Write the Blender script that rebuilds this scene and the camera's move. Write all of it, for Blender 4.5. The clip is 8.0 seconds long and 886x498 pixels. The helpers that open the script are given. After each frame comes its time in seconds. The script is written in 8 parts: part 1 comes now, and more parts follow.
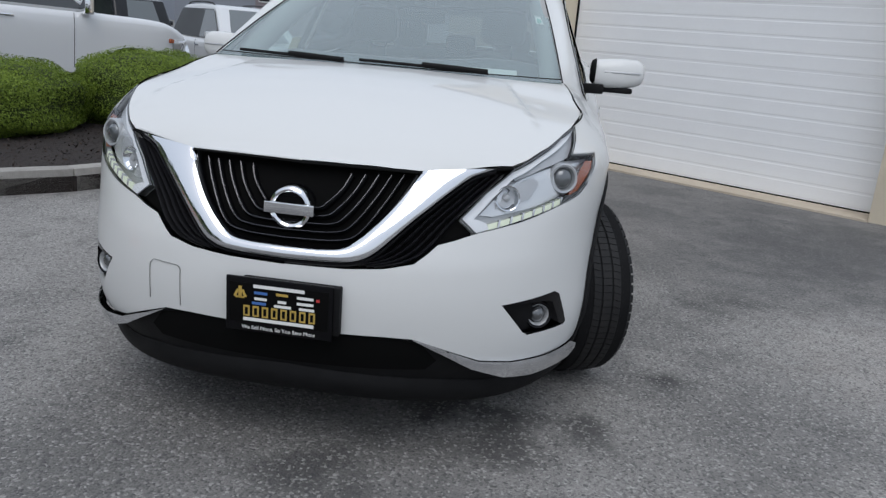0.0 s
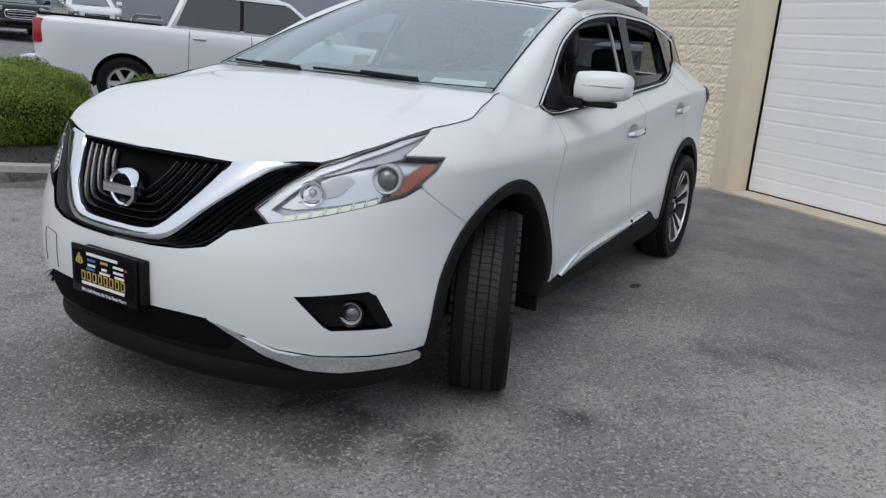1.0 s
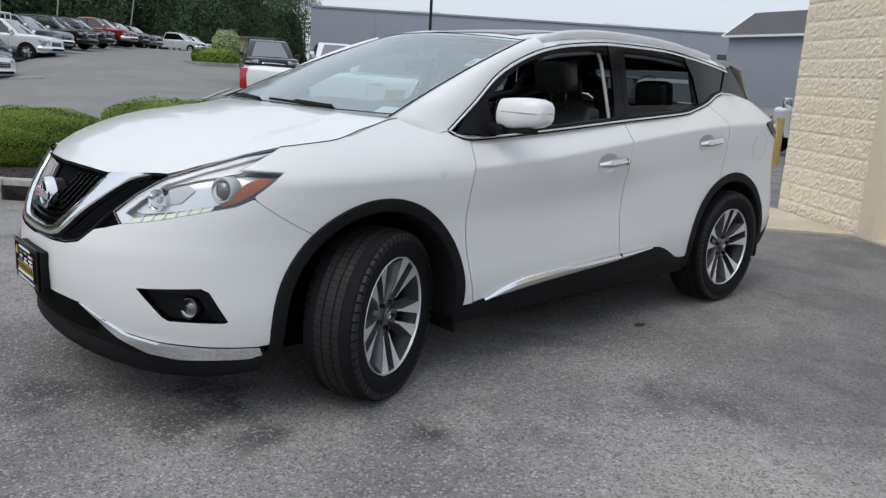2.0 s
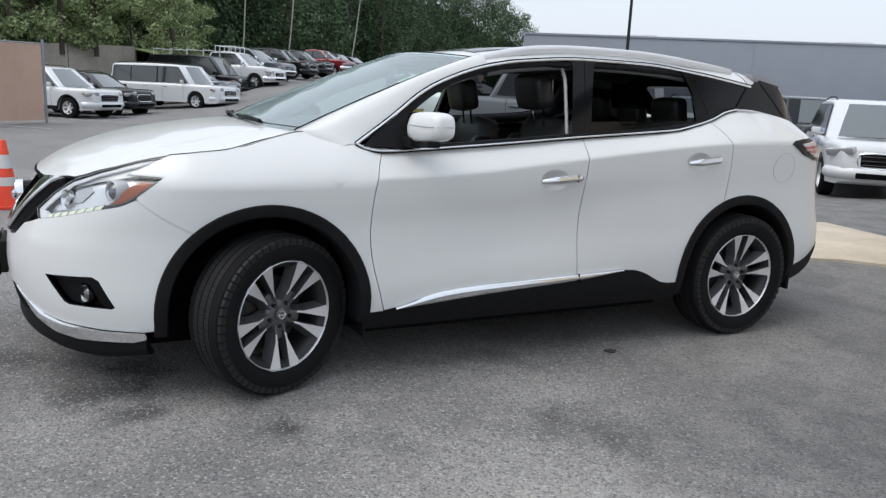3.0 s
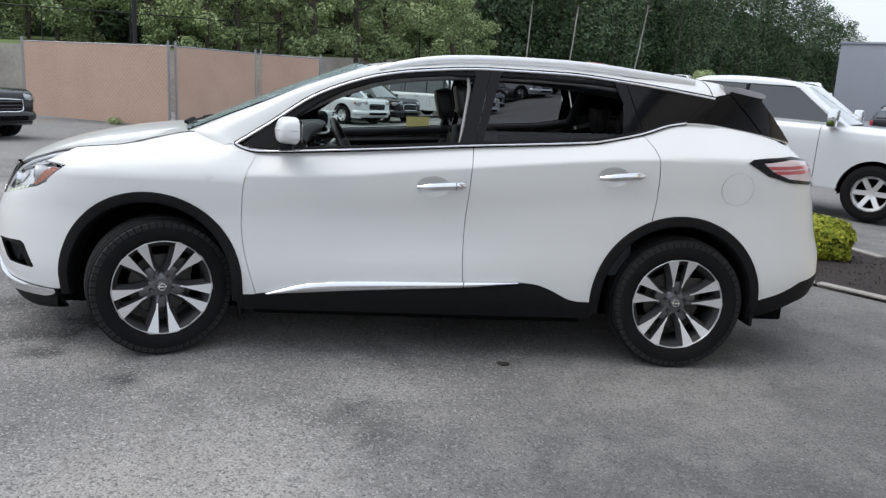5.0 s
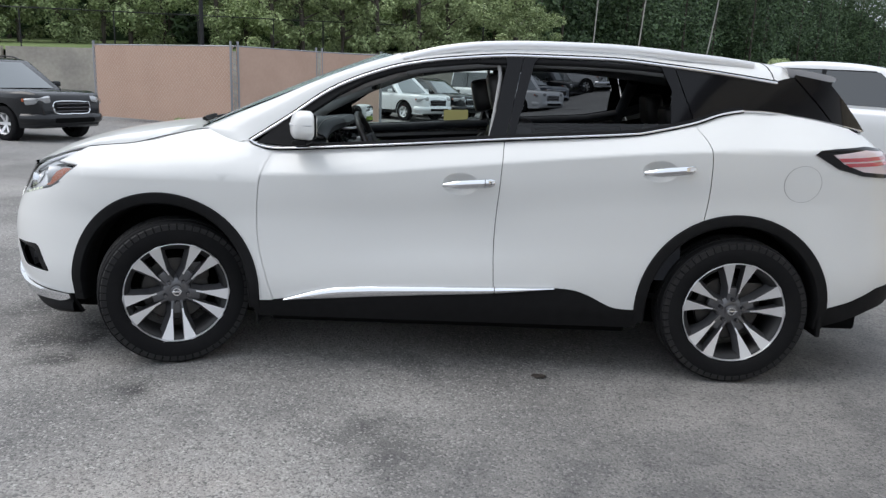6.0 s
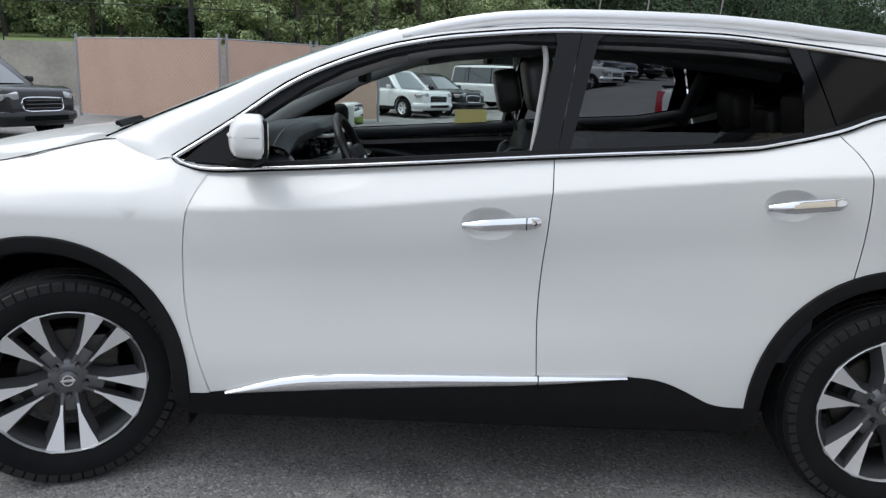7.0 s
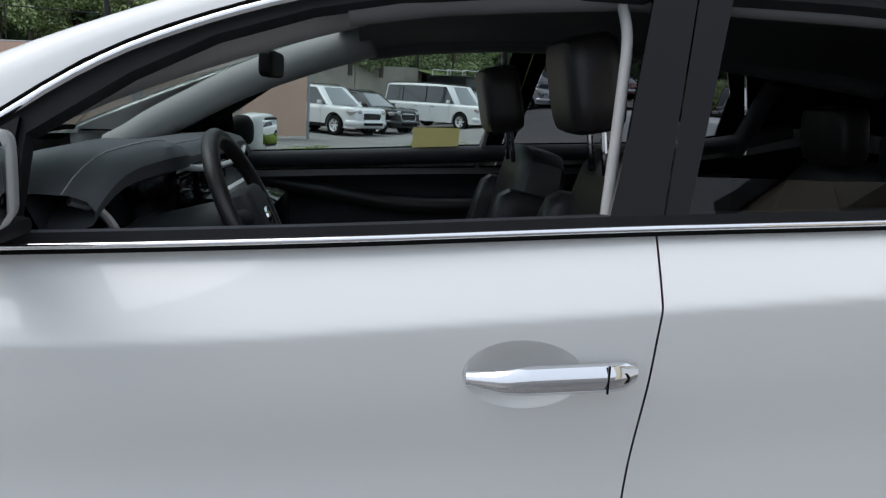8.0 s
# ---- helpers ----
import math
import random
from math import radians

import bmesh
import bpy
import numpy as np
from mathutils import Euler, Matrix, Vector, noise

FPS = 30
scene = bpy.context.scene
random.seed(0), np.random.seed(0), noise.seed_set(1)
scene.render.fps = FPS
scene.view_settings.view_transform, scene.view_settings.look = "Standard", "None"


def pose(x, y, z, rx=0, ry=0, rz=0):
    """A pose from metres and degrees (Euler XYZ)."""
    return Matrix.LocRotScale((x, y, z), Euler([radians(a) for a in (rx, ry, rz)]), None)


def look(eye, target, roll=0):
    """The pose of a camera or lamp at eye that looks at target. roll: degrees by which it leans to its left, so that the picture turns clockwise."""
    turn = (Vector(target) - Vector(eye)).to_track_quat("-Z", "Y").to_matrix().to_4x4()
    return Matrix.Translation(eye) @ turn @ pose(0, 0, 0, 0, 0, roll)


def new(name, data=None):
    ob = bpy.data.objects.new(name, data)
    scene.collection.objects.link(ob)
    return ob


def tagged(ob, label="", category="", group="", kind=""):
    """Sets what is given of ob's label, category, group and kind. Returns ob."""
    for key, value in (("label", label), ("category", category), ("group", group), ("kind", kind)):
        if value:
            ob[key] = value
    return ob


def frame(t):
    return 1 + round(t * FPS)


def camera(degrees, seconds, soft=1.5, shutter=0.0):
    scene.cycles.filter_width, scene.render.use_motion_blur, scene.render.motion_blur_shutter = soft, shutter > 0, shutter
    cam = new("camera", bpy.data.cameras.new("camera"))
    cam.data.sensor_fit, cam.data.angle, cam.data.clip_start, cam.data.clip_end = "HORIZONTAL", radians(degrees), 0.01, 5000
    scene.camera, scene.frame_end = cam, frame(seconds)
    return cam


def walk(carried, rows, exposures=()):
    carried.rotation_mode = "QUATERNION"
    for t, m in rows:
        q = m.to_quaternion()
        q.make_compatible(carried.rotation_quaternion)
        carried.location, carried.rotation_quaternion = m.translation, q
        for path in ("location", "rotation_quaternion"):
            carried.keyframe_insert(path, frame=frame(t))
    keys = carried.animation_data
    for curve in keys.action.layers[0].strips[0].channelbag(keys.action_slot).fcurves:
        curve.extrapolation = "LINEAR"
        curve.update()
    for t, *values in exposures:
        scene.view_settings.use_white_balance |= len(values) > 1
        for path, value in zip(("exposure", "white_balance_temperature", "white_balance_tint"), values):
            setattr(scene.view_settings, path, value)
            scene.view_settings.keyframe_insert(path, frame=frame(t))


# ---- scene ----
cam = camera(59.6, 8.0, 1.35)
PATH = [
    (0, (0.715, -4.568, 1.343), (0.472, -2.657, 0.805), 4.7),
    (0.5, (1.459, -4.375, 1.348), (0.838, -2.548, 0.82), 4.6),
    (1, (2.148, -4.093, 1.35), (1.202, -2.406, 0.839), 4.4),
    (1.5, (2.798, -3.743, 1.378), (1.578, -2.232, 0.901), 3.8),
    (2, (3.377, -3.303, 1.373), (1.931, -1.993, 0.931), 3.2),
    (2.2, (3.569, -3.079, 1.375), (2.045, -1.856, 0.944), 2.9),
    (3.5, (4.55, -1.64, 1.422), (2.699, -0.999, 1.019), 2.8),
    (4, (4.767, -1.049, 1.454), (2.854, -0.623, 1.056), 3.0),
    (4.5, (4.897, -0.512, 1.47), (2.951, -0.271, 1.079), 3.0),
    (4.7, (4.951, -0.379, 1.478), (3.003, -0.169, 1.077), 3.2),
    (5.8, (4.859, 0.055, 1.467), (2.905, 0.044, 1.044), 1.9),
    (6, (4.642, 0.006, 1.453), (2.689, -0.015, 1.024), 1.9),
    (6.5, (4.022, -0.048, 1.43), (2.071, -0.08, 0.989), 1.7),
    (7, (3.364, -0.081, 1.421), (1.412, -0.099, 0.982), 1.9),
    (7.5, (2.682, -0.129, 1.387), (0.727, -0.094, 0.967), 2.4),
    (8, (2.007, -0.176, 1.356), (0.051, -0.017, 0.972), 3.4),
]
walk(cam, [(t, look(eye, target, roll)) for t, eye, target, roll in PATH], [(0, -0.38, 6240, 10), (1.0, -0.29, 6330, 10), (2.0, -0.10, 6420, 10), (3.5, 0.15, 6440, 10), (4.5, 0.20, 6440, 10), (6.0, 0.25, 6430, 10), (7.0, 0.25, 6400, 10), (7.5, 0.20, 6450, 10), (8.0, 0.04, 6330, 10)])

# ---- world and light: hazy overcast daylight ----
world = bpy.data.worlds.new("world")
scene.world = world
world.use_nodes = True
wn = world.node_tree
sky = wn.nodes.new("ShaderNodeTexSky")
sky.sky_type = 'NISHITA'
sky.sun_disc = False
sky.sun_elevation = radians(59)
sky.sun_rotation = radians(185)
sky.air_density, sky.dust_density, sky.ozone_density = 1.0, 4.0, 1.0
haze = wn.nodes.new("ShaderNodeMix")
haze.data_type = 'RGBA'
haze.inputs[0].default_value = 0.72
haze.inputs[7].default_value = (9.2, 9.9, 10.9, 1)
wn.links.new(sky.outputs[0], haze.inputs[6])
up, height, dome, scaled = (wn.nodes.new("ShaderNode" + k) for k in ("TexCoord", "SeparateXYZ", "MapRange", "VectorMath"))
scaled.operation = 'SCALE'
dome.inputs["To Min"].default_value, dome.inputs["To Max"].default_value = 0.87, 1.11
wn.links.new(up.outputs["Generated"], height.inputs[0])
wn.links.new(height.outputs[2], dome.inputs[0])
wn.links.new(haze.outputs[2], scaled.inputs[0])
wn.links.new(dome.outputs[0], scaled.inputs["Scale"])
wn.links.new(scaled.outputs[0], wn.nodes["Background"].inputs[0])
wn.nodes["Background"].inputs[1].default_value = 0.1185
sun = new("sun", bpy.data.lights.new("sun", 'SUN'))
sun.data.energy, sun.data.angle, sun.data.color = 1.22, radians(45), (1.0, 0.98, 0.95)
sun.matrix_world = look((0.6, -6.6, 11), (0, 0, 0))


# ---- materials ----
def material(name, colour, rough=0.6, metal=0.0, spots=None, scale=8.0, amount=0.5, bump=0.0, bump_scale=60.0, coat=0.0, spec=0.5, coat_rough=0.03):
    """A surface whose colour drifts towards spots at two scales, with fine relief."""
    m = bpy.data.materials.new(name)
    m.use_nodes = True
    nt = m.node_tree
    b = nt.nodes["Principled BSDF"]
    b.inputs["Base Color"].default_value = (*colour, 1)
    b.inputs["Roughness"].default_value = rough
    b.inputs["Metallic"].default_value = metal
    b.inputs["Coat Weight"].default_value = coat
    b.inputs["Coat Roughness"].default_value = coat_rough
    b.inputs["Specular IOR Level"].default_value = spec
    tc = nt.nodes.new("ShaderNodeTexCoord")
    if spots:
        n1, n2 = nt.nodes.new("ShaderNodeTexNoise"), nt.nodes.new("ShaderNodeTexNoise")
        n1.inputs["Scale"].default_value, n2.inputs["Scale"].default_value = scale, scale * 9
        n1.inputs["Detail"].default_value = 5
        add = nt.nodes.new("ShaderNodeMath")
        add.operation = 'MULTIPLY_ADD'
        add.inputs[1].default_value = 0.45
        ramp = nt.nodes.new("ShaderNodeMapRange")
        ramp.inputs["From Min"].default_value, ramp.inputs["From Max"].default_value = 0.5, 0.95
        ramp.inputs["To Max"].default_value = amount
        mix = nt.nodes.new("ShaderNodeMix")
        mix.data_type = 'RGBA'
        mix.inputs[6].default_value, mix.inputs[7].default_value = (*colour, 1), (*spots, 1)
        nt.links.new(tc.outputs["Object"], n1.inputs["Vector"])
        nt.links.new(tc.outputs["Object"], n2.inputs["Vector"])
        nt.links.new(n2.outputs[0], add.inputs[0])
        nt.links.new(n1.outputs[0], add.inputs[2])
        nt.links.new(add.outputs[0], ramp.inputs[0])
        nt.links.new(ramp.outputs[0], mix.inputs[0])
        nt.links.new(mix.outputs[2], b.inputs["Base Color"])
    if bump:
        nb, bp = nt.nodes.new("ShaderNodeTexNoise"), nt.nodes.new("ShaderNodeBump")
        nb.inputs["Scale"].default_value, nb.inputs["Detail"].default_value = bump_scale, 6
        bp.inputs["Strength"].default_value, bp.inputs["Distance"].default_value = min(1, bump), 0.01
        nt.links.new(tc.outputs["Object"], nb.inputs["Vector"])
        nt.links.new(nb.outputs[0], bp.inputs["Height"])
        nt.links.new(bp.outputs[0], b.inputs["Normal"])
    return m


def glass(name, tint, rough=0.0, face=0.08, slant=1.0):
    """A thin pane: tinted see-through, with a mirror gloss that grows at a slant, alike from both sides."""
    m = bpy.data.materials.new(name)
    m.use_nodes = True
    nt = m.node_tree
    nt.nodes.remove(nt.nodes["Principled BSDF"])
    out = nt.nodes["Material Output"]
    see, gloss, mix, lw, power, scale = (nt.nodes.new("ShaderNode" + k) for k in ("BsdfTransparent", "BsdfGlossy", "MixShader", "LayerWeight", "Math", "MapRange"))
    see.inputs[0].default_value = (*tint, 1)
    gloss.inputs["Roughness"].default_value = rough
    lw.inputs["Blend"].default_value = 0.5
    power.operation = 'POWER'
    power.inputs[1].default_value = 5
    scale.inputs["To Min"].default_value, scale.inputs["To Max"].default_value = face, slant
    nt.links.new(lw.outputs["Facing"], power.inputs[0])
    nt.links.new(power.outputs[0], scale.inputs[0])
    nt.links.new(scale.outputs[0], mix.inputs[0])
    nt.links.new(see.outputs[0], mix.inputs[1])
    nt.links.new(gloss.outputs[0], mix.inputs[2])
    nt.links.new(mix.outputs[0], out.inputs[0])
    return m


PAINT = material("pearl_white_paint", (0.665, 0.67, 0.66), 0.40, coat=0.7, spec=0.25, coat_rough=0.03)
PLASTIC = material("black_textured_plastic", (0.007, 0.007, 0.0075), 0.6, spots=(0.013, 0.013, 0.014), scale=20, bump=0.08, bump_scale=500, spec=0.14)
GLOSSBLACK = material("gloss_black_trim", (0.0035, 0.0035, 0.0045), 0.10, spec=0.20)
PILLARBLACK = material("polished_black_pillar", (0.005, 0.005, 0.006), 0.07, spec=0.21)
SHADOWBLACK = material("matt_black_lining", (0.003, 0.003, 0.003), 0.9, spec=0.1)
CHROME = material("chrome", (0.80, 0.81, 0.83), 0.06, 1.0)
ALLOY = material("machined_alloy", (0.74, 0.74, 0.75), 0.42, 0.7)
GUNMETAL = material("dark_grey_wheel_paint", (0.105, 0.105, 0.112), 0.30, 0.45, coat=0.5)
TREAD = material("dusty_tyre_tread", (0.010, 0.010, 0.011), 0.6, spots=(0.024, 0.023, 0.022), scale=14, amount=0.6, bump=0.15, bump_scale=160, spec=0.3)
RUBBER = material("tyre_rubber", (0.007, 0.007, 0.008), 0.75, spots=(0.014, 0.014, 0.014), scale=9, bump=0.1, bump_scale=200, spec=0.12)
STEEL = material("brake_steel", (0.055, 0.055, 0.056), 0.45, 0.9, spots=(0.085, 0.075, 0.066), scale=30)
CLEAR = glass("clear_glass", (0.80, 0.90, 0.86))
TINTED = glass("privacy_glass", (0.20, 0.21, 0.22), 0.0, 0.035)
SCREEN = glass("windscreen_glass", (0.70, 0.83, 0.81), 0.0, 0.23)
# a pale blue diffuse veil standing in for the sky's sheen on the windscreen
nt = SCREEN.node_tree
sky_veil, veiled = nt.nodes.new("ShaderNodeBsdfDiffuse"), nt.nodes.new("ShaderNodeMixShader")
sky_veil.inputs[0].default_value = (0.50, 0.62, 0.64, 1)
veiled.inputs[0].default_value = 0.24
nt.links.new(nt.nodes["Mix Shader"].outputs[0], veiled.inputs[1])
nt.links.new(sky_veil.outputs[0], veiled.inputs[2])
nt.links.new(veiled.outputs[0], nt.nodes["Material Output"].inputs[0])
LENS = glass("lamp_lens", (0.93, 0.94, 0.95), 0.0, 0.04, 0.45)
LEATHER = material("black_leather", (0.020, 0.019, 0.0195), 0.36, spots=(0.034, 0.029, 0.029), scale=15, bump=0.15, bump_scale=220)
DARKLINING = material("dark_cabin_lining", (0.028, 0.030, 0.036), 0.55, spots=(0.045, 0.047, 0.054), scale=12, bump=0.1, bump_scale=300, spec=0.25)
DASH = material("soft_dashboard", (0.062, 0.070, 0.076), 0.6, spots=(0.085, 0.09, 0.095), scale=12, bump=0.1, bump_scale=300)
HEADLINER = material("grey_roof_lining", (0.16, 0.165, 0.17), 0.9, spots=(0.13, 0.135, 0.14), scale=9, bump=0.1, bump_scale=400)
TRIMGREY = material("light_grey_pillar_trim", (0.34, 0.34, 0.335), 0.7, bump=0.1, bump_scale=300)
AMBER = material("amber_reflector", (0.30, 0.065, 0.014), 0.25, coat=0.8)
REDLENS = material("red_lamp_plastic", (0.40, 0.015, 0.03), 0.2, coat=0.8)
REFLECTOR = material("lamp_reflector", (0.74, 0.75, 0.76), 0.25, 0.5)
SPOILER = material("dark_silver_spoiler", (0.30, 0.30, 0.315), 0.3, 0.2, coat=0.8)
DARKBARREL = material("dark_wheel_barrel", (0.020, 0.020, 0.021), 0.5, 0.2)
PINKLENS = material("clear_tail_lens", (0.62, 0.50, 0.52), 0.2, coat=0.8)
FINBLACK = material("satin_black_fin", (0.016, 0.016, 0.018), 0.32, spec=0.5)
DARKCHROME = material("dark_chrome", (0.16, 0.16, 0.17), 0.22, 1.0)
DARKPANE = material("dark_window", (0.02, 0.022, 0.025), 0.06, coat=0.5)
MIRROR = material("mirror_glass", (0.85, 0.86, 0.87), 0.02, 1.0)


# ---- mesh helpers ----
def part(name, bm, mat, parent=None, label="", smooth=True):
    me = bpy.data.meshes.new(name)
    layer = bm.verts.layers.float_vector.get("skin")
    skin = [tuple(v[layer]) for v in bm.verts] if layer else None
    bm.to_mesh(me)
    bm.free()
    if smooth:
        me.polygons.foreach_set("use_smooth", [True] * len(me.polygons))
        if skin:
            me.normals_split_custom_set_from_vertices(skin)
        else:
            me.set_sharp_from_angle(angle=radians(38))
    me.materials.append(mat)
    ob = new(name, me)
    ob.parent = parent
    if label:
        ob["label"] = label
    return ob


def thing(name, label, category, x=0, y=0, z=0, rz=0, group="", kind=""):
    ob = new(name)
    ob.empty_display_size = 0.1
    ob.matrix_world = pose(x, y, z, 0, 0, rz)
    return tagged(ob, label, category, group, kind)


def box(bm, size, at=(0, 0, 0), bevel=0.0, turn=None):
    """A box with rounded edges added to bm."""
    m = Matrix.Translation(at) @ (turn.to_matrix().to_4x4() if turn else Matrix()) @ Matrix.Diagonal((*size, 1))
    vs = bmesh.ops.create_cube(bm, size=1, matrix=m)["verts"]
    if bevel:
        es = list({e for v in vs for e in v.link_edges})
        bmesh.ops.bevel(bm, geom=es, offset=bevel, segments=2, affect='EDGES', profile=0.6)
    return bm


def rod(bm, a, b, r, r2=None, n=10):
    """A round bar from a to b."""
    a, b = Vector(a), Vector(b)
    m = Matrix.Translation((a + b) / 2) @ (b - a).to_track_quat('Z', 'Y').to_matrix().to_4x4()
    bmesh.ops.create_cone(bm, cap_ends=True, segments=n, radius1=r, radius2=r if r2 is None else r2, depth=(b - a).length, matrix=m)
    return bm


def lathe(bm, profile, n=48, axis='X', at=(0, 0, 0)):
    """A turned body: profile of (radius, along the axis)."""
    rings = []
    for k in range(n):
        a = 2 * math.pi * k / n
        c, s = math.cos(a), math.sin(a)
        rings.append([bm.verts.new((at[0] + h, at[1] + r * c, at[2] + r * s) if axis == 'X' else (at[0] + r * c, at[1] + r * s, at[2] + h)) for r, h in profile])
    for k in range(n):
        p, q = rings[k], rings[(k + 1) % n]
        for i in range(len(profile) - 1):
            bm.faces.new((p[i], p[i + 1], q[i + 1], q[i]))
    return bm


def bez(*pts, n=6):
    """A smooth line through points of any dimension."""
    out = []
    P = [np.array(p, float) for p in pts]
    P = [2 * P[0] - P[1]] + P + [2 * P[-1] - P[-2]]
    for i in range(1, len(P) - 2):
        for k in range(n):
            t = k / n
            out.append(tuple(0.5 * (2 * P[i] + (P[i + 1] - P[i - 1]) * t + (2 * P[i - 1] - 5 * P[i] + 4 * P[i + 1] - P[i + 2]) * t * t + (3 * P[i] - P[i - 1] - 3 * P[i + 1] + P[i + 2]) * t ** 3)))
    out.append(tuple(P[-2]))
    return out


def tube(bm, pts, r, n=8, flat=1.0):
    """A bar that follows the points; flat squeezes it along z."""
    pts = [Vector(p) for p in pts]
    rings = []
    for i, p in enumerate(pts):
        d = (pts[min(i + 1, len(pts) - 1)] - pts[max(i - 1, 0)]).normalized()
        u = d.cross(Vector((0, 0, 1)))
        u = u.normalized() if u.length > 1e-3 else Vector((1, 0, 0))
        w = u.cross(d)
        rings.append([bm.verts.new(p + r * (math.cos(2 * math.pi * k / n) * u + flat * math.sin(2 * math.pi * k / n) * w)) for k in range(n)])
    for a, b in zip(rings, rings[1:]):
        for k in range(n):
            bm.faces.new((a[k], a[(k + 1) % n], b[(k + 1) % n], b[k]))
    bm.faces.new(rings[0][::-1])
    bm.faces.new(rings[-1])
    return bm


def inside(poly, x, y):
    hit = False
    for (x1, y1), (x2, y2) in zip(poly, poly[1:] + poly[:1]):
        if (y1 > y) != (y2 > y) and x < (x2 - x1) * (y - y1) / (y2 - y1) + x1:
            hit = not hit
    return hit


def patch(bm, poly, at, step=0.06, off=0.0, thick=0.012, sides=(1,), holes=()):
    """A curved panel cut to an outline. at(u, v) gives a place on the left half; off lifts it off that skin, thick turns its rim in."""
    def normal(u, v):
        e = 0.006
        return (Vector(at(u + e, v)) - Vector(at(u - e, v))).cross(Vector(at(u, v + e)) - Vector(at(u, v - e))).normalized()

    def lift(u, v, o):
        return Vector(at(u, v)) + (normal(u, v) * o if o else Vector())
    skin = bm.verts.layers.float_vector.get("skin") or bm.verts.layers.float_vector.new("skin")
    flat = bmesh.new()
    def ring(pts):
        vs = [flat.verts.new((u, v, 0)) for u, v in pts]
        return [flat.edges.new((a, b)) for a, b in zip(vs, vs[1:] + vs[:1])]
    edges = ring(poly)
    for h in holes:
        edges += ring(h)
    bmesh.ops.triangle_fill(flat, use_beauty=True, use_dissolve=False, edges=edges, normal=(0, 0, 1))
    us, vs = [p[0] for p in poly], [p[1] for p in poly]
    for axis, lo, hi in ((0, min(us), max(us)), (1, min(vs), max(vs))):
        n = max(1, math.ceil((hi - lo) / step))
        for k in range(1, n):
            co, no = [0, 0, 0], [0, 0, 0]
            co[axis], no[axis] = lo + (hi - lo) * k / n, 1
            bmesh.ops.bisect_plane(flat, geom=flat.verts[:] + flat.edges[:] + flat.faces[:], dist=1e-5, plane_co=co, plane_no=no)
    flat.verts.index_update()
    rim = [[v.index for v in e.verts] for e in flat.edges if len(e.link_faces) == 1]
    uv = [(v.co.x, v.co.y) for v in flat.verts]
    fs = [[v.index for v in (f.verts if f.normal.z >= 0 else reversed(f.verts))] for f in flat.faces]
    flat.free()
    top = [lift(u, v, off) for u, v in uv]
    nrm = [normal(u, v) for u, v in uv]
    low = {i: lift(*uv[i], off - thick) for e in rim for i in e} if thick else {}
    for sd in sides:
        a = [bm.verts.new((sd * p.x, p.y, p.z)) for p in top]
        for f in fs:
            try:
                bm.faces.new([a[i] for i in (f if sd > 0 else f[::-1])])
            except ValueError:
                pass
        b = {i: bm.verts.new((sd * p.x, p.y, p.z)) for i, p in low.items()}
        for i, v in enumerate(a):
            v[skin] = (sd * nrm[i].x, nrm[i].y, nrm[i].z)
        for i, v in b.items():
            v[skin] = (sd * nrm[i].x, nrm[i].y, nrm[i].z)
        if b:
            for i, j in rim:
                bm.faces.new((a[i], a[j], b[j], b[i]))
    if len(sides) == 2:
        bmesh.ops.remove_doubles(bm, verts=bm.verts[:], dist=0.0006)
    return bm


def strip(bm, pts, at, width, off=0.002, sides=(1,)):
    """A narrow band along a line on a curved skin, raised by off."""
    n = len(pts)
    L, R = [], []
    for i, (u, v) in enumerate(pts):
        a, b = pts[max(i - 1, 0)], pts[min(i + 1, n - 1)]
        du, dv = b[0] - a[0], b[1] - a[1]
        k = width / 2 / max(1e-6, math.hypot(du, dv))
        L.append((u - dv * k, v + du * k))
        R.append((u + dv * k, v - du * k))
    return patch(bm, L + R[::-1], at, step=9.0, off=off, thick=off + 0.004, sides=sides)


def along_line(pts, m):
    """m points spread evenly along a line."""
    P = [np.array(p, float) for p in pts]
    d = [0.0]
    for a, b in zip(P, P[1:]):
        d.append(d[-1] + float(np.linalg.norm(b - a)))
    return [tuple(float(np.interp(d[-1] * k / (m - 1), d, [p[i] for p in P])) for i in range(len(P[0]))) for k in range(m)]


def beside(pts, w):
    """The line moved sideways by w."""
    out = []
    for i, (u, v) in enumerate(pts):
        a, b = pts[max(i - 1, 0)], pts[min(i + 1, len(pts) - 1)]
        du, dv = b[0] - a[0], b[1] - a[1]
        k = w / max(1e-6, math.hypot(du, dv))
        out.append((u - dv * k, v + du * k))
    return out


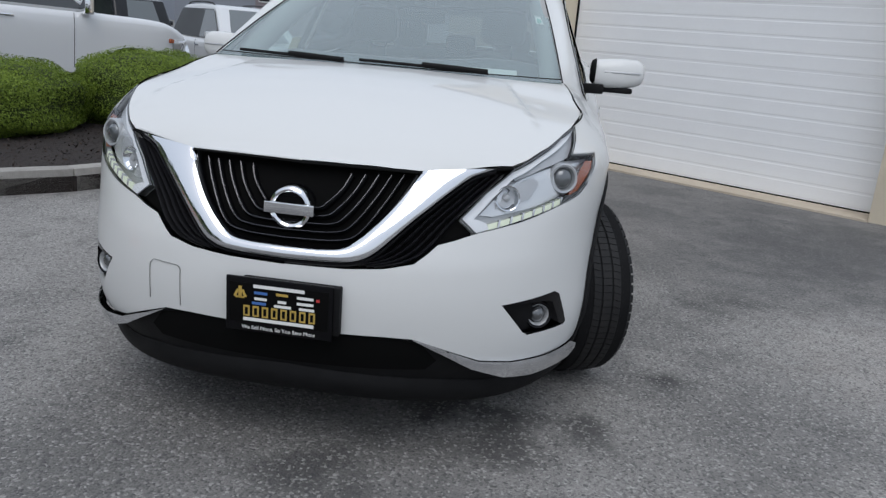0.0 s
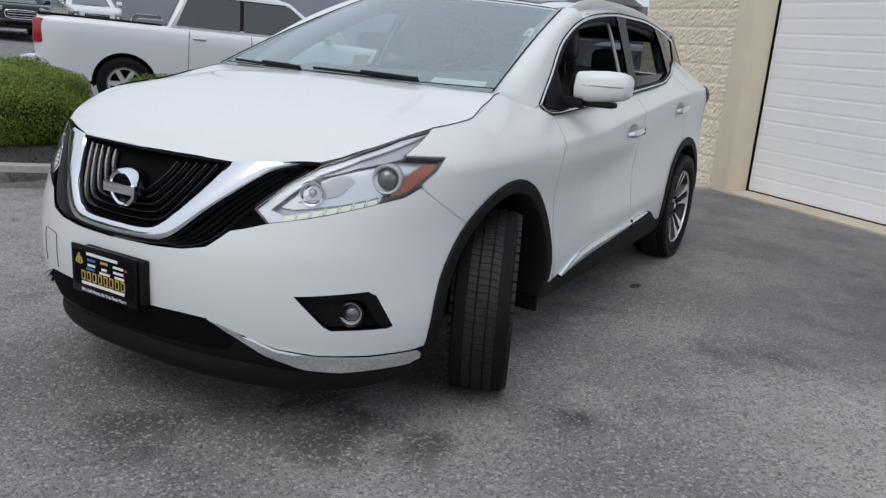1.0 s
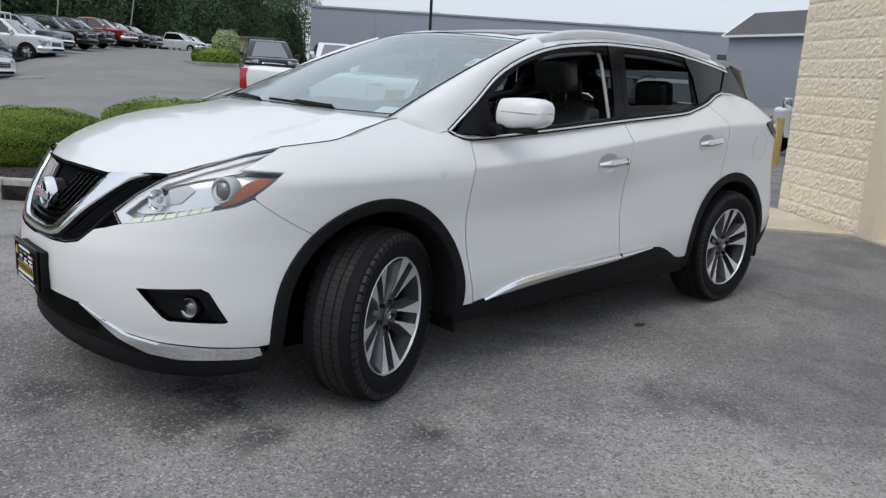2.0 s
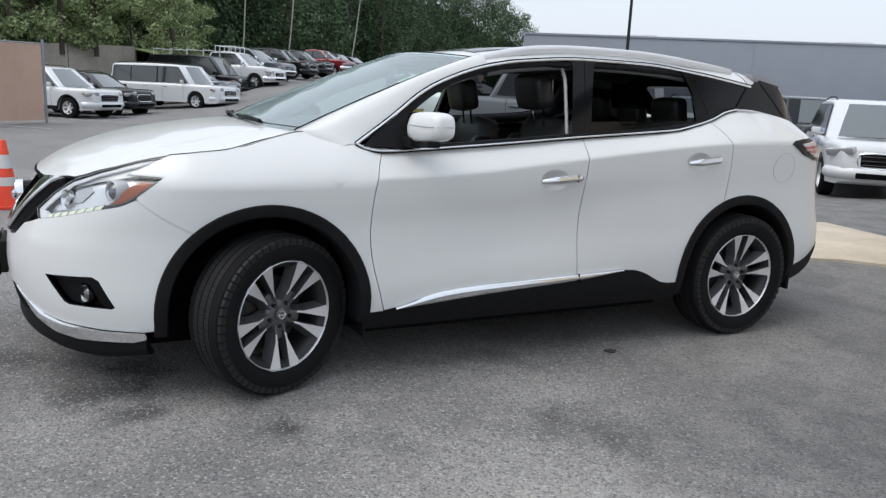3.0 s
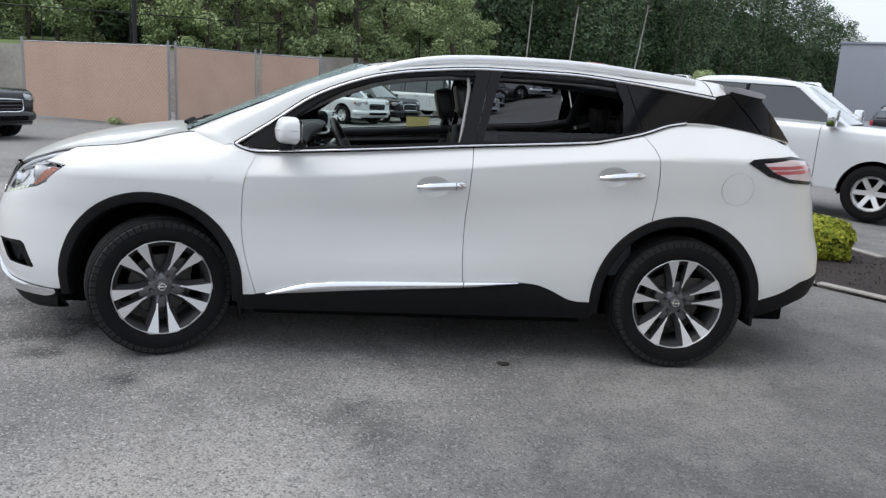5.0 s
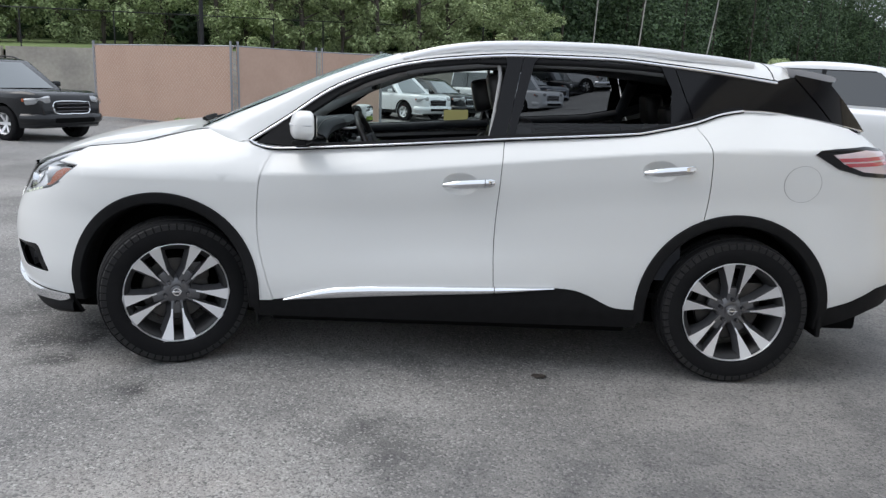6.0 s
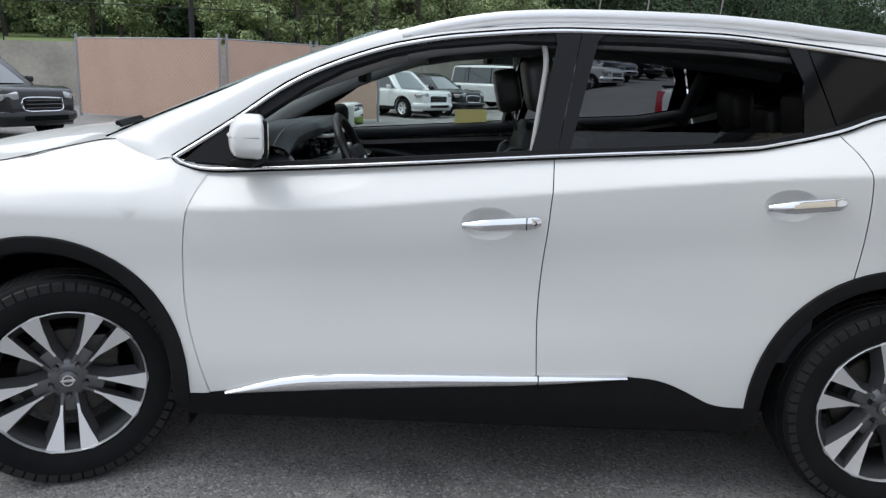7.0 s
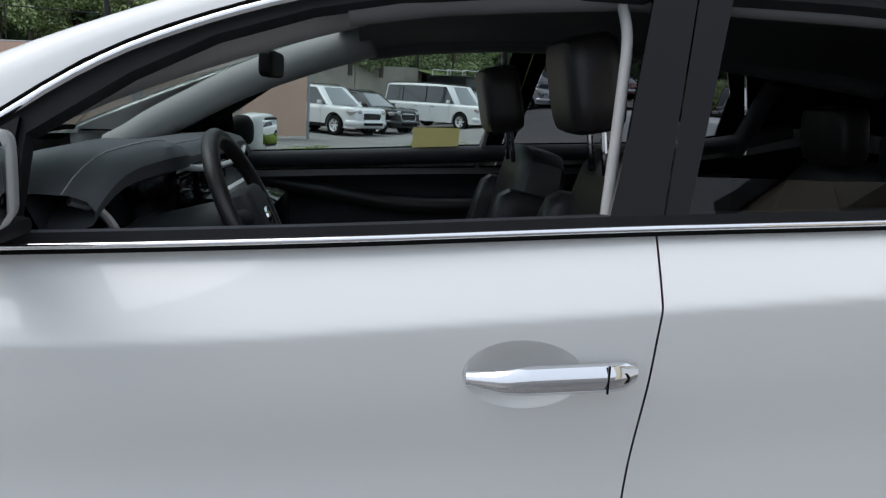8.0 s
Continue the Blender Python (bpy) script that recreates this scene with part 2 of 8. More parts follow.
def bulge(bm, A, B, at, base, high, sides=(1,), m=40, n=8, full=0.8):
    """A rounded moulding between two lines on a curved skin."""
    A, B = along_line(A, m), along_line(B, m)
    for sd in sides:
        rows = []
        for a, b in zip(A, B):
            row = []
            for k in range(-1, n + 2):
                f = min(1, max(0, k / n))
                u, v = a[0] + (b[0] - a[0]) * f, a[1] + (b[1] - a[1]) * f
                e = 0.006
                nr = (Vector(at(u + e, v)) - Vector(at(u - e, v))).cross(Vector(at(u, v + e)) - Vector(at(u, v - e))).normalized()
                o = base - 0.02 if k < 0 or k > n else base + high * math.sin(math.pi * f) ** full
                p = Vector(at(u, v)) + nr * o
                row.append(bm.verts.new((sd * p.x, p.y, p.z)))
            rows.append(row)
        for p, q in zip(rows, rows[1:]):
            for i in range(len(p) - 1):
                bm.faces.new((p[i], p[i + 1], q[i + 1], q[i]))
    if len(sides) == 2:
        bmesh.ops.remove_doubles(bm, verts=bm.verts[:], dist=0.0006)
    bmesh.ops.recalc_face_normals(bm, faces=bm.faces[:])
    return bm


# ---- ground ----
def ramp01(a, b, x):
    t = min(1, max(0, (x - a) / (b - a)))
    return t * t * (3 - 2 * t)


def ground_z(x, y):
    """Level round the car, falling slightly towards the fence, rising towards the far lot."""
    near = -0.012 * min(20, max(0, -x - 2)) * (1 - ramp01(-1, 3, y))
    dip = 0.045 * min(6, max(0, y - 3)) * ramp01(2.5, 5.5, -x) * (1 - ramp01(10, 18, -x))
    up = ramp01(1.5, 9, y) * ramp01(13, 17, -x) * ramp01(-4, 1, 3 - 0.5 * x - y)
    return near * (1 - up) - dip + up * min(2.0, 0.048 * max(0, -x - 13.5))


asphalt = bpy.data.materials.new("asphalt")
asphalt.use_nodes = True
nt = asphalt.node_tree


def node(kind, **vals):
    n = nt.nodes.new("ShaderNode" + kind)
    for k, v in vals.items():
        n.inputs[k.replace("_", " ")].default_value = v
    return n


tc = nt.nodes.new("ShaderNodeTexCoord")
bs = nt.nodes["Principled BSDF"]
worn, stain, spots, patchy = (node("TexNoise", Scale=c, Detail=d) for c, d in ((0.55, 6), (1.7, 8), (5.0, 4), (0.9, 5)))
stones, grit = node("TexVoronoi", Scale=105), node("TexVoronoi", Scale=230)
pits = node("TexNoise", Scale=70, Detail=3)
for n in (worn, stain, spots, patchy, stones, grit, pits):
    nt.links.new(tc.outputs["Object"], n.inputs["Vector"])


def mixed(fac, a, b):
    m = nt.nodes.new("ShaderNodeMix")
    m.data_type = 'RGBA'
    if isinstance(fac, float):
        m.inputs[0].default_value = fac
    else:
        nt.links.new(fac, m.inputs[0])
    for i, c in ((6, a), (7, b)):
        if isinstance(c, tuple):
            m.inputs[i].default_value = (*c, 1)
        else:
            nt.links.new(c, m.inputs[i])
    return m.outputs[2]


def ranged(src, a, b, lo=0.0, hi=1.0):
    m = nt.nodes.new("ShaderNodeMapRange")
    for k, v in zip(("From Min", "From Max", "To Min", "To Max"), (a, b, lo, hi)):
        m.inputs[k].default_value = v
    nt.links.new(src, m.inputs[0])
    return m.outputs[0]


def maths(op, a, b):
    m = nt.nodes.new("ShaderNodeMath")
    m.operation = op
    for i, v in enumerate((a, b)):
        if isinstance(v, (int, float)):
            m.inputs[i].default_value = v
        else:
            nt.links.new(v, m.inputs[i])
    return m.outputs[0]


def spread(centre, radius):
    """1 at a spot on the ground, fading to 0 at radius, with a ragged rim."""
    d = nt.nodes.new("ShaderNodeVectorMath")
    d.operation = 'DISTANCE'
    d.inputs[1].default_value = (*centre, 0)
    nt.links.new(tc.outputs["Object"], d.inputs[0])
    return ranged(maths('ADD', d.outputs["Value"], maths('MULTIPLY', maths('SUBTRACT', spots.outputs[0], 0.5), 2.2 * radius)), radius, radius * 0.25)


base = mixed(ranged(worn.outputs[0], 0.36, 0.64), (0.150, 0.145, 0.139), (0.315, 0.304, 0.290))
# newer, darker strip laid along the workshop
sep = nt.nodes.new("ShaderNodeSeparateXYZ")
nt.links.new(tc.outputs["Object"], sep.inputs[0])
wall_dist = maths('ADD', maths('MULTIPLY', sep.outputs[0], 0.574), maths('MULTIPLY', sep.outputs[1], 0.819))
strip_fac = ranged(maths('ADD', wall_dist, maths('MULTIPLY', patchy.outputs[0], 1.6)), 1.6, 2.5)
base = mixed(maths('MULTIPLY', strip_fac, 0.85), base, mixed(ranged(stain.outputs[0], 0.42, 0.62), (0.125, 0.122, 0.120), (0.235, 0.227, 0.217)))
base = mixed(ranged(stain.outputs[0], 0.55, 0.70, 0, 0.6), base, (0.075, 0.074, 0.073))
base = mixed(ranged(spots.outputs[0], 0.66, 0.74, 0, 0.5), base, (0.06, 0.06, 0.061))
for centre, radius, deep, tone in (((-2.3, -0.7), 1.9, 0.6, (0.34, 0.325, 0.31)), ((2.9, 1.3), 1.6, 0.75, (0.085, 0.084, 0.086)), ((1.15, 1.35), 0.8, 0.5, (0.32, 0.305, 0.29)), ((2.7, -1.0), 0.9, 0.40, (0.33, 0.30, 0.275)), ((1.15, -0.75), 0.7, 0.45, (0.115, 0.113, 0.112)), ((1.75, -1.75), 0.6, 0.40, (0.12, 0.118, 0.117)), ((2.2, 0.1), 0.7, 0.35, (0.12, 0.118, 0.118))):
    base = mixed(maths('MULTIPLY', spread(centre, radius), deep), base, tone)
# the far lot is laid in one even, smoother coat
base = mixed(ranged(sep.outputs[0], -7.0, -10.0, 0.0, 0.75), base, (0.20, 0.196, 0.192))
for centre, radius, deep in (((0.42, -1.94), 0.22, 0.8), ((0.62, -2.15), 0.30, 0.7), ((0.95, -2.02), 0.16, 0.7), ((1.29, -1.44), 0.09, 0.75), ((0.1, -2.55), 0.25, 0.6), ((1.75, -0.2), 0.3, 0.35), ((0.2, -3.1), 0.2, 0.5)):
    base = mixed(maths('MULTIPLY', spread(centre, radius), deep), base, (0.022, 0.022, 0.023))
stone_hue = nt.nodes.new("ShaderNodeSeparateXYZ")
nt.links.new(stones.outputs["Color"], stone_hue.inputs[0])
grit_hue = nt.nodes.new("ShaderNodeSeparateXYZ")
nt.links.new(grit.outputs["Color"], grit_hue.inputs[0])
base = mixed(maths('MULTIPLY', ranged(stone_hue.outputs[0], 0.72, 1.0, 0, 0.58), ranged(strip_fac, 0.0, 1.0, 1.0, 0.35)), base, (0.48, 0.47, 0.445))
base = mixed(ranged(stone_hue.outputs[1], 0.35, 0.0, 0, 0.70), base, (0.050, 0.050, 0.052))
base = mixed(ranged(grit_hue.outputs[0], 0.3, 0.0, 0, 0.6), base, (0.045, 0.045, 0.047))
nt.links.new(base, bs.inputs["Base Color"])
bs.inputs["Roughness"].default_value = 0.85
bp = nt.nodes.new("ShaderNodeBump")
bp.inputs["Strength"].default_value, bp.inputs["Distance"].default_value = 0.7, 0.008
nt.links.new(maths('SUBTRACT', pits.outputs[0], maths('MULTIPLY', stones.outputs["Distance"], 0.5)), bp.inputs["Height"])
nt.links.new(bp.outputs[0], bs.inputs["Normal"])

bm = bmesh.new()
xs = [-900, -400, -200] + [-120 + 4 * i for i in range(14)] + [-64 + 1.5 * i for i in range(51)] + [15, 20, 30, 80, 300, 900]
ys = [-900, -300, -100, -40] + [-20 + 4 * i for i in range(5)] + [-1.5 + 1.5 * i for i in range(23)] + [36 + 4 * i for i in range(12)] + [120, 200, 400, 900]
grid = [[bm.verts.new((x, y, ground_z(x, y))) for y in ys] for x in xs]
for i in range(len(xs) - 1):
    for j in range(len(ys) - 1):
        bm.faces.new((grid[i][j], grid[i + 1][j], grid[i + 1][j + 1], grid[i][j + 1]))
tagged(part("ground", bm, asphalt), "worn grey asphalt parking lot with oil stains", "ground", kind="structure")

CONCRETE = material("concrete", (0.36, 0.345, 0.32), 0.85, spots=(0.20, 0.19, 0.175), scale=2.5, amount=0.8, bump=0.25, bump_scale=90)
TANCONCRETE = material("tan_concrete", (0.56, 0.49, 0.39), 0.85, spots=(0.36, 0.30, 0.23), scale=1.5, amount=0.7, bump=0.2, bump_scale=120)
MULCH = material("dark_mulch", (0.012, 0.009, 0.0085), 0.95, spots=(0.036, 0.027, 0.024), scale=22, amount=0.9, bump=1.0, bump_scale=55)
BLOCK = material("split_face_block", (0.84, 0.76, 0.61), 0.9, spots=(0.66, 0.57, 0.43), scale=30, amount=0.8, bump=1.0, bump_scale=40)
JAMB = material("cream_painted_jamb", (0.74, 0.655, 0.51), 0.7, spots=(0.64, 0.56, 0.43), scale=5, amount=0.5, bump=0.1)
MORTAR = material("cream_mortar", (0.86, 0.79, 0.66), 0.9, spots=(0.76, 0.69, 0.55), scale=10, bump=0.2)
ROOFGREY = material("grey_shingle", (0.13, 0.135, 0.14), 0.9, spots=(0.09, 0.09, 0.1), scale=3, bump=0.3)
DOORWHITE = material("white_door_steel", (0.90, 0.91, 0.92), 0.5, spots=(0.84, 0.85, 0.86), scale=3, amount=0.5, bump=0.12, bump_scale=160)


def slab(name, outline, z0, z1, mat, label, category, kind="structure", bevel=0.0):
    """A flat piece with an outline in plan and a thickness."""
    bm = bmesh.new()
    f = bm.faces.new([bm.verts.new((x, y, z0)) for x, y in outline])
    if f.normal.z < 0 or bmesh.ops.recalc_face_normals(bm, faces=[f]) or f.normal.z < 0:
        f.normal_flip()
    up = bmesh.ops.extrude_face_region(bm, geom=[f])
    vs = [v for v in up["geom"] if isinstance(v, bmesh.types.BMVert)]
    bmesh.ops.translate(bm, verts=vs, vec=(0, 0, z1 - z0))
    bmesh.ops.recalc_face_normals(bm, faces=bm.faces[:])
    if bevel:
        bmesh.ops.bevel(bm, geom=[e for e in bm.edges if all(abs(v.co.z - z1) < 1e-5 for v in e.verts)], offset=bevel, segments=2, affect='EDGES')
    return tagged(part(name, bm, mat, smooth=False), label, category, kind=kind)


# ---- planting bed with its kerb ----
bed = [(-5.35, -2.05), (-4.86, -1.55), (-2.72, 0.62), (-1.95, 2.0), (-4.4, 4.4), (-5.6, 3.2), (-6.9, 1.6), (-8.1, 0.2), (-8.3, -1.2), (-7.5, -2.1), (-6.2, -2.4)]
bed_end = [(-1.95, 2.0), (-1.10, 3.40), (-0.60, 3.74), (-2.33, 4.83), (-3.0, 4.72), (-4.4, 4.4)]
slab("planting_bed", bed, -0.25, 0.11, MULCH, "planting bed of dark brown mulch", "mulch bed")
slab("planting_bed", bed_end, -0.25, 0.022, MULCH, "low end of the mulch bed beside the concrete pad", "mulch bed")
kerb_line = bed[:4]


def kerb(points, width, z1, label):
    ob = thing("kerb", label, "kerb", kind="structure")
    for (xa, ya), (xb, yb) in zip(points, points[1:]):
        d = Vector((xb - xa, yb - ya, 0))
        n = max(1, round(d.length / 0.95))
        for k in range(n):
            bm = bmesh.new()
            box(bm, (d.length / n - 0.008, width, z1 + 0.3), (0, 0, (z1 - 0.3) / 2), 0.012)
            o = part("kerb_stone", bm, CONCRETE, ob)
            c = Vector((xa, ya, 0)) + d * ((k + 0.5) / n)
            nrm = Vector((d.y, -d.x, 0)).normalized()
            o.matrix_basis = Matrix.Translation(c - nrm * (width / 2)) @ Matrix.Rotation(math.atan2(d.y, d.x), 4, 'Z')
    return ob


kerb(kerb_line, 0.15, 0.165, "weathered grey concrete kerb round the mulch bed")
kerb(bed_end[:3], 0.10, 0.036, "flush pale concrete kerb edging the mulch bed")
kerb(bed_end[3:], 0.10, 0.036, "flush pale concrete kerb edging the mulch bed")
slab("concrete_pad", [(-0.58, 3.76), (-0.38, 4.14), (0.50, 4.86), (-0.74, 5.74), (-2.0, 5.93), (-2.22, 5.37), (-2.33, 4.86)], -0.2, 0.026, TANCONCRETE, "tan concrete pad beside the wall", "pavement")

# ---- workshop wall with the sectional door ----
WX, WY, WA = 0.57, 4.90, radians(-35)
wall = thing("wall_east", "cream split-face concrete block wall of a workshop", "wall", WX, WY, 0, -35, kind="structure")
DOOR0, DOOR1, DEEP, DOORH, WALLH = 0.14, 3.74, 0.30, 3.5, 4.0


def rough_block(w, h, seed):
    """One split-face block: a broken, uneven face with thin sides."""
    bm = bmesh.new()
    rng = random.Random(seed)
    nx, nz = max(4, round(w / 0.026)), 8
    tilt, lean = rng.uniform(-0.002, 0.002), rng.uniform(-0.002, 0.002)
    g = [[bm.verts.new((w * i / nx, -(0.019 + tilt * (2 * i / nx - 1) + lean * (2 * j / nz - 1) + rng.uniform(-0.0055, 0.0055)) if 0 < i < nx and 0 < j < nz else -((0.017 if 0 < j < nz else 0.0125) + rng.uniform(-0.002, 0.002)), h * j / nz)) for j in range(nz + 1)] for i in range(nx + 1)]
    for i in range(nx):
        for j in range(nz):
            bm.faces.new((g[i][j], g[i + 1][j], g[i + 1][j + 1], g[i][j + 1]))
    me = bpy.data.meshes.new("block")
    bm.to_mesh(me)
    bm.free()
    me.materials.append(BLOCK)
    return me


def upright(name, x0, x1, y0, y1, z0, z1, mat, parent, bevel=0.004):
    bm = bmesh.new()
    box(bm, (x1 - x0, y1 - y0, z1 - z0), ((x0 + x1) / 2, (y0 + y1) / 2, (z0 + z1) / 2), bevel)
    return part(name, bm, mat, parent)


upright("wall_core", -1.60, -0.02, -0.0125, 0.30, -0.3, WALLH, MORTAR, wall)
upright("wall_core", -1.60, -1.30, 0.30, 9.0, -0.3, WALLH, MORTAR, wall)
upright("wall_core", DOOR1 + 0.16, 4.7, 0.0, 0.30, -0.3, WALLH, BLOCK, wall)
upright("wall_core", -0.02, DOOR1 + 0.16, 0.0, 0.30, DOORH, WALLH, MORTAR, wall)
upright("workshop_wall", 4.40, 4.70, 0.301, 9.0, -0.3, WALLH, BLOCK, wall)
upright("workshop_wall", -1.299, 4.399, 8.7, 9.0, -0.3, WALLH, BLOCK, wall)
upright("workshop_roof", -1.70, 4.80, -0.03, 9.1, WALLH + 0.001, WALLH + 0.18, ROOFGREY, wall)
upright("door_jamb", -0.10, DOOR0, -0.035, DEEP + 0.05, -0.2, DOORH + 0.2, JAMB, wall)
upright("door_jamb", DOOR1, DOOR1 + 0.30, -0.035, DEEP + 0.05, -0.2, DOORH + 0.2, JAMB, wall)
upright("door_sill", DOOR0 + 0.002, DOOR1 - 0.002, -0.06, DEEP + 0.35, -0.2, 0.022, TANCONCRETE, wall)
door = thing("door_1", "closed white ribbed sectional garage door", "garage door", WX, WY, 0, -35, kind="structure")
for k in range(6):
    z0, z1 = 0.035 + 0.61 * k, 0.035 + 0.61 * (k + 1) - 0.002
    bm = bmesh.new()
    prof = [(0.0, z0)]
    for q in range(4):
        a = z0 + (z1 - z0) * (q + 0.12) / 4
        b = z0 + (z1 - z0) * (q + 0.96) / 4
        prof += [(0.0, a - 0.005), (-0.0022, a + 0.004), (-0.0022, b - 0.004), (0.0, b + 0.005)]
    prof += [(0.0, z1)]
    L = [bm.verts.new((DOOR0 + 0.012, DEEP + y, z)) for y, z in prof]
    R = [bm.verts.new((DOOR1 - 0.012, DEEP + y, z)) for y, z in prof]
    for i in range(len(prof) - 1):
        bm.faces.new((L[i], R[i], R[i + 1], L[i + 1]))
    part("door_panel", bm, DOORWHITE, door, smooth=False)
upright("rubber_seal", DOOR0 + 0.01, DOOR1 - 0.01, DEEP - 0.005, DEEP + 0.045, 0.018, 0.036, SHADOWBLACK, door, 0.002)
upright("door_backing", DOOR0 + 0.004, DOOR1 - 0.004, DEEP + 0.05, DEEP + 0.07, 0.0, DOORH + 0.1, DOORWHITE, door, 0.002)
for x in (DOOR0, DOOR1 - 0.011):
    upright("side_seal", x + 0.001, x + 0.010, DEEP - 0.03, DEEP + 0.045, 0.02, DOORH + 0.1, SHADOWBLACK, door, 0.001)

# ---- grey showroom beyond the lot ----
GREYWALL = material("grey_metal_cladding", (0.27, 0.29, 0.33), 0.6, spots=(0.24, 0.26, 0.30), scale=0.4, amount=0.6, bump=0.05)
WHITETRIM = material("white_trim", (0.75, 0.75, 0.74), 0.5, spots=(0.66, 0.66, 0.65), scale=4)
hall = thing("showroom_building", "long grey metal-clad showroom building with a flat roof", "building", -89.3, 54.5, 0, 56)
upright("wall", 0, 130, 0, 40, -3, 9.05, GREYWALL, hall, 0.05)
upright("roof_edge", -0.1, 130.1, -0.12, 40.1, 9.05, 9.33, GREYWALL, hall, 0.03)
for x in (14, 42, 74):
    upright("roof_unit", x, x + 4, 4, 9, 9.33, 9.85, WHITETRIM, hall, 0.05)
for x in (8.5, 30, 52, 74):
    upright("wall_joint", x, x + 0.12, -0.06, -0.001, -2, 9.05, GREYWALL, hall, 0.01)
for x, w, z0, z1 in ((49, 4, 3.6, 6.4), (58, 1.4, 4.4, 6.2), (63, 1.4, 4.4, 6.2)):
    upright("window", x, x + w, -0.06, -0.001, z0, z1, DARKPANE, hall, 0.02)


# ---- the white crossover: its skin as smooth functions (x left, y to the rear) ----
def curve(*pts):
    """Smooth monotone curve through (x, y) knots."""
    xs=[float(p[0]) for p in pts]; ys=[float(p[1]) for p in pts]; n=len(xs)
    h=[xs[i+1]-xs[i] for i in range(n-1)]; d=[(ys[i+1]-ys[i])/h[i] for i in range(n-1)]
    m=[d[0]]+[0.0 if d[i-1]*d[i]<=0 else 2*d[i-1]*d[i]/(d[i-1]+d[i]) for i in range(1,n-1)]+[d[-1]]
    def f(x):
        if x<=xs[0]: return ys[0]
        if x>=xs[-1]: return ys[-1]
        i=0
        while x>xs[i+1]: i+=1
        t=(x-xs[i])/h[i]
        return (ys[i]*(1+2*t)*(1-t)**2+m[i]*h[i]*t*(1-t)**2+ys[i+1]*t*t*(3-2*t)+m[i+1]*h[i]*t*t*(t-1))
    return f
YA,YB,LF,LR,NF,NR=-1.5,1.55,1.42,1.3,2.45,3.0
side=curve((.15,.86),(.27,.915),(.36,.947),(.46,.955),(.60,.948),(.74,.945),(.88,.957),(.97,.962))
crease=curve((-1.5,.935),(-1.0,.972),(-.5,.996),(-.05,1.040),(.21,1.067),(.6,1.108),(.93,1.138),(1.3,1.160),(1.8,1.176),(2.2,1.180))
belt=curve((-1.1,1.12),(-1.0,1.126),(-.85,1.097),(-.68,1.106),(-.28,1.135),(.26,1.178),(.92,1.228),(1.165,1.28),(1.42,1.344),(1.5,1.342),(1.75,1.315),(1.98,1.277),(2.05,1.262))
edge_z=curve((-2.34,.93),(-2.30,.934),(-2.18,.957),(-2.077,.996),(-1.82,1.066),(-1.57,1.095),(-1.37,1.148),(-1.26,1.172),(-1.1,1.180),(-.9,1.185))
edge_x=curve((-2.34,.30),(-2.30,.36),(-2.18,.63),(-2.077,.71),(-1.82,.80),(-1.57,.826),(-1.37,.79),(-1.26,.765),(-1.1,.755),(-.9,.75))
ridge=curve((-2.36,.925),(-2.33,.945),(-2.25,1.0),(-2.1,1.062),(-1.96,1.103),(-1.66,1.158),(-1.34,1.190),(-1.1,1.196))
nose=curve((.10,-2.26),(.20,-2.36),(.30,-2.44),(.42,-2.475),(.55,-2.485),(.65,-2.475),(.75,-2.44),(.85,-2.385),(.95,-2.315),(1.05,-2.20),(1.2,-1.95))
tail=curve((.15,2.26),(.30,2.37),(.5,2.47),(.62,2.46),(.75,2.415),(.95,2.365),(1.1,2.31),(1.25,2.17),(1.35,2.06))
def waist(y, z):
    return .016*math.exp(-((y+.1)/.6)**2)*math.exp(-((z-.72)/.16)**2)


shoulder=curve((-1,.112),(.3,.095),(1.0,.12),(1.42,.20),(1.98,.26))
cabin_w=curve((-1,.847),(0,.868),(.4,.868),(1.08,.838),(1.5,.782),(2.0,.69))
def X(y,z):
    """Half width of the body side at station y, height z."""
    zc=crease(y)
    w=side(min(z*.97/zc if z>.6 else z*(1+(.97/zc-1)*max(0,(z-.3)/.3)),.97))-waist(y,z)
    if z>zc-.06:
        if y<-.95:
            k=(z-zc)/max(.05,edge_z(y)-zc); low=w-(w-edge_x(y))*max(0,k)**1.5
        if y>-1.15:
            kb=(z-zc)/max(.06,belt(y)-zc); kb=min(kb,1.6); kb=.5*(kb+math.sqrt(kb*kb+.0024)); top=w-shoulder(y)*kb**1.06
        if y<-1.15: return low
        if y>-.95: return top
        f=(y+1.15)/.2; f=f*f*(3-2*f); return low*(1-f)+top*f
    return w
def S(s,z):
    """The body's side, wrapped round nose and tail: s is y along the side."""
    if s<YA:
        th=min((YA-s)/LF,1)*math.pi/2; xa=X(YA,z)
        return (xa*max(0,math.cos(th))**(2/NF), YA+(nose(z)-YA)*math.sin(th)**(2/NF), z)
    if s>YB:
        th=min((s-YB)/LR,1)*math.pi/2; xa=X(YB,z)
        return (xa*max(0,math.cos(th))**(2/NR), YB+(tail(z)-YB)*math.sin(th)**(2/NR), z)
    return (X(s,z),s,z)
def sx(x,z):
    """s of the nose at half width x."""
    xa=X(YA,z); return YA-LF*math.acos(min(1,max(0,x/xa))**(NF/2))*2/math.pi
def hood(x,y):
    k=min(abs(x)/edge_x(y),1.15); c=ridge(y); e=edge_z(y)
    xc=.575-.28*(y+1.6); q=min(1,max(0,(abs(x)-xc)/.030)); q=q*q*(3-2*q)
    rise=.013*min(1,max(0,(y+2.12)/.30))*min(1,max(0,(-1.36-y)/.15))
    return (x,y,c-(c-e)*k**2.4-rise*q*max(0,1-max(0,k-.8)/.25)+rise*.35)

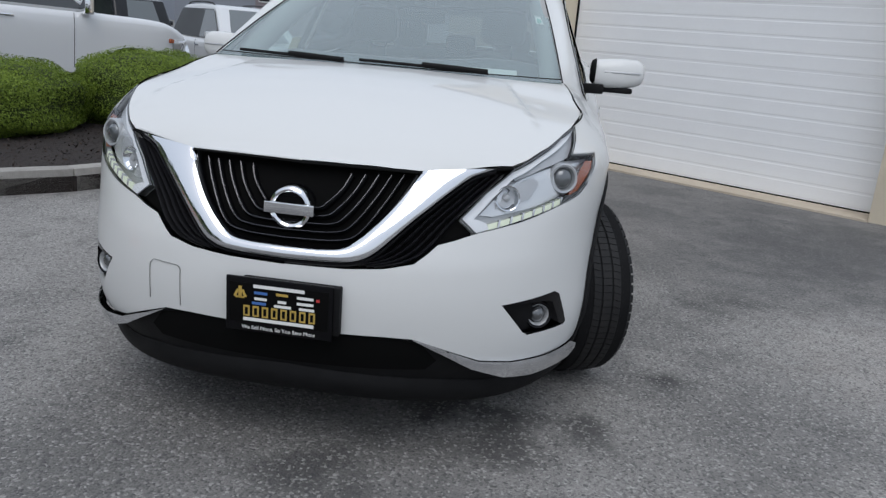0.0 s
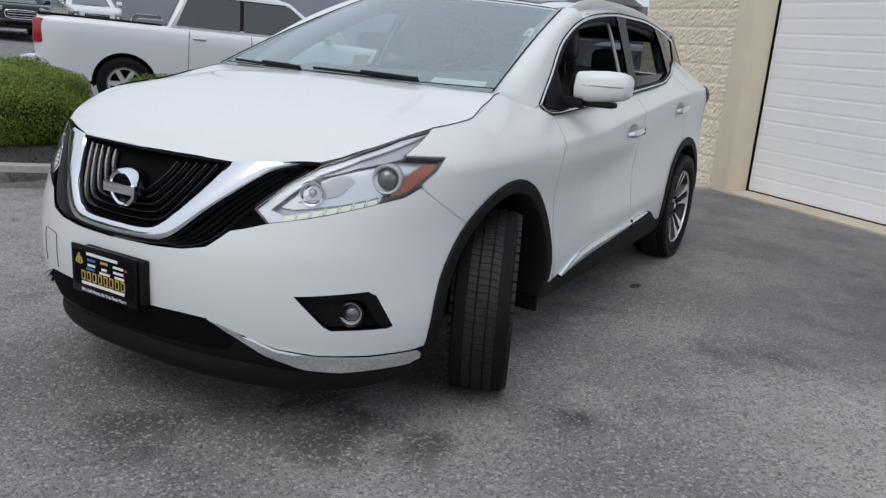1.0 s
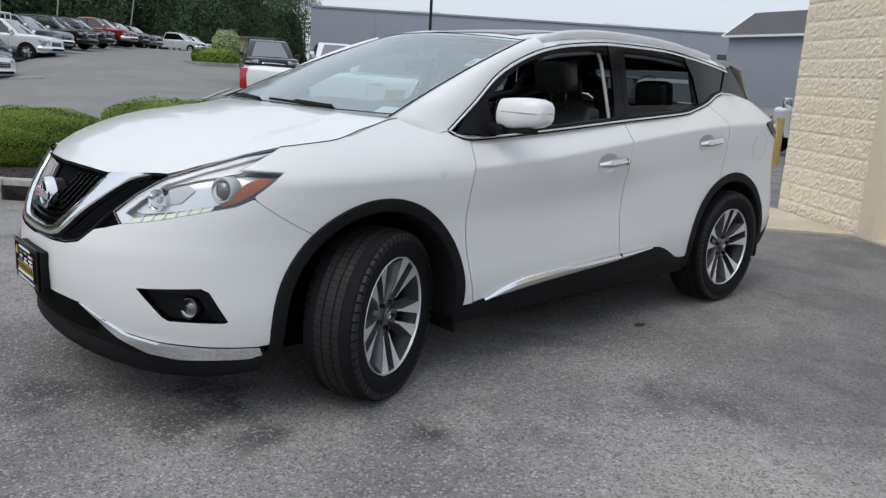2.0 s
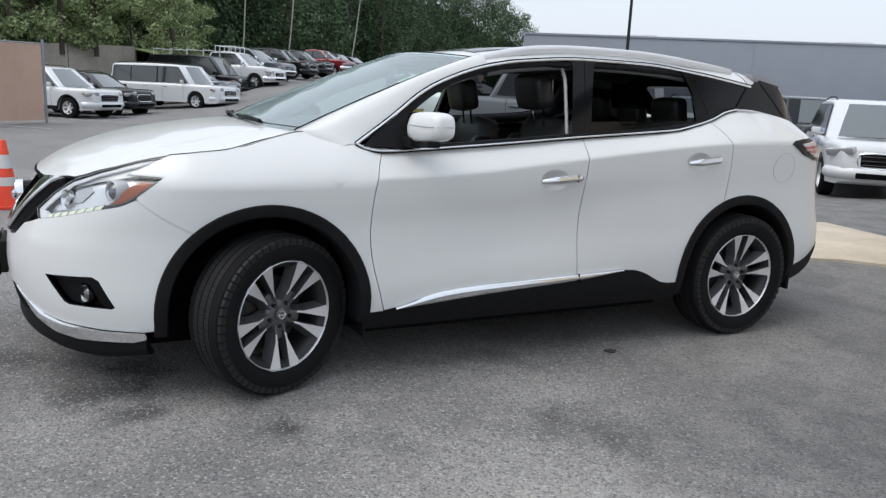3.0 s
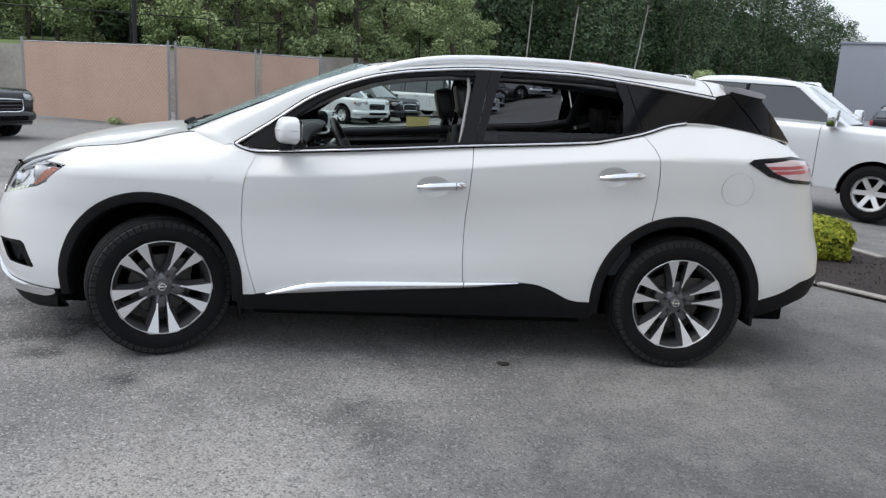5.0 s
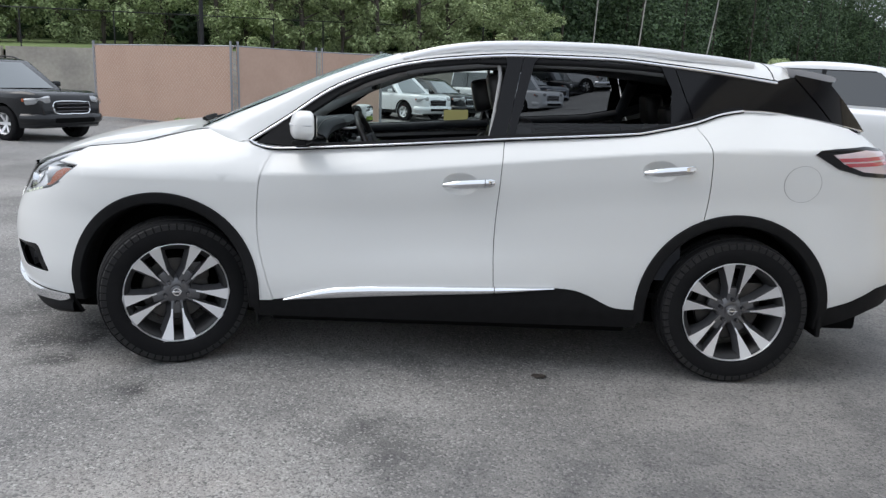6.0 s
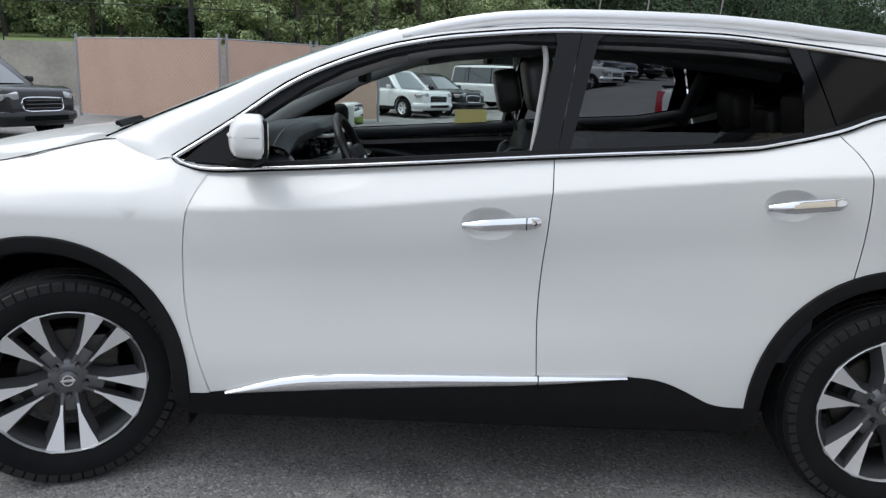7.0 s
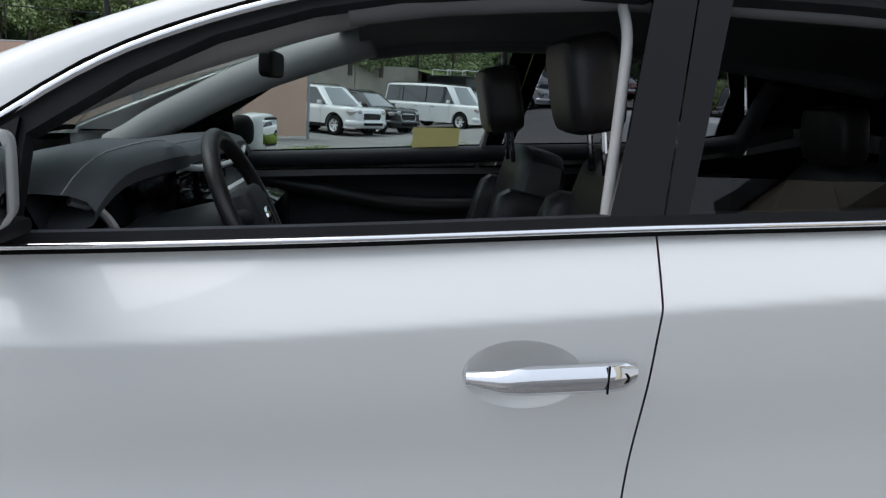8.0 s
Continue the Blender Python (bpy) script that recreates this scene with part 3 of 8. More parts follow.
def sy(y,z):
    """s of the tail at station y."""
    return YB+LR*math.asin(min(1,max(0,(y-YB)/(tail(z)-YB)))**(NR/2))*2/math.pi


def sn(y,z):
    """s of the nose at station y."""
    return YA-LF*math.asin(min(1,max(0,(YA-y)/(YA-nose(z))))**(NF/2))*2/math.pi


def on_skin(y,z):
    return (sy(y,z) if y>YB else sn(y,z) if y<YA else y, z)


def belt_line(y):
    return 1.13+.065*(y+1)


def cabin(y,z):
    """The glass house's left side."""
    return (cabin_w(y)-.425*(z-belt_line(y)), y, z)
top_line=curve((-1.0,1.125),(-.815,1.246),(-.616,1.384),(-.444,1.460),(-.27,1.513),(-.055,1.549),(.325,1.576),(.74,1.573),(1.08,1.546),(1.60,1.485),(1.8,1.455))
roof_mid=curve((-.5,1.56),(-.4,1.577),(-.27,1.595),(-.06,1.628),(.2,1.648),(.5,1.658),(1.0,1.648),(1.4,1.622),(1.7,1.583),(1.95,1.55))
def roof(u,y):
    w=cabin(y,top_line(y))[0]; c=roof_mid(y); return (u*w,y,c-(c-top_line(y))*abs(u)**(3.2+3.4*min(1,max(0,(y-1.15)/.5))))
def screen(u,v):
    """The windscreen: u across, v up."""
    w=.748-.142*v; a=abs(u)**2.3; y0=-1.385+.125*a; y1=-.42+.125*a; z0=1.178; z1=1.588-.028*u*u
    return (u*w, y0+(y1-y0)*v, z0+(z1-z0)*v+.06*v*(1-v))



car = thing("crossover_suv", "pearl white crossover SUV parked with its front wheels turned", "car", -0.018, 0, 0)
BOTH = (1, -1)


def ring_arc(cy, cz, r, a0, a1, n=20):
    return [(cy + r * math.cos(radians(a0 + (a1 - a0) * k / n)), cz + r * math.sin(radians(a0 + (a1 - a0) * k / n))) for k in range(n + 1)]


FA, RA, AR = (-1.424, 0.392), (1.402, 0.377), 0.460
SEAM_F = bez((-0.868, 1.108), (-0.922, 0.99), (-0.948, 0.83), (-0.945, 0.62), (-0.876, 0.342), n=5)
SEAM_M = bez((0.247, 1.180), (0.236, 1.05), (0.230, 0.95), (0.217, 0.78), (0.214, 0.60), (0.228, 0.33), n=5)
SEAM_R = bez((1.165, 1.280), (1.228, 1.17), (1.240, 0.96), (1.224, 0.80), n=5)
CHROME_TOP = bez((-0.82, 0.358), (-0.62, 0.412), (-0.44, 0.432), (-0.14, 0.443), (0.21, 0.452), (0.52, 0.462), n=4)
SILL_TOP = [(-0.99, 0.34), (-0.88, 0.345)] + CHROME_TOP + bez((0.52, 0.462), (0.62, 0.452), (0.70, 0.425), (0.80, 0.375), (0.86, 0.362), n=4)[1:] + [(0.945, 0.36)]
LAMP_LOW = [(-1.99, 0.86), (-2.10, 0.838), (-2.28, 0.798), (-2.44, 0.770)]
LAMP = [(-2.50, 0.812)] + LAMP_LOW[::-1] + [(-1.93, 0.895), (-1.838, 0.982), (-2.03, 0.988), (-1.868, 1.066), (-2.03, 1.042), (-2.20, 0.996), (-2.34, 0.950), (-2.43, 0.885)]
CEN = YA - LF
WHITE_LOW = [(CEN, 0.455), (-2.84, 0.455), (-2.70, 0.455), (-2.61, 0.450), (-2.50, 0.41), (-2.385, 0.366), (-2.25, 0.343), (-2.05, 0.328), (-1.868, 0.321)]
BLACK_LOW = [(-2.50, 0.752), (-2.555, 0.738), (-2.585, 0.71), (-2.62, 0.682), (-2.70, 0.664), (-2.80, 0.655), (CEN, 0.652)]
FOG = [(-2.317, 0.549), (-2.06, 0.560), (-2.03, 0.545), (-1.968, 0.432), (-1.985, 0.425), (-2.195, 0.432), (-2.22, 0.445)]


def shift(path, d):
    return [(a + d, b) for a, b in path]


G = 0.0017
arch_f = [on_skin(*p) for p in [(FA[0] + AR, 0.33)] + ring_arc(*FA, AR, -4, 184) + [(FA[0] - AR, 0.33)]]
arch_hi = [p for p in arch_f if p[0] > -1.652]
arch_lo = [p for p in arch_f if p[0] <= -1.652]
arch_r = [on_skin(*p) for p in [(RA[0] - AR, 0.355)] + ring_arc(*RA, AR, 184, -4) + [(RA[0] + AR, 0.33)]]
ar_front = [p for p in arch_r if p[0] < 1.224]
ar_back = [p for p in arch_r if p[0] >= 1.224]
hood_seam = [(-1.83, 1.072), (-1.70, 1.085), (-1.56, 1.099), (-1.45, 1.13), (-1.37, 1.148), (-1.26, 1.172), (-1.12, 1.178)]

# body panels
fender = arch_hi + [(-1.652, 0.7412), (-1.92 + G, 0.884), (-1.93, 0.899), (-1.834, 0.986), (-2.02, 0.992), (-1.862, 1.070)] + shift(hood_seam, 0.0)[1:] + [(-1.05, 1.165), (-1.0, 1.128)] + shift(SEAM_F, -G)
for sd, nm in ((1, "fender"), (-1, "fender")):
    part(nm, patch(bmesh.new(), fender, S, 0.05, sides=(sd,)), PAINT, car)
front_door = shift(SEAM_F, G)[:-1] + [(-0.876 + G, 0.35)] + [(a, b) for a, b in CHROME_TOP if a < 0.21] + shift(SEAM_M, -G)[::-1][1:] + [(0.0, 1.156), (-0.3, 1.132), (-0.6, 1.110), (-0.75, 1.099)]
rear_door = shift(SEAM_M, G)[:-1] + [(0.218 + G, 0.456)] + [p for p in SILL_TOP if p[0] > 0.3] + ar_front[1:] + [(1.224 - G, 0.802)] + shift(SEAM_R, -G)[::-1][1:] + [(1.0, 1.238), (0.75, 1.211), (0.5, 1.194)]
quarter = shift(SEAM_R, G) + ar_back + [ (sy(1.95, 0.4), 0.40), (sy(2.0, 0.6), 0.60), (sy(2.03, 0.9), 0.90), (sy(2.03, 1.03), 1.03), (sy(2.03, 1.2), 1.20), (sy(2.03, 1.24), 1.245), (sy(1.97, 1.27), 1.275), (1.75, 1.315), (1.55, 1.339), (1.42, 1.344), (1.30, 1.318)]


def oval(cy, cz, ry, rz, n=28):
    return [(cy + ry * math.cos(2 * math.pi * k / n), cz + rz * math.sin(2 * math.pi * k / n)) for k in range(n)]


GRIPS = ((0.040, 0.962, 0.090, 0.055), (0.992, 1.054, 0.088, 0.052))


def cup(cy, cz, ry, rz):
    """The door skin, scooped out behind the handle."""
    def at(u, v):
        k = ((u - cy) / ry) ** 2 + ((v - cz) / rz) ** 2
        p = S(u, v)
        return (p[0] - 0.030 * max(0, 1 - k) ** 1.05, p[1], p[2])
    return at


doors = {}
for sd in BOTH:
    doors[sd] = part("front_door", patch(bmesh.new(), front_door, S, 0.010, sides=(sd,), holes=(oval(*GRIPS[0]),)), PAINT, car), part("rear_door", patch(bmesh.new(), rear_door, S, 0.011, sides=(sd,), holes=(oval(*GRIPS[1]),)), PAINT, car)
    part("quarter_panel", patch(bmesh.new(), quarter, S, 0.02, sides=(sd,)), PAINT, car)
bumper = arch_lo + WHITE_LOW[::-1][:0] + WHITE_LOW[::-1] + BLACK_LOW[::-1] + LAMP_LOW[::-1] + [(-1.93, 0.888), (-1.652, 0.7384)]
part("front_bumper", patch(bmesh.new(), bumper, S, 0.05, sides=BOTH, holes=(FOG,)), PAINT, car)
RC = YB + LR
rear_bumper = [(sy(1.95, 0.4) + G, 0.41), (sy(2.0, 0.6) + G, 0.60), (sy(2.03, 0.9) + G, 0.90), (sy(2.03, 0.93) + G, 0.9345), (RC, 0.9345), (RC, 0.52), (2.35, 0.515), (sy(2.15, 0.5), 0.487)]
part("rear_bumper", patch(bmesh.new(), rear_bumper, S, 0.06, sides=BOTH), PAINT, car)
tailgate = [(sy(2.03, 0.94) + G, 0.936), (sy(2.03, 1.03) + G, 1.03), (sy(2.03, 1.2) + G, 1.20), (sy(2.03, 1.24) + G, 1.245), (RC, 1.26), (RC, 0.94)]
part("tailgate", patch(bmesh.new(), tailgate, S, 0.06, sides=BOTH), PAINT, car)

# bonnet
front_edge = [(edge_x(y) - (0.006 if y < -2.05 else 0.002 if y < -1.9 else -0.002), y + 0.004) for y in (-2.30, -2.24, -2.18, -2.13, -2.077, -2.03, -1.99, -1.95, -1.91, -1.865, -1.82, -1.78, -1.74, -1.70, -1.66, -1.62, -1.57, -1.52, -1.47, -1.42, -1.37, -1.33, -1.30, -1.27, -1.24)]
hood_poly = [(0, -2.335), (0.15, -2.33), (0.28, -2.315)] + front_edge + [(0.60, -1.30), (0.40, -1.35), (0.2, -1.375), (0, -1.38)]
part("bonnet", patch(bmesh.new(), hood_poly, hood, 0.03, sides=BOTH), PAINT, car, "white bonnet with two raised creases")

for sd in BOTH:
    part("bonnet_joint", strip(bmesh.new(), bez((-1.868, 1.070), *hood_seam[1:], n=3), S, 0.0022, 0.002, (sd,)), SHADOWBLACK, car)
    part("tow_eye_joint", strip(bmesh.new(), [(sx(x, z), z) for x, z in along_line(((0.455, 0.470), (0.452, 0.585), (0.437, 0.600), (0.345, 0.598), (0.335, 0.588), (0.337, 0.470)), 60)], S, 0.0020, 0.0022, (sd,)), TRIMGREY, car) if sd < 0 else None
part("bonnet_edge", strip(bmesh.new(), [(0, -2.342), (0.15, -2.337), (0.28, -2.322)] + [(a + 0.004, b - 0.005) for a, b in front_edge[:3]], hood, 0.009, 0.0, BOTH), SHADOWBLACK, car)

# roof, pillars, screen
part("windscreen", patch(bmesh.new(), [(-1, 0), (1, 0), (1, 1), (-1, 1)], screen, 0.1, thick=0.005), SCREEN, car).visible_shadow = False


def a_pillar(t, k):
    """From the window line (k = 0) to the screen's edge (k = 1)."""
    y = -1.03 + 0.78 * t
    a, b = Vector(cabin(y, top_line(max(y, -1.0)) if y > -1 else 1.128)), Vector(screen(1.0, min(1, max(0, t))))
    p = a.lerp(b, k)
    return p + Vector((0.35, -0.2, 0.6)) * 0.05 * math.sin(math.pi * min(1, max(0, k))) * min(1, max(0, 0.25 + 4 * t))


for sd in BOTH:
    bm = bmesh.new()
    g = [[bm.verts.new(a_pillar(i / 24 if i >= 0 else i / 30, k / 6) + Vector((0, 0, 0.010 * min(0, i)))) for k in range(7)] for i in range(-5, 25)]
    for i in range(29):
        for k in range(6):
            bm.faces.new((g[i][k], g[i + 1][k], g[i + 1][k + 1], g[i][k + 1]))
    for v in bm.verts:
        v.co.x *= sd
    bmesh.ops.recalc_face_normals(bm, faces=bm.faces[:])
    part("a_pillar", bm, PAINT, car)
roof_poly = [(-1, -0.27), (-0.85, -0.31), (-0.6, -0.36), (-0.3, -0.395), (0, -0.405), (0.3, -0.395), (0.6, -0.36), (0.85, -0.31), (1, -0.27), (1, 1.60), (0.975, 1.645), (0.93, 1.685), (0.88, 1.705), (0, 1.76), (-0.88, 1.705), (-0.93, 1.685), (-0.975, 1.645), (-1, 1.60)]
part("roof", patch(bmesh.new(), roof_poly, roof, 0.09), PAINT, car)
part("sunroof", patch(bmesh.new(), [(-0.62, -0.2), (0.62, -0.2), (0.62, 0.9), (-0.62, 0.9)], roof, 0.12, off=0.004, thick=0.01), GLOSSBLACK, car, "dark glass sunroof")
for sd in BOTH:
    bm = bmesh.new()
    pts = [(sd * 0.86 * cabin(y, top_line(y))[0], y, roof(0.86, y)[2] + 0.030 * min(1, (y + 0.3) / 0.35, (1.58 - y) / 0.50) ** 0.8 - 0.004) for y in [-0.295 + 0.075 * k for k in range(25)]]
    tube(bm, pts, 0.018, 10, 1.3)
    part("roof_rail", bm, ALLOY, car, "silver roof rail")

# glass house trim and panes
def pillar_at(y, z):
    """The glass house's side, turning in towards the tailgate."""
    return (cabin(y, z)[0] - 1.7 * max(0, y - 1.84) ** 2, y, z)


TOPL = [(y, top_line(y)) for y in [-1.0 + 0.06 * k for k in range(45)] if y < 1.59] + [(1.60, 1.485)]
LOWL = bez((-1.0, 1.130), (-0.97, 1.112), (-0.88, 1.096), (-0.68, 1.106), (-0.28, 1.135), (0.26, 1.178), (0.82, 1.217), (0.95, 1.233), (1.165, 1.28), (1.30, 1.325), (1.42, 1.346), n=5)
for sd in BOTH:
    part("window_chrome", bulge(bmesh.new(), beside(TOPL, 0.008), beside(TOPL, -0.006), cabin, 0.003, 0.005, (sd,), 60, 5), CHROME, car, "bright chrome window strip")
    part("window_seal", strip(bmesh.new(), beside(TOPL, 0.010), cabin, 0.003, 0.006, (sd,)), SHADOWBLACK, car)
    part("window_chrome", bulge(bmesh.new(), beside(LOWL, 0.006), beside(LOWL, -0.006), cabin, 0.004, 0.006, (sd,), 70, 6), CHROME, car, "bright chrome window strip")
    part("window_seal", strip(bmesh.new(), beside(LOWL, -0.0075), cabin, 0.003, 0.006, (sd,)), SHADOWBLACK, car)
    part("window_seal", strip(bmesh.new(), beside(LOWL[12:], 0.013), cabin, 0.014, 0.002, (sd,)), PLASTIC, car)
    bpil = [(0.165, 1.172), (0.252 - G, 1.178), (0.332 - G, 1.570), (0.245, 1.568), (0.250, 1.53), (0.20, 1.30)]
    part("b_pillar_cover", patch(bmesh.new(), bpil, cabin, 0.1, off=0.001, sides=(sd,)), PILLARBLACK, doors[sd][0])
    bpil = [(0.252 + G, 1.178), (0.290, 1.181), (0.385, 1.545), (0.41, 1.572), (0.332 + G, 1.572)]
    part("b_pillar_cover", patch(bmesh.new(), bpil, cabin, 0.1, off=0.001, sides=(sd,)), PILLARBLACK, doors[sd][1])
    cpil = [(1.05, 1.235), (1.166, 1.279), (1.075, 1.546), (1.01, 1.546), (1.062, 1.43)]
    part("c_pillar_cover", patch(bmesh.new(), cpil, cabin, 0.1, off=0.001, sides=(sd,)), PILLARBLACK, doors[sd][1])
    frame_f = [(y, top_line(y) - 0.006) for y in [-0.90 + 0.05 * k for k in range(25)] if y < 0.31] + [(0.245, 1.542), (0.10, 1.542), (-0.02, 1.530), (-0.16, 1.514), (-0.30, 1.486), (-0.45, 1.435), (-0.577, 1.368), (-0.722, 1.268), (-0.722, 1.12), (-0.93, 1.112)]
    part("window_frame", patch(bmesh.new(), frame_f, cabin, 0.1, off=-0.006, thick=0.03, sides=(sd,)), PLASTIC, doors[sd][0])
    frame_r = [(0.33, 1.570), (1.03, 1.546), (1.035, 1.527), (0.9, 1.538), (0.6, 1.548), (0.39, 1.548)]
    part("window_frame", patch(bmesh.new(), frame_r, cabin, 0.1, off=-0.004, thick=0.03, sides=(sd,)), PLASTIC, doors[sd][1])
    quarter_glass = [(1.174, 1.285), (1.30, 1.330), (1.42, 1.350), (1.58, 1.485), (1.4, 1.508), (1.085, 1.540)]
    part("quarter_glass", patch(bmesh.new(), quarter_glass, cabin, 0.1, off=-0.004, sides=(sd,), thick=0.006), PILLARBLACK, car)
    dpil = [(1.412, 1.350), (1.55, 1.343), (1.75, 1.319), (1.880, 1.298), (1.80, 1.395), (1.688, 1.515), (1.64, 1.506), (1.568, 1.487)]
    part("d_pillar_cover", patch(bmesh.new(), dpil, pillar_at, 0.06, off=0.003, sides=(sd,)), PILLARBLACK, car, "glossy black rear pillar cover")
    fin = [(1.887, 1.297), (1.985, 1.279), (2.10, 1.258), (1.985, 1.385), (1.875, 1.500), (1.70, 1.528), (1.693, 1.517), (1.807, 1.396)]
    part("tailgate_fin", patch(bmesh.new(), fin, pillar_at, 0.06, off=0.005, sides=(sd,)), PILLARBLACK, car, "glossy black fin beside the rear screen")
    part("pillar_lining", patch(bmesh.new(), [(1.40, 1.345), (1.9, 1.29), (1.95, 1.38), (1.70, 1.52), (1.55, 1.487)], pillar_at, 0.1, off=-0.015, sides=(sd,)), SHADOWBLACK, car)
for sd in BOTH:
    pane = [(0.28, 1.178), (1.06, 1.236), (1.06, 1.40), (1.03, 1.54), (0.39, 1.55)] if sd < 0 else [(0.28, 1.178), (1.06, 1.236), (1.06, 1.280), (0.31, 1.262)]
    part("window_pane", patch(bmesh.new(), pane, cabin, 0.1, off=-0.016, thick=0.004, sides=(sd,)), TINTED, doors[sd][1], "dark tinted pane" if sd < 0 else "tinted pane wound most of the way down").visible_shadow = False
pane = [(-0.90, 1.11), (0.17, 1.172), (0.25, 1.55), (-0.04, 1.535), (-0.26, 1.50), (-0.45, 1.44), (-0.62, 1.36), (-0.80, 1.23)]
part("window_pane", patch(bmesh.new(), pane, cabin, 0.1, off=-0.016, thick=0.004, sides=(-1,)), CLEAR, doors[-1][0]).visible_shadow = False

# rear glass and spoiler
bm = bmesh.new()
for a, b, c in ((0.62, 0.66, 0), ):
    q = [bm.verts.new(p) for p in ((-0.66, 2.0, 1.25), (-0.3, 2.12, 1.255), (0.3, 2.12, 1.255), (0.66, 2.0, 1.25), (0.56, 1.76, 1.50), (0.3, 1.84, 1.52), (-0.3, 1.84, 1.52), (-0.56, 1.76, 1.50))]
    bm.faces.new((q[0], q[1], q[6], q[7])), bm.faces.new((q[1], q[2], q[5], q[6])), bm.faces.new((q[2], q[3], q[4], q[5]))
part("rear_screen", bm, TINTED, car).visible_shadow = False
bm = bmesh.new()
def spoiler_row(y, z):
    return [bm.verts.new((u * 0.632, y + (0.07 - 0.07 * u * u), z - 0.012 * u ** 4)) for u in [k / 8 - 1 for k in range(17)]]


def joined(rows, closed):
    for a, b in zip(rows, rows[1:] + (rows[:1] if closed else [])):
        for i in range(len(a) - 1):
            bm.faces.new((a[i], a[i + 1], b[i + 1], b[i]))
    if closed:
        bm.faces.new([r[0] for r in rows]), bm.faces.new([r[-1] for r in rows])
    bmesh.ops.recalc_face_normals(bm, faces=bm.faces[:])


joined([spoiler_row(y, z) for y, z in ((1.66, 1.574), (1.74, 1.567), (1.84, 1.552), (1.90, 1.540), (1.916, 1.532), (1.917, 1.522), (1.910, 1.513), (1.80, 1.520), (1.68, 1.530))], True)
spoiler = part("spoiler", bm, SPOILER, car, "dark silver roof spoiler", smooth=False)
bm = bmesh.new()
joined([spoiler_row(y, z) for y, z in ((1.66, 1.529), (1.80, 1.519), (1.902, 1.511), (1.896, 1.497), (1.852, 1.476), (1.80, 1.470), (1.66, 1.478))], True)
part("spoiler_underside", bm, GLOSSBLACK, spoiler, "gloss black underside")
part("roof_joint", strip(bmesh.new(), [(u / 12 - 1, 1.592 - 0.02 * (1 - abs(u / 12 - 1)) if abs(u / 12 - 1) > 0.01 else 1.572) for u in range(25)], roof, 0.005, 0.0015), SHADOWBLACK, car)
for sd in BOTH:
    tail_line = bez((1.40, 1.344), (1.55, 1.342), (1.75, 1.317), (1.985, 1.277), (2.085, 1.258), n=4)
    part("window_chrome", bulge(bmesh.new(), beside(tail_line, 0.005), beside(tail_line, -0.005), pillar_at, 0.004, 0.006, (sd,), 30, 5), CHROME, car, "bright chrome window strip")

def lip_at(u, v):
    p = Vector(S(u, v))
    q = Vector(S(u, v + 0.05))
    out = Vector((p.x, p.y - YA, 0)).normalized()
    return p + out * (0.3 * max(0, 0.40 - v))


# lower black cladding
for sd in BOTH:
    for (cy, cz), lo in ((FA, 0.30), (RA, 0.29)):
        bm = bmesh.new()
        prof = [(0.480, 0.003), (0.476, 0.011), (0.452, 0.013), (0.428, 0.008), (0.420, -0.004), (0.417, -0.05), (0.415, -0.15)]
        rows = []
        pts = [(0, lo)] + [(a, None) for a in range(-2, 183, 5)] + [(180, lo)]
        for a, z in pts:
            row = []
            for r, o in prof:
                y, zz = (cy + r * math.cos(radians(a)), cz + r * math.sin(radians(a))) if z is None else (cy + (r if a == 0 else -r), z)
                p = S(*on_skin(y, max(zz, 0.2)))
                row.append(bm.verts.new((sd * (p[0] + o), p[1], zz)))
            rows.append(row)
        for p, q in zip(rows, rows[1:]):
            for i in range(len(prof) - 1):
                bm.faces.new((p[i], p[i + 1], q[i + 1], q[i]) if sd > 0 else (q[i], q[i + 1], p[i + 1], p[i]))
        part("arch_cladding", bm, PLASTIC, car, "matt black wheel-arch cladding")
    sill = SILL_TOP + [(0.945, 0.262), (-0.97, 0.255)]
    part("sill_cladding", patch(bmesh.new(), sill, S, 0.08, off=0.004, sides=(sd,)), PLASTIC, car, "matt black sill cladding")
    chrome_low = bez((-0.82, 0.350), (-0.62, 0.362), (-0.40, 0.379), (-0.14, 0.396), (0.23, 0.420), (0.52, 0.455), n=4)
    part("sill_chrome", bulge(bmesh.new(), [(y, z + 0.005) for y, z in CHROME_TOP], chrome_low, S, 0.004, 0.018, (sd,), 60, 10, 0.6), CHROME, car, "bright chrome blade on the sill")
    part("sill_joint", box(bmesh.new(), (0.012, 0.0035, 0.045), (sd * (S(0.226, 0.435)[0] + 0.016), 0.226, 0.437)), SHADOWBLACK, car)
valance = [on_skin(1.87, 0.30), on_skin(1.87, 0.395), (sy(1.90, 0.42), 0.405), (sy(2.0, 0.45), 0.430), (sy(2.15, 0.5), 0.495), (2.36, 0.523), (RC, 0.528), (RC, 0.42), (2.36, 0.405), (sy(2.15, 0.4), 0.375), (sy(2.0, 0.35), 0.330)]
part("rear_valance", patch(bmesh.new(), valance, S, 0.08, off=0.004, sides=BOTH), PLASTIC, car, "matt black rear valance")

SMOKE_GLASS = material("fog_lamp_glass", (0.16, 0.165, 0.17), 0.12, 0.6, coat=0.8)
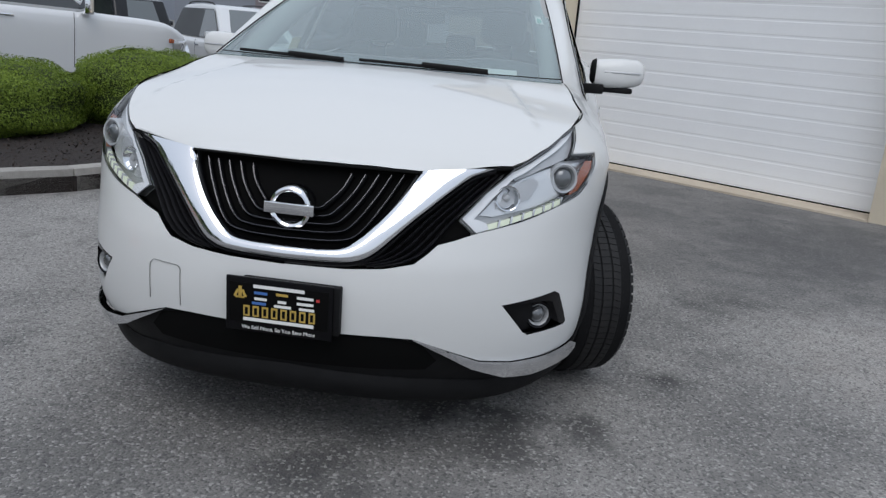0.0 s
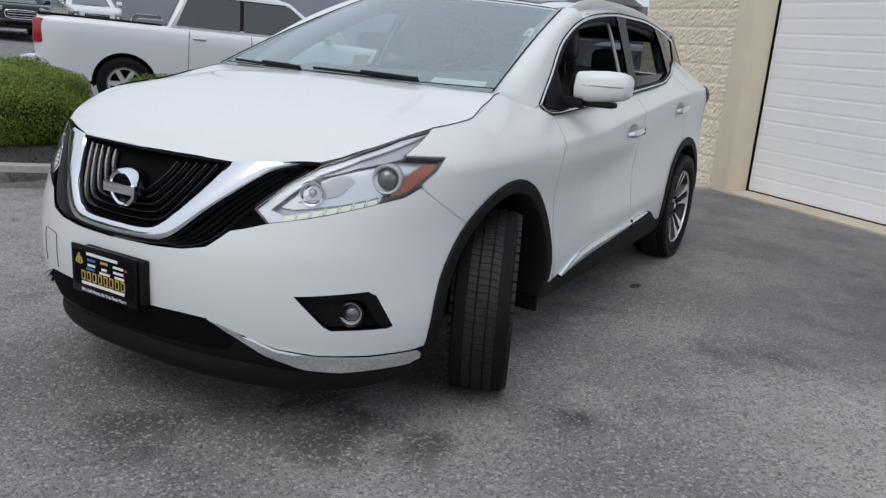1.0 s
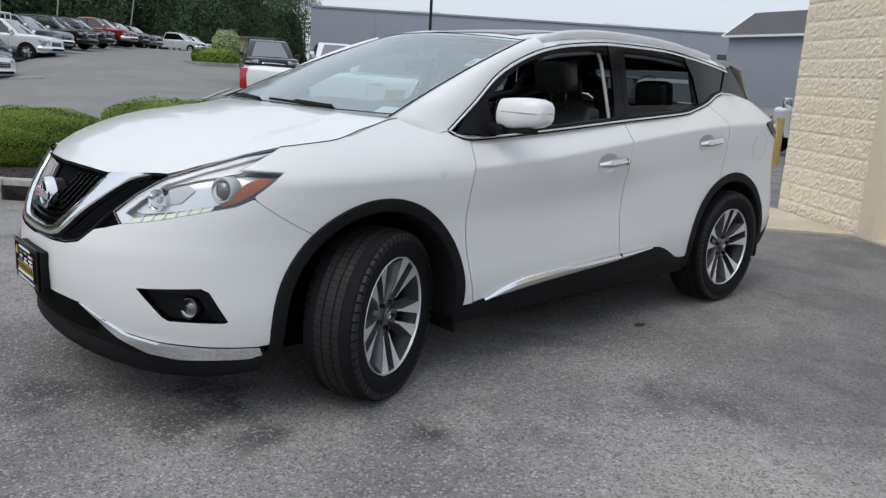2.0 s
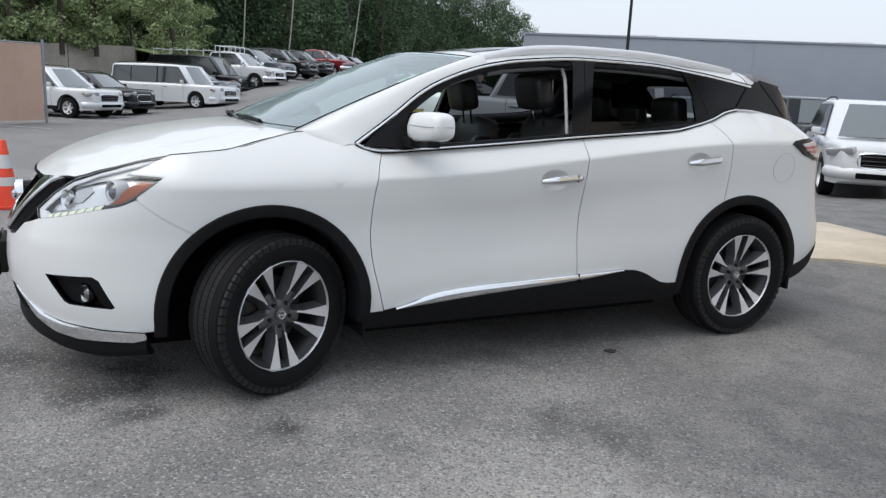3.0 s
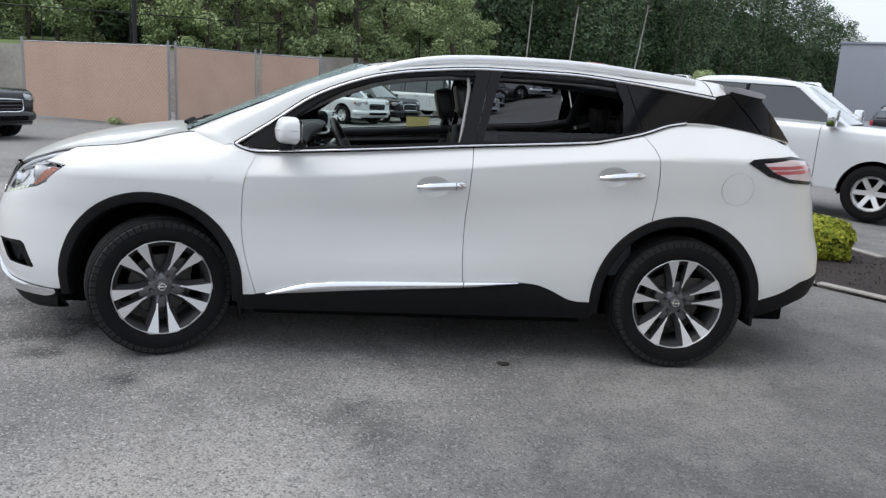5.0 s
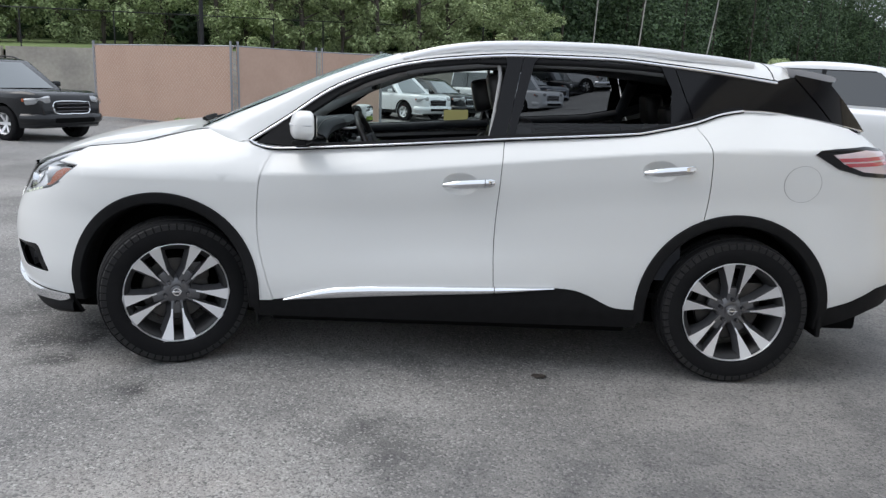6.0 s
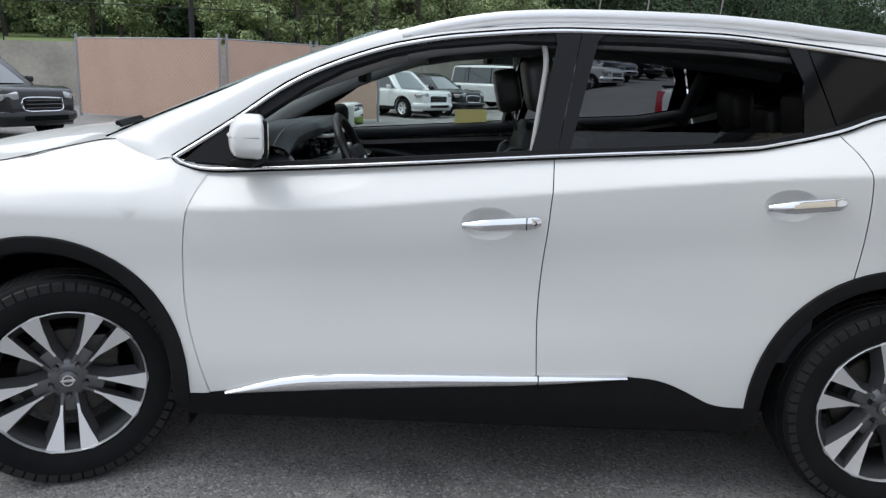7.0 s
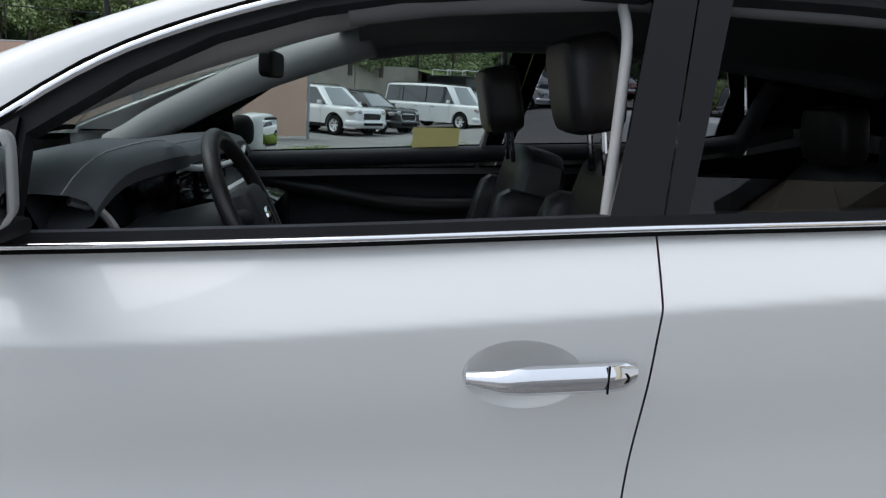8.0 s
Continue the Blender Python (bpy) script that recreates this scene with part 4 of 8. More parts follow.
# nose: lower intake, lip and chrome
fogs = []
lower = WHITE_LOW + [(-1.868, 0.20), (-2.1, 0.16), (-2.35, 0.155), (CEN, 0.19)]
part("lower_bumper", patch(bmesh.new(), lower, S, 0.06, off=-0.012, sides=BOTH), PLASTIC, car, "matt black lower bumper and intake")
lip = [(-1.868, 0.275), (-2.15, 0.255), (-2.33, 0.262), (-2.5, 0.285), (CEN, 0.315), (CEN, 0.20), (-2.35, 0.165), (-2.1, 0.17), (-1.868, 0.20)]
part("front_lip", bulge(bmesh.new(), lip[:5], [lip[8], lip[7], lip[6], lip[5]], S, -0.010, 0.034, BOTH, 40, 8), PLASTIC, car)
part("intake", patch(bmesh.new(), [(CEN, 0.452), (-2.66, 0.447), (-2.58, 0.425), (-2.53, 0.37), (-2.56, 0.335), (CEN, 0.330)], S, 0.05, off=-0.008, thick=0.0, sides=BOTH), SHADOWBLACK, car, "deep black lower intake")
for sd in BOTH:
    ch = [(-2.61, 0.448), (-2.50, 0.404), (-2.385, 0.360), (-2.25, 0.338), (-2.05, 0.323), (-1.855, 0.317), (-1.850, 0.296), (-1.90, 0.283), (-2.16, 0.283), (-2.29, 0.300), (-2.42, 0.345), (-2.54, 0.410)]
    part("bumper_chrome", patch(bmesh.new(), ch, lip_at, 0.05, off=0.004, thick=0.02, sides=(sd,)), CHROME, car, "bright chrome blade under the bumper")
    # fog lamp
    part("fog_bezel", patch(bmesh.new(), FOG, S, 0.05, off=-0.035, thick=0.0, sides=(sd,)), PLASTIC, car)
    fogb = [(-2.317, 0.549), (-2.06, 0.560), (-2.03, 0.545), (-1.968, 0.432), (-1.985, 0.425), (-2.02, 0.44), (-2.07, 0.525), (-2.10, 0.535)]
    part("fog_hood", patch(bmesh.new(), fogb, S, 0.05, off=0.0, thick=0.04, sides=(sd,)), GLOSSBLACK, car)
    fogs.append((sd, Vector(S(-2.135, 0.478))))

# grille
black_zone = [(CEN, 0.944), (-2.80, 0.942), (-2.654, 0.937), (-2.50, 0.946), (-2.345, 0.957), (-2.43, 0.885), (-2.50, 0.812), (-2.445, 0.772)] + BLACK_LOW
part("grille_backing", patch(bmesh.new(), black_zone, S, 0.05, off=-0.030, thick=0.0, sides=BOTH), SHADOWBLACK, car)
V_OUT = bez((-2.385, 0.9512), (-2.42, 0.946), (-2.50, 0.917), (-2.63, 0.808), (-2.72, 0.712), (-2.765, 0.682), (-2.81, 0.672), (CEN, 0.666), n=4)
V_IN = bez((CEN, 0.706), (-2.85, 0.708), (-2.80, 0.722), (-2.74, 0.785), (-2.69, 0.862), (-2.654, 0.936), n=4)
part("grille_chrome", bulge(bmesh.new(), V_OUT, V_IN[::-1], S, -0.012, 0.024, BOTH, 48, 16, 0.26), CHROME, car, "broad chrome V round the grille")
bm = bmesh.new()
bulge(bm, beside(V_OUT[3:], 0.012), beside(V_OUT[3:], -0.004), S, -0.012, 0.014, BOTH, 30, 4)
bulge(bm, beside(V_IN, -0.010), beside(V_IN, 0.004), S, -0.016, 0.014, BOTH, 30, 4)
part("grille_surround", bm, GLOSSBLACK, car)
for k in range(4):
    f = 0.10 + 0.26 * k
    outer = [(-2.37, 0.938), (-2.44, 0.878), (-2.52, 0.80), (-2.57, 0.735), (-2.63, 0.69), (-2.72, 0.668)]
    inner = [(-2.45, 0.942), (-2.52, 0.89), (-2.61, 0.81), (-2.67, 0.74), (-2.73, 0.694), (-2.80, 0.672)]
    line = bez(*[(a[0] + (b[0] - a[0]) * f, a[1] + (b[1] - a[1]) * f) for a, b in zip(outer, inner)], n=3)
    for sd in BOTH:
        part("grille_fin", bulge(bmesh.new(), beside(line, 0.005), beside(line, -0.005), S, -0.024, 0.020, (sd,), 20, 4), FINBLACK, car)
for k in range(5):
    f = k / 5
    line = bez((-2.69 - 0.165 * f, 0.925 - 0.01 * f), (-2.725 - 0.14 * f, 0.85 + 0.03 * f), (-2.775 - 0.11 * f, 0.762 + 0.09 * f), (-2.82 - 0.07 * f, 0.735 + 0.105 * f), (CEN if f < 0.5 else -2.905, 0.728 + 0.11 * f), n=4)
    for sd in BOTH:
        part("grille_bar", bulge(bmesh.new(), beside(line, 0.006), beside(line, -0.006), S, -0.024, 0.010, (sd,), 24, 4), GLOSSBLACK, car)
        part("grille_bar_edge", strip(bmesh.new(), line, S, 0.0018, -0.011, (sd,)), DARKCHROME, car)

# lamps
LED = bpy.data.materials.new("daytime_led")
LED.use_nodes = True
LED.node_tree.nodes["Principled BSDF"].inputs["Base Color"].default_value = (0.66, 0.70, 0.56, 1)
LED.node_tree.nodes["Principled BSDF"].inputs["Emission Color"].default_value = (0.93, 1.0, 0.72, 1)
LED.node_tree.nodes["Principled BSDF"].inputs["Emission Strength"].default_value = 0.2
GUIDE = material("frosted_light_guide", (0.78, 0.79, 0.80), 0.3, 0.0, coat=0.5)
GREYBOWL = material("grey_lamp_bowl", (0.48, 0.49, 0.50), 0.35, 0.3)
SMOKE = material("smoked_reflector", (0.07, 0.072, 0.075), 0.3, 0.2)
BLADE = material("silver_lamp_blade", (0.42, 0.43, 0.44), 0.3, 0.15, coat=0.5)


def turned(name, sd, mat, parent, at, profile, n=28, axis=(0.42, -0.90, 0.1)):
    """A small turned piece that looks along axis."""
    bm = bmesh.new()
    lathe(bm, profile, n, 'Z')
    q = Vector(axis).to_track_quat('Z', 'Y').to_matrix().to_4x4()
    bmesh.ops.transform(bm, matrix=Matrix.Translation(at) @ q, verts=bm.verts[:])
    if sd < 0:
        bmesh.ops.transform(bm, matrix=Matrix.Diagonal((-1, 1, 1, 1)), verts=bm.verts[:])
    bmesh.ops.recalc_face_normals(bm, faces=bm.faces[:])
    return part(name, bm, mat, parent)


for sd, p in fogs:
    fog_lamp = turned("fog_lamp", sd, GLOSSBLACK, car, p - Vector((0.35, -0.93, 0)) * 0.058, [(0.0, 0.004), (0.030, 0.010), (0.036, 0.030), (0.044, 0.034), (0.048, 0.02), (0.048, 0.0)])
    turned("fog_ring", sd, GREYBOWL, fog_lamp, p - Vector((0.35, -0.93, 0)) * 0.058, [(0.029, 0.012), (0.031, 0.026), (0.036, 0.031), (0.037, 0.026)])
    turned("fog_lens", sd, SMOKE_GLASS, fog_lamp, p - Vector((0.35, -0.93, 0)) * 0.058, [(0.0, 0.034), (0.012, 0.032), (0.022, 0.026), (0.029, 0.014)])
for sd in BOTH:
    head = part("headlamp", patch(bmesh.new(), LAMP, S, 0.04, off=-0.042, thick=0.0, sides=(sd,)), GREYBOWL, car, "swept-back headlamp with a lit daytime strip")
    wall_bm = bmesh.new()
    for a, b in zip(LAMP, LAMP[1:] + LAMP[:1]):
        strip(wall_bm, along_line([a, b], 8), S, 0.0045, -0.002, (sd,))
    part("lamp_rim", wall_bm, SMOKE, head)
    guide = [(-2.495, 0.812), (-2.43, 0.885), (-2.34, 0.947), (-2.20, 0.993), (-2.03, 1.039), (-1.875, 1.063), (-2.03, 1.026), (-2.20, 0.980), (-2.335, 0.928), (-2.40, 0.872), (-2.455, 0.812)]
    part("light_guide", patch(bmesh.new(), guide, S, 0.03, off=-0.012, thick=0.008, sides=(sd,)), GUIDE, head)
    corner = [(-2.495, 0.812), (-2.445, 0.812), (-2.405, 0.800), (-2.395, 0.782), (-2.438, 0.773)]
    part("corner_light", patch(bmesh.new(), corner, S, 0.05, off=-0.010, thick=0.02, sides=(sd,)), GUIDE, head)
    for k in range(7):
        a = -2.40 + 0.046 * k
        za, zb = 0.780 + 0.0088 * k, 0.780 + 0.0088 * (k + 1)
        part("led_cell", patch(bmesh.new(), [(a, za), (a + 0.036, zb - 0.002), (a + 0.036, zb + 0.016), (a, za + 0.018)], S, 0.05, off=-0.012, thick=0.015, sides=(sd,)), LED, head, "lit daytime lamp cell")
        part("led_divider", patch(bmesh.new(), [(a + 0.037, zb - 0.002), (a + 0.045, zb), (a + 0.045, zb + 0.022), (a + 0.037, zb + 0.020)], S, 0.05, off=-0.010, thick=0.015, sides=(sd,)), REFLECTOR, head)
    shelf = [(-2.43, 0.828), (-2.38, 0.822), (-2.20, 0.842), (-2.08, 0.862), (-2.03, 0.885), (-1.99, 0.93), (-1.93, 0.975), (-2.03, 0.978), (-2.10, 0.975), (-2.26, 0.945), (-2.36, 0.895)]
    part("inner_reflector", patch(bmesh.new(), shelf, S, 0.03, off=-0.035, thick=0.02, sides=(sd,)), REFLECTOR, head)
    bowl = [(-2.375, 0.845), (-2.235, 0.868), (-2.20, 0.915), (-2.24, 0.937), (-2.32, 0.908)]
    part("mid_bowl", patch(bmesh.new(), bowl, S, 0.03, off=-0.030, thick=0.006, sides=(sd,)), GREYBOWL, head)
    blade = [(-2.32, 0.925), (-2.20, 0.960), (-2.03, 0.9905), (-1.91, 1.046), (-1.874, 1.062), (-2.03, 1.0385), (-2.20, 0.9925), (-2.335, 0.947)]
    part("lamp_blade", patch(bmesh.new(), blade, S, 0.02, off=-0.024, thick=0.008, sides=(sd,)), BLADE, head)
    amber = [(-2.05, 0.866), (-1.995, 0.874), (-1.945, 0.905), (-1.872, 0.965), (-1.94, 0.968), (-1.99, 0.945), (-2.02, 0.905)]
    part("amber_marker", patch(bmesh.new(), amber, S, 0.03, off=-0.008, thick=0.02, sides=(sd,)), AMBER, head, "amber side marker")
    low = [(-2.085, 0.845), (-1.992, 0.866), (-1.935, 0.897), (-1.845, 0.979), (-1.872, 0.970), (-1.945, 0.902), (-2.0, 0.872), (-2.07, 0.862)]
    part("dark_corner", patch(bmesh.new(), low, S, 0.04, off=-0.006, thick=0.02, sides=(sd,)), SMOKE, head)
    p = Vector(S(-2.085, 0.912)) + Vector((-0.024, 0.047, 0))
    turned("projector_ring", sd, GREYBOWL, head, p, [(0.036, 0.02), (0.040, 0.034), (0.046, 0.036), (0.050, 0.03), (0.052, -0.02)])
    turned("projector_lens", sd, SMOKE_GLASS, head, p, [(0.0, 0.042), (0.015, 0.040), (0.028, 0.033), (0.037, 0.020), (0.038, 0.0)])
    p = Vector(S(-2.34, 0.862)) + Vector((-0.022, 0.050, 0))
    turned("signal_bowl", sd, CHROME, head, p, [(0.010, 0.0), (0.026, 0.012), (0.036, 0.034), (0.040, 0.036), (0.042, 0.0)])
    turned("signal_bulb", sd, GREYBOWL, head, p, [(0.0, 0.032), (0.010, 0.029), (0.014, 0.018), (0.014, 0.0)], 16)
    part("lamp_lens", patch(bmesh.new(), LAMP, S, 0.04, off=0.001, thick=0.004, sides=(sd,)), LENS, head).visible_shadow = False
    tl = [(sy(1.715, 1.16), 1.160), (sy(1.74, 1.17), 1.174), (sy(1.82, 1.18), 1.182), (sy(2.0, 1.18), 1.192), (sy(2.17, 1.16), 1.172), (sy(2.22, 1.1), 1.10), (sy(2.15, 1.05), 1.042), (sy(1.98, 1.06), 1.058), (sy(1.84, 1.1), 1.092), (sy(1.755, 1.14), 1.138)]
    lamp = part("tail_lamp", patch(bmesh.new(), tl, S, 0.02, off=0.009, thick=0.02, sides=(sd,)), GLOSSBLACK, car, "boomerang tail lamp with red and clear bands")
    clear = [(sy(1.80, 1.16), 1.160), (sy(1.98, 1.17), 1.174), (sy(2.165, 1.16), 1.162), (sy(2.21, 1.1), 1.09), (sy(2.14, 1.07), 1.060), (sy(1.97, 1.08), 1.080), (sy(1.86, 1.12), 1.116)]
    part("clear_band", patch(bmesh.new(), clear, S, 0.02, off=0.013, thick=0.004, sides=(sd,)), PINKLENS, lamp)
    for za in (1.104, 1.128):
        red = [(sy(1.885 - (za - 1.104) * 1.6, za), za), (sy(2.19, za), za + 0.004), (sy(2.19, za), za + 0.020), (sy(1.865 - (za - 1.104) * 1.6, za), za + 0.017)]
        part("red_band", patch(bmesh.new(), red, S, 0.02, off=0.016, thick=0.004, sides=(sd,)), REDLENS, lamp)

# dark lining behind the panels, floor and wheel housings
lining = [(-2.62, 0.25), (-1.89, 0.25), (-1.89, 0.42)] + [on_skin(*p) for p in ring_arc(*FA, 0.47, 178, 2)] + [(-0.95, 0.27), (0.92, 0.27)] + [on_skin(*p) for p in ring_arc(*RA, 0.465, 178, 2)] + [on_skin(1.88, 0.3), (2.5, 0.4), (2.5, 1.2), (1.9, 1.24), (1.45, 1.31), (1.2, 1.25), (0.9, 1.2), (0.2, 1.15), (-0.7, 1.09), (-1.0, 1.10), (-1.2, 1.16), (-1.55, 1.08), (-1.8, 1.04), (-2.2, 0.93), (-2.62, 0.90)]
part("inner_shell", patch(bmesh.new(), lining, S, 0.12, off=-0.05, thick=0.0, sides=BOTH), SHADOWBLACK, car)
bm = bmesh.new()
box(bm, (1.60, 1.84, 0.10), (0, 0, 0.245), 0.02)
box(bm, (1.16, 1.3, 0.12), (0, -1.55, 0.225), 0.02)
box(bm, (1.16, 1.35, 0.12), (0, 1.55, 0.245), 0.02)
part("underbody", bm, SHADOWBLACK, car)
for sd in BOTH:
    for cy in (FA[0], RA[0]):
        bm = bmesh.new()
        g = [[bm.verts.new((sd * x, cy + 0.44 * math.cos(radians(a)), 0.40 + 0.44 * math.sin(radians(a)))) for x in (0.50, 0.915)] for a in range(-12, 193, 10)]
        for p, q in zip(g, g[1:]):
            bm.faces.new((p[0], p[1], q[1], q[0]))
        bm.faces.new([p[0] for p in g])
        part("wheel_housing", bm, SHADOWBLACK, car)


# ---- wheels ----
def wheel(x, y, steer, sd, phase):
    """Tyre, ten-blade alloy rim in five pairs, disc and nuts; the outer face looks along local +x."""
    hub = new("wheel")
    hub.parent = car
    hub.matrix_basis = pose(sd * x, y, 0.366, 0, 0, steer + (0 if sd > 0 else 180))
    bm = bmesh.new()
    R, W = 0.368, 0.118
    prof = [(0.246, -0.10), (0.268, -0.112), (0.315, -W), (0.345, -0.112), (0.362, -0.098), (0.365, -0.07), (0.365, 0.07), (0.362, 0.098), (0.345, 0.112), (0.315, W), (0.272, 0.113), (0.260, 0.106), (0.253, 0.098), (0.246, 0.09)]
    lathe(bm, prof, 72)
    bmesh.ops.recalc_face_normals(bm, faces=bm.faces[:])
    tyre = part("tyre", bm, RUBBER, hub)
    bm = bmesh.new()
    for ring, (x0, x1, n) in enumerate(((-0.1172, -0.066, 58), (-0.056, -0.026, 84), (-0.018, 0.018, 84), (0.026, 0.056, 84), (0.066, 0.1172, 58))):
        for k in range(n):
            a0, a1 = 2 * math.pi * (k + 0.12) / n, 2 * math.pi * (k + (0.90 if ring in (0, 4) else 1.02)) / n
            sk = 0.02 * (1 if x0 > 0 else -1)
            vs = []
            for xx in (x0, x1):
                drop = 0.017 if abs(xx) > 0.1 else 0.003 if abs(xx) > 0.06 else 0.0
                for a in (a0 + sk * (abs(xx) > 0.05), a1 + sk * (abs(xx) > 0.05)):
                    for r in (0.326 if abs(xx) > 0.1 else 0.350, R - drop):
                        vs.append(bm.verts.new((xx, r * math.cos(a), r * math.sin(a))))
            for f in ((1, 3, 7, 5), (0, 1, 5, 4), (2, 6, 7, 3), (0, 2, 3, 1), (4, 5, 7, 6)):
                bm.faces.new([vs[i] for i in f])
    bmesh.ops.recalc_face_normals(bm, faces=bm.faces[:])
    part("tread", bm, TREAD, tyre, "worn block tread", smooth=False)
    bm = bmesh.new()
    lathe(bm, [(0.236, -0.09), (0.222, -0.08), (0.214, 0.02), (0.220, 0.066), (0.236, 0.088), (0.246, 0.094)], 72)
    bmesh.ops.recalc_face_normals(bm, faces=bm.faces[:])
    rim = part("rim", bm, DARKBARREL, hub, "machined and grey-painted alloy rim")
    bm = lathe(bmesh.new(), [(0.246, 0.092), (0.247, 0.102), (0.2495, 0.106), (0.252, 0.104), (0.253, 0.098)], 72)
    bmesh.ops.recalc_face_normals(bm, faces=bm.faces[:])
    part("rim_lip", bm, ALLOY, rim, "bright machined rim lip")
    bm = bmesh.new()
    lathe(bm, [(0.0, 0.060), (0.036, 0.060), (0.060, 0.056), (0.072, 0.044), (0.076, 0.020), (0.076, -0.02)], 40)
    bmesh.ops.recalc_face_normals(bm, faces=bm.faces[:])
    part("hub_centre", bm, GUNMETAL, rim)
    for pair in range(5):
        mid = radians(90 + 72 * pair + phase)
        for side in (-1, 1):
            bm = bmesh.new()
            def at(r, d, h):
                return (h, r * math.cos(mid) - d * math.sin(mid), r * math.sin(mid) + d * math.cos(mid))
            rows = []
            for r, d0, d1, h in ((0.050, 0.014, 0.026, 0.058), (0.085, 0.020, 0.029, 0.064), (0.120, 0.023, 0.034, 0.073), (0.19, 0.024, 0.063, 0.088), (0.248, 0.025, 0.091, 0.100)):
                rows.append([bm.verts.new(at(r, side * d, hh)) for d, hh in ((d0 - 0.002, h - 0.05), (d0, h), (d1, h - 0.001), (d1 + 0.020, h - 0.05))])
            for p, q in zip(rows, rows[1:]):
                for i in range(3):
                    bm.faces.new((p[i], p[i + 1], q[i + 1], q[i]))
            bmesh.ops.recalc_face_normals(bm, faces=bm.faces[:])
            o = part("spoke", bm, GUNMETAL, rim, smooth=False)
            bm = bmesh.new()
            rows = [[bm.verts.new(at(r, side * d, h + 0.0015)) for d in (d0, d1)] for r, d0, d1, h in ((0.090, 0.0212, 0.0288, 0.0651), (0.120, 0.0235, 0.0335, 0.0728), (0.15, 0.0240, 0.0460, 0.0793), (0.19, 0.0245, 0.0625, 0.0878), (0.248, 0.0255, 0.0905, 0.100))]
            for p, q in zip(rows, rows[1:]):
                bm.faces.new((p[0], p[1], q[1], q[0]) if side < 0 else (q[0], q[1], p[1], p[0]))
            bmesh.ops.recalc_face_normals(bm, faces=bm.faces[:])
            part("spoke_face", bm, ALLOY, rim, "bright machined spoke face", smooth=False)
    for pair in range(5):
        mid = radians(90 + 72 * pair + phase)
        bm = box(bmesh.new(), (0.034, 0.060, 0.040), (0.036, 0, 0), 0.006)
        bmesh.ops.transform(bm, matrix=Matrix.Rotation(mid, 4, 'X') @ Matrix.Translation((0, 0.088, 0)), verts=bm.verts[:])
        part("spoke_bridge", bm, GUNMETAL, rim)
    for k in range(5):
        a = radians(54 + 72 * k + 36 + phase)
        bm = bmesh.new()
        rod(bm, (0.045, 0.057 * math.cos(a), 0.057 * math.sin(a)), (0.080, 0.057 * math.cos(a), 0.057 * math.sin(a)), 0.0115, 0.0095, 6)
        part("wheel_nut", bm, DARKCHROME, rim)
    bm = bmesh.new()
    lathe(bm, [(0.0, 0.074), (0.022, 0.073), (0.030, 0.070), (0.032, 0.06)], 24)
    cap = part("hub_cap", bm, GUNMETAL, rim)
    bm = bmesh.new()
    lathe(bm, [(0.013, 0.0745), (0.015, 0.078), (0.020, 0.078), (0.021, 0.073)], 24)
    box(bm, (0.004, 0.046, 0.009), (0.077, 0, 0), 0.001)
    part("cap_emblem", bm, CHROME, rim, "chrome ring and bar")
    bm = bmesh.new()
    lathe(bm, [(0.06, 0.0), (0.160, 0.0), (0.165, -0.006), (0.165, -0.022), (0.160, -0.028)], 40)
    box(bm, (0.09, 0.13, 0.10), (-0.02, 0.10, 0.09), 0.02)
    part("brake_disc", bm, STEEL, hub)
    return hub


for sd in BOTH:
    wheel(0.866, -1.394, 24, sd, 36)
    wheel(0.852, 1.418, 0, sd, -2)


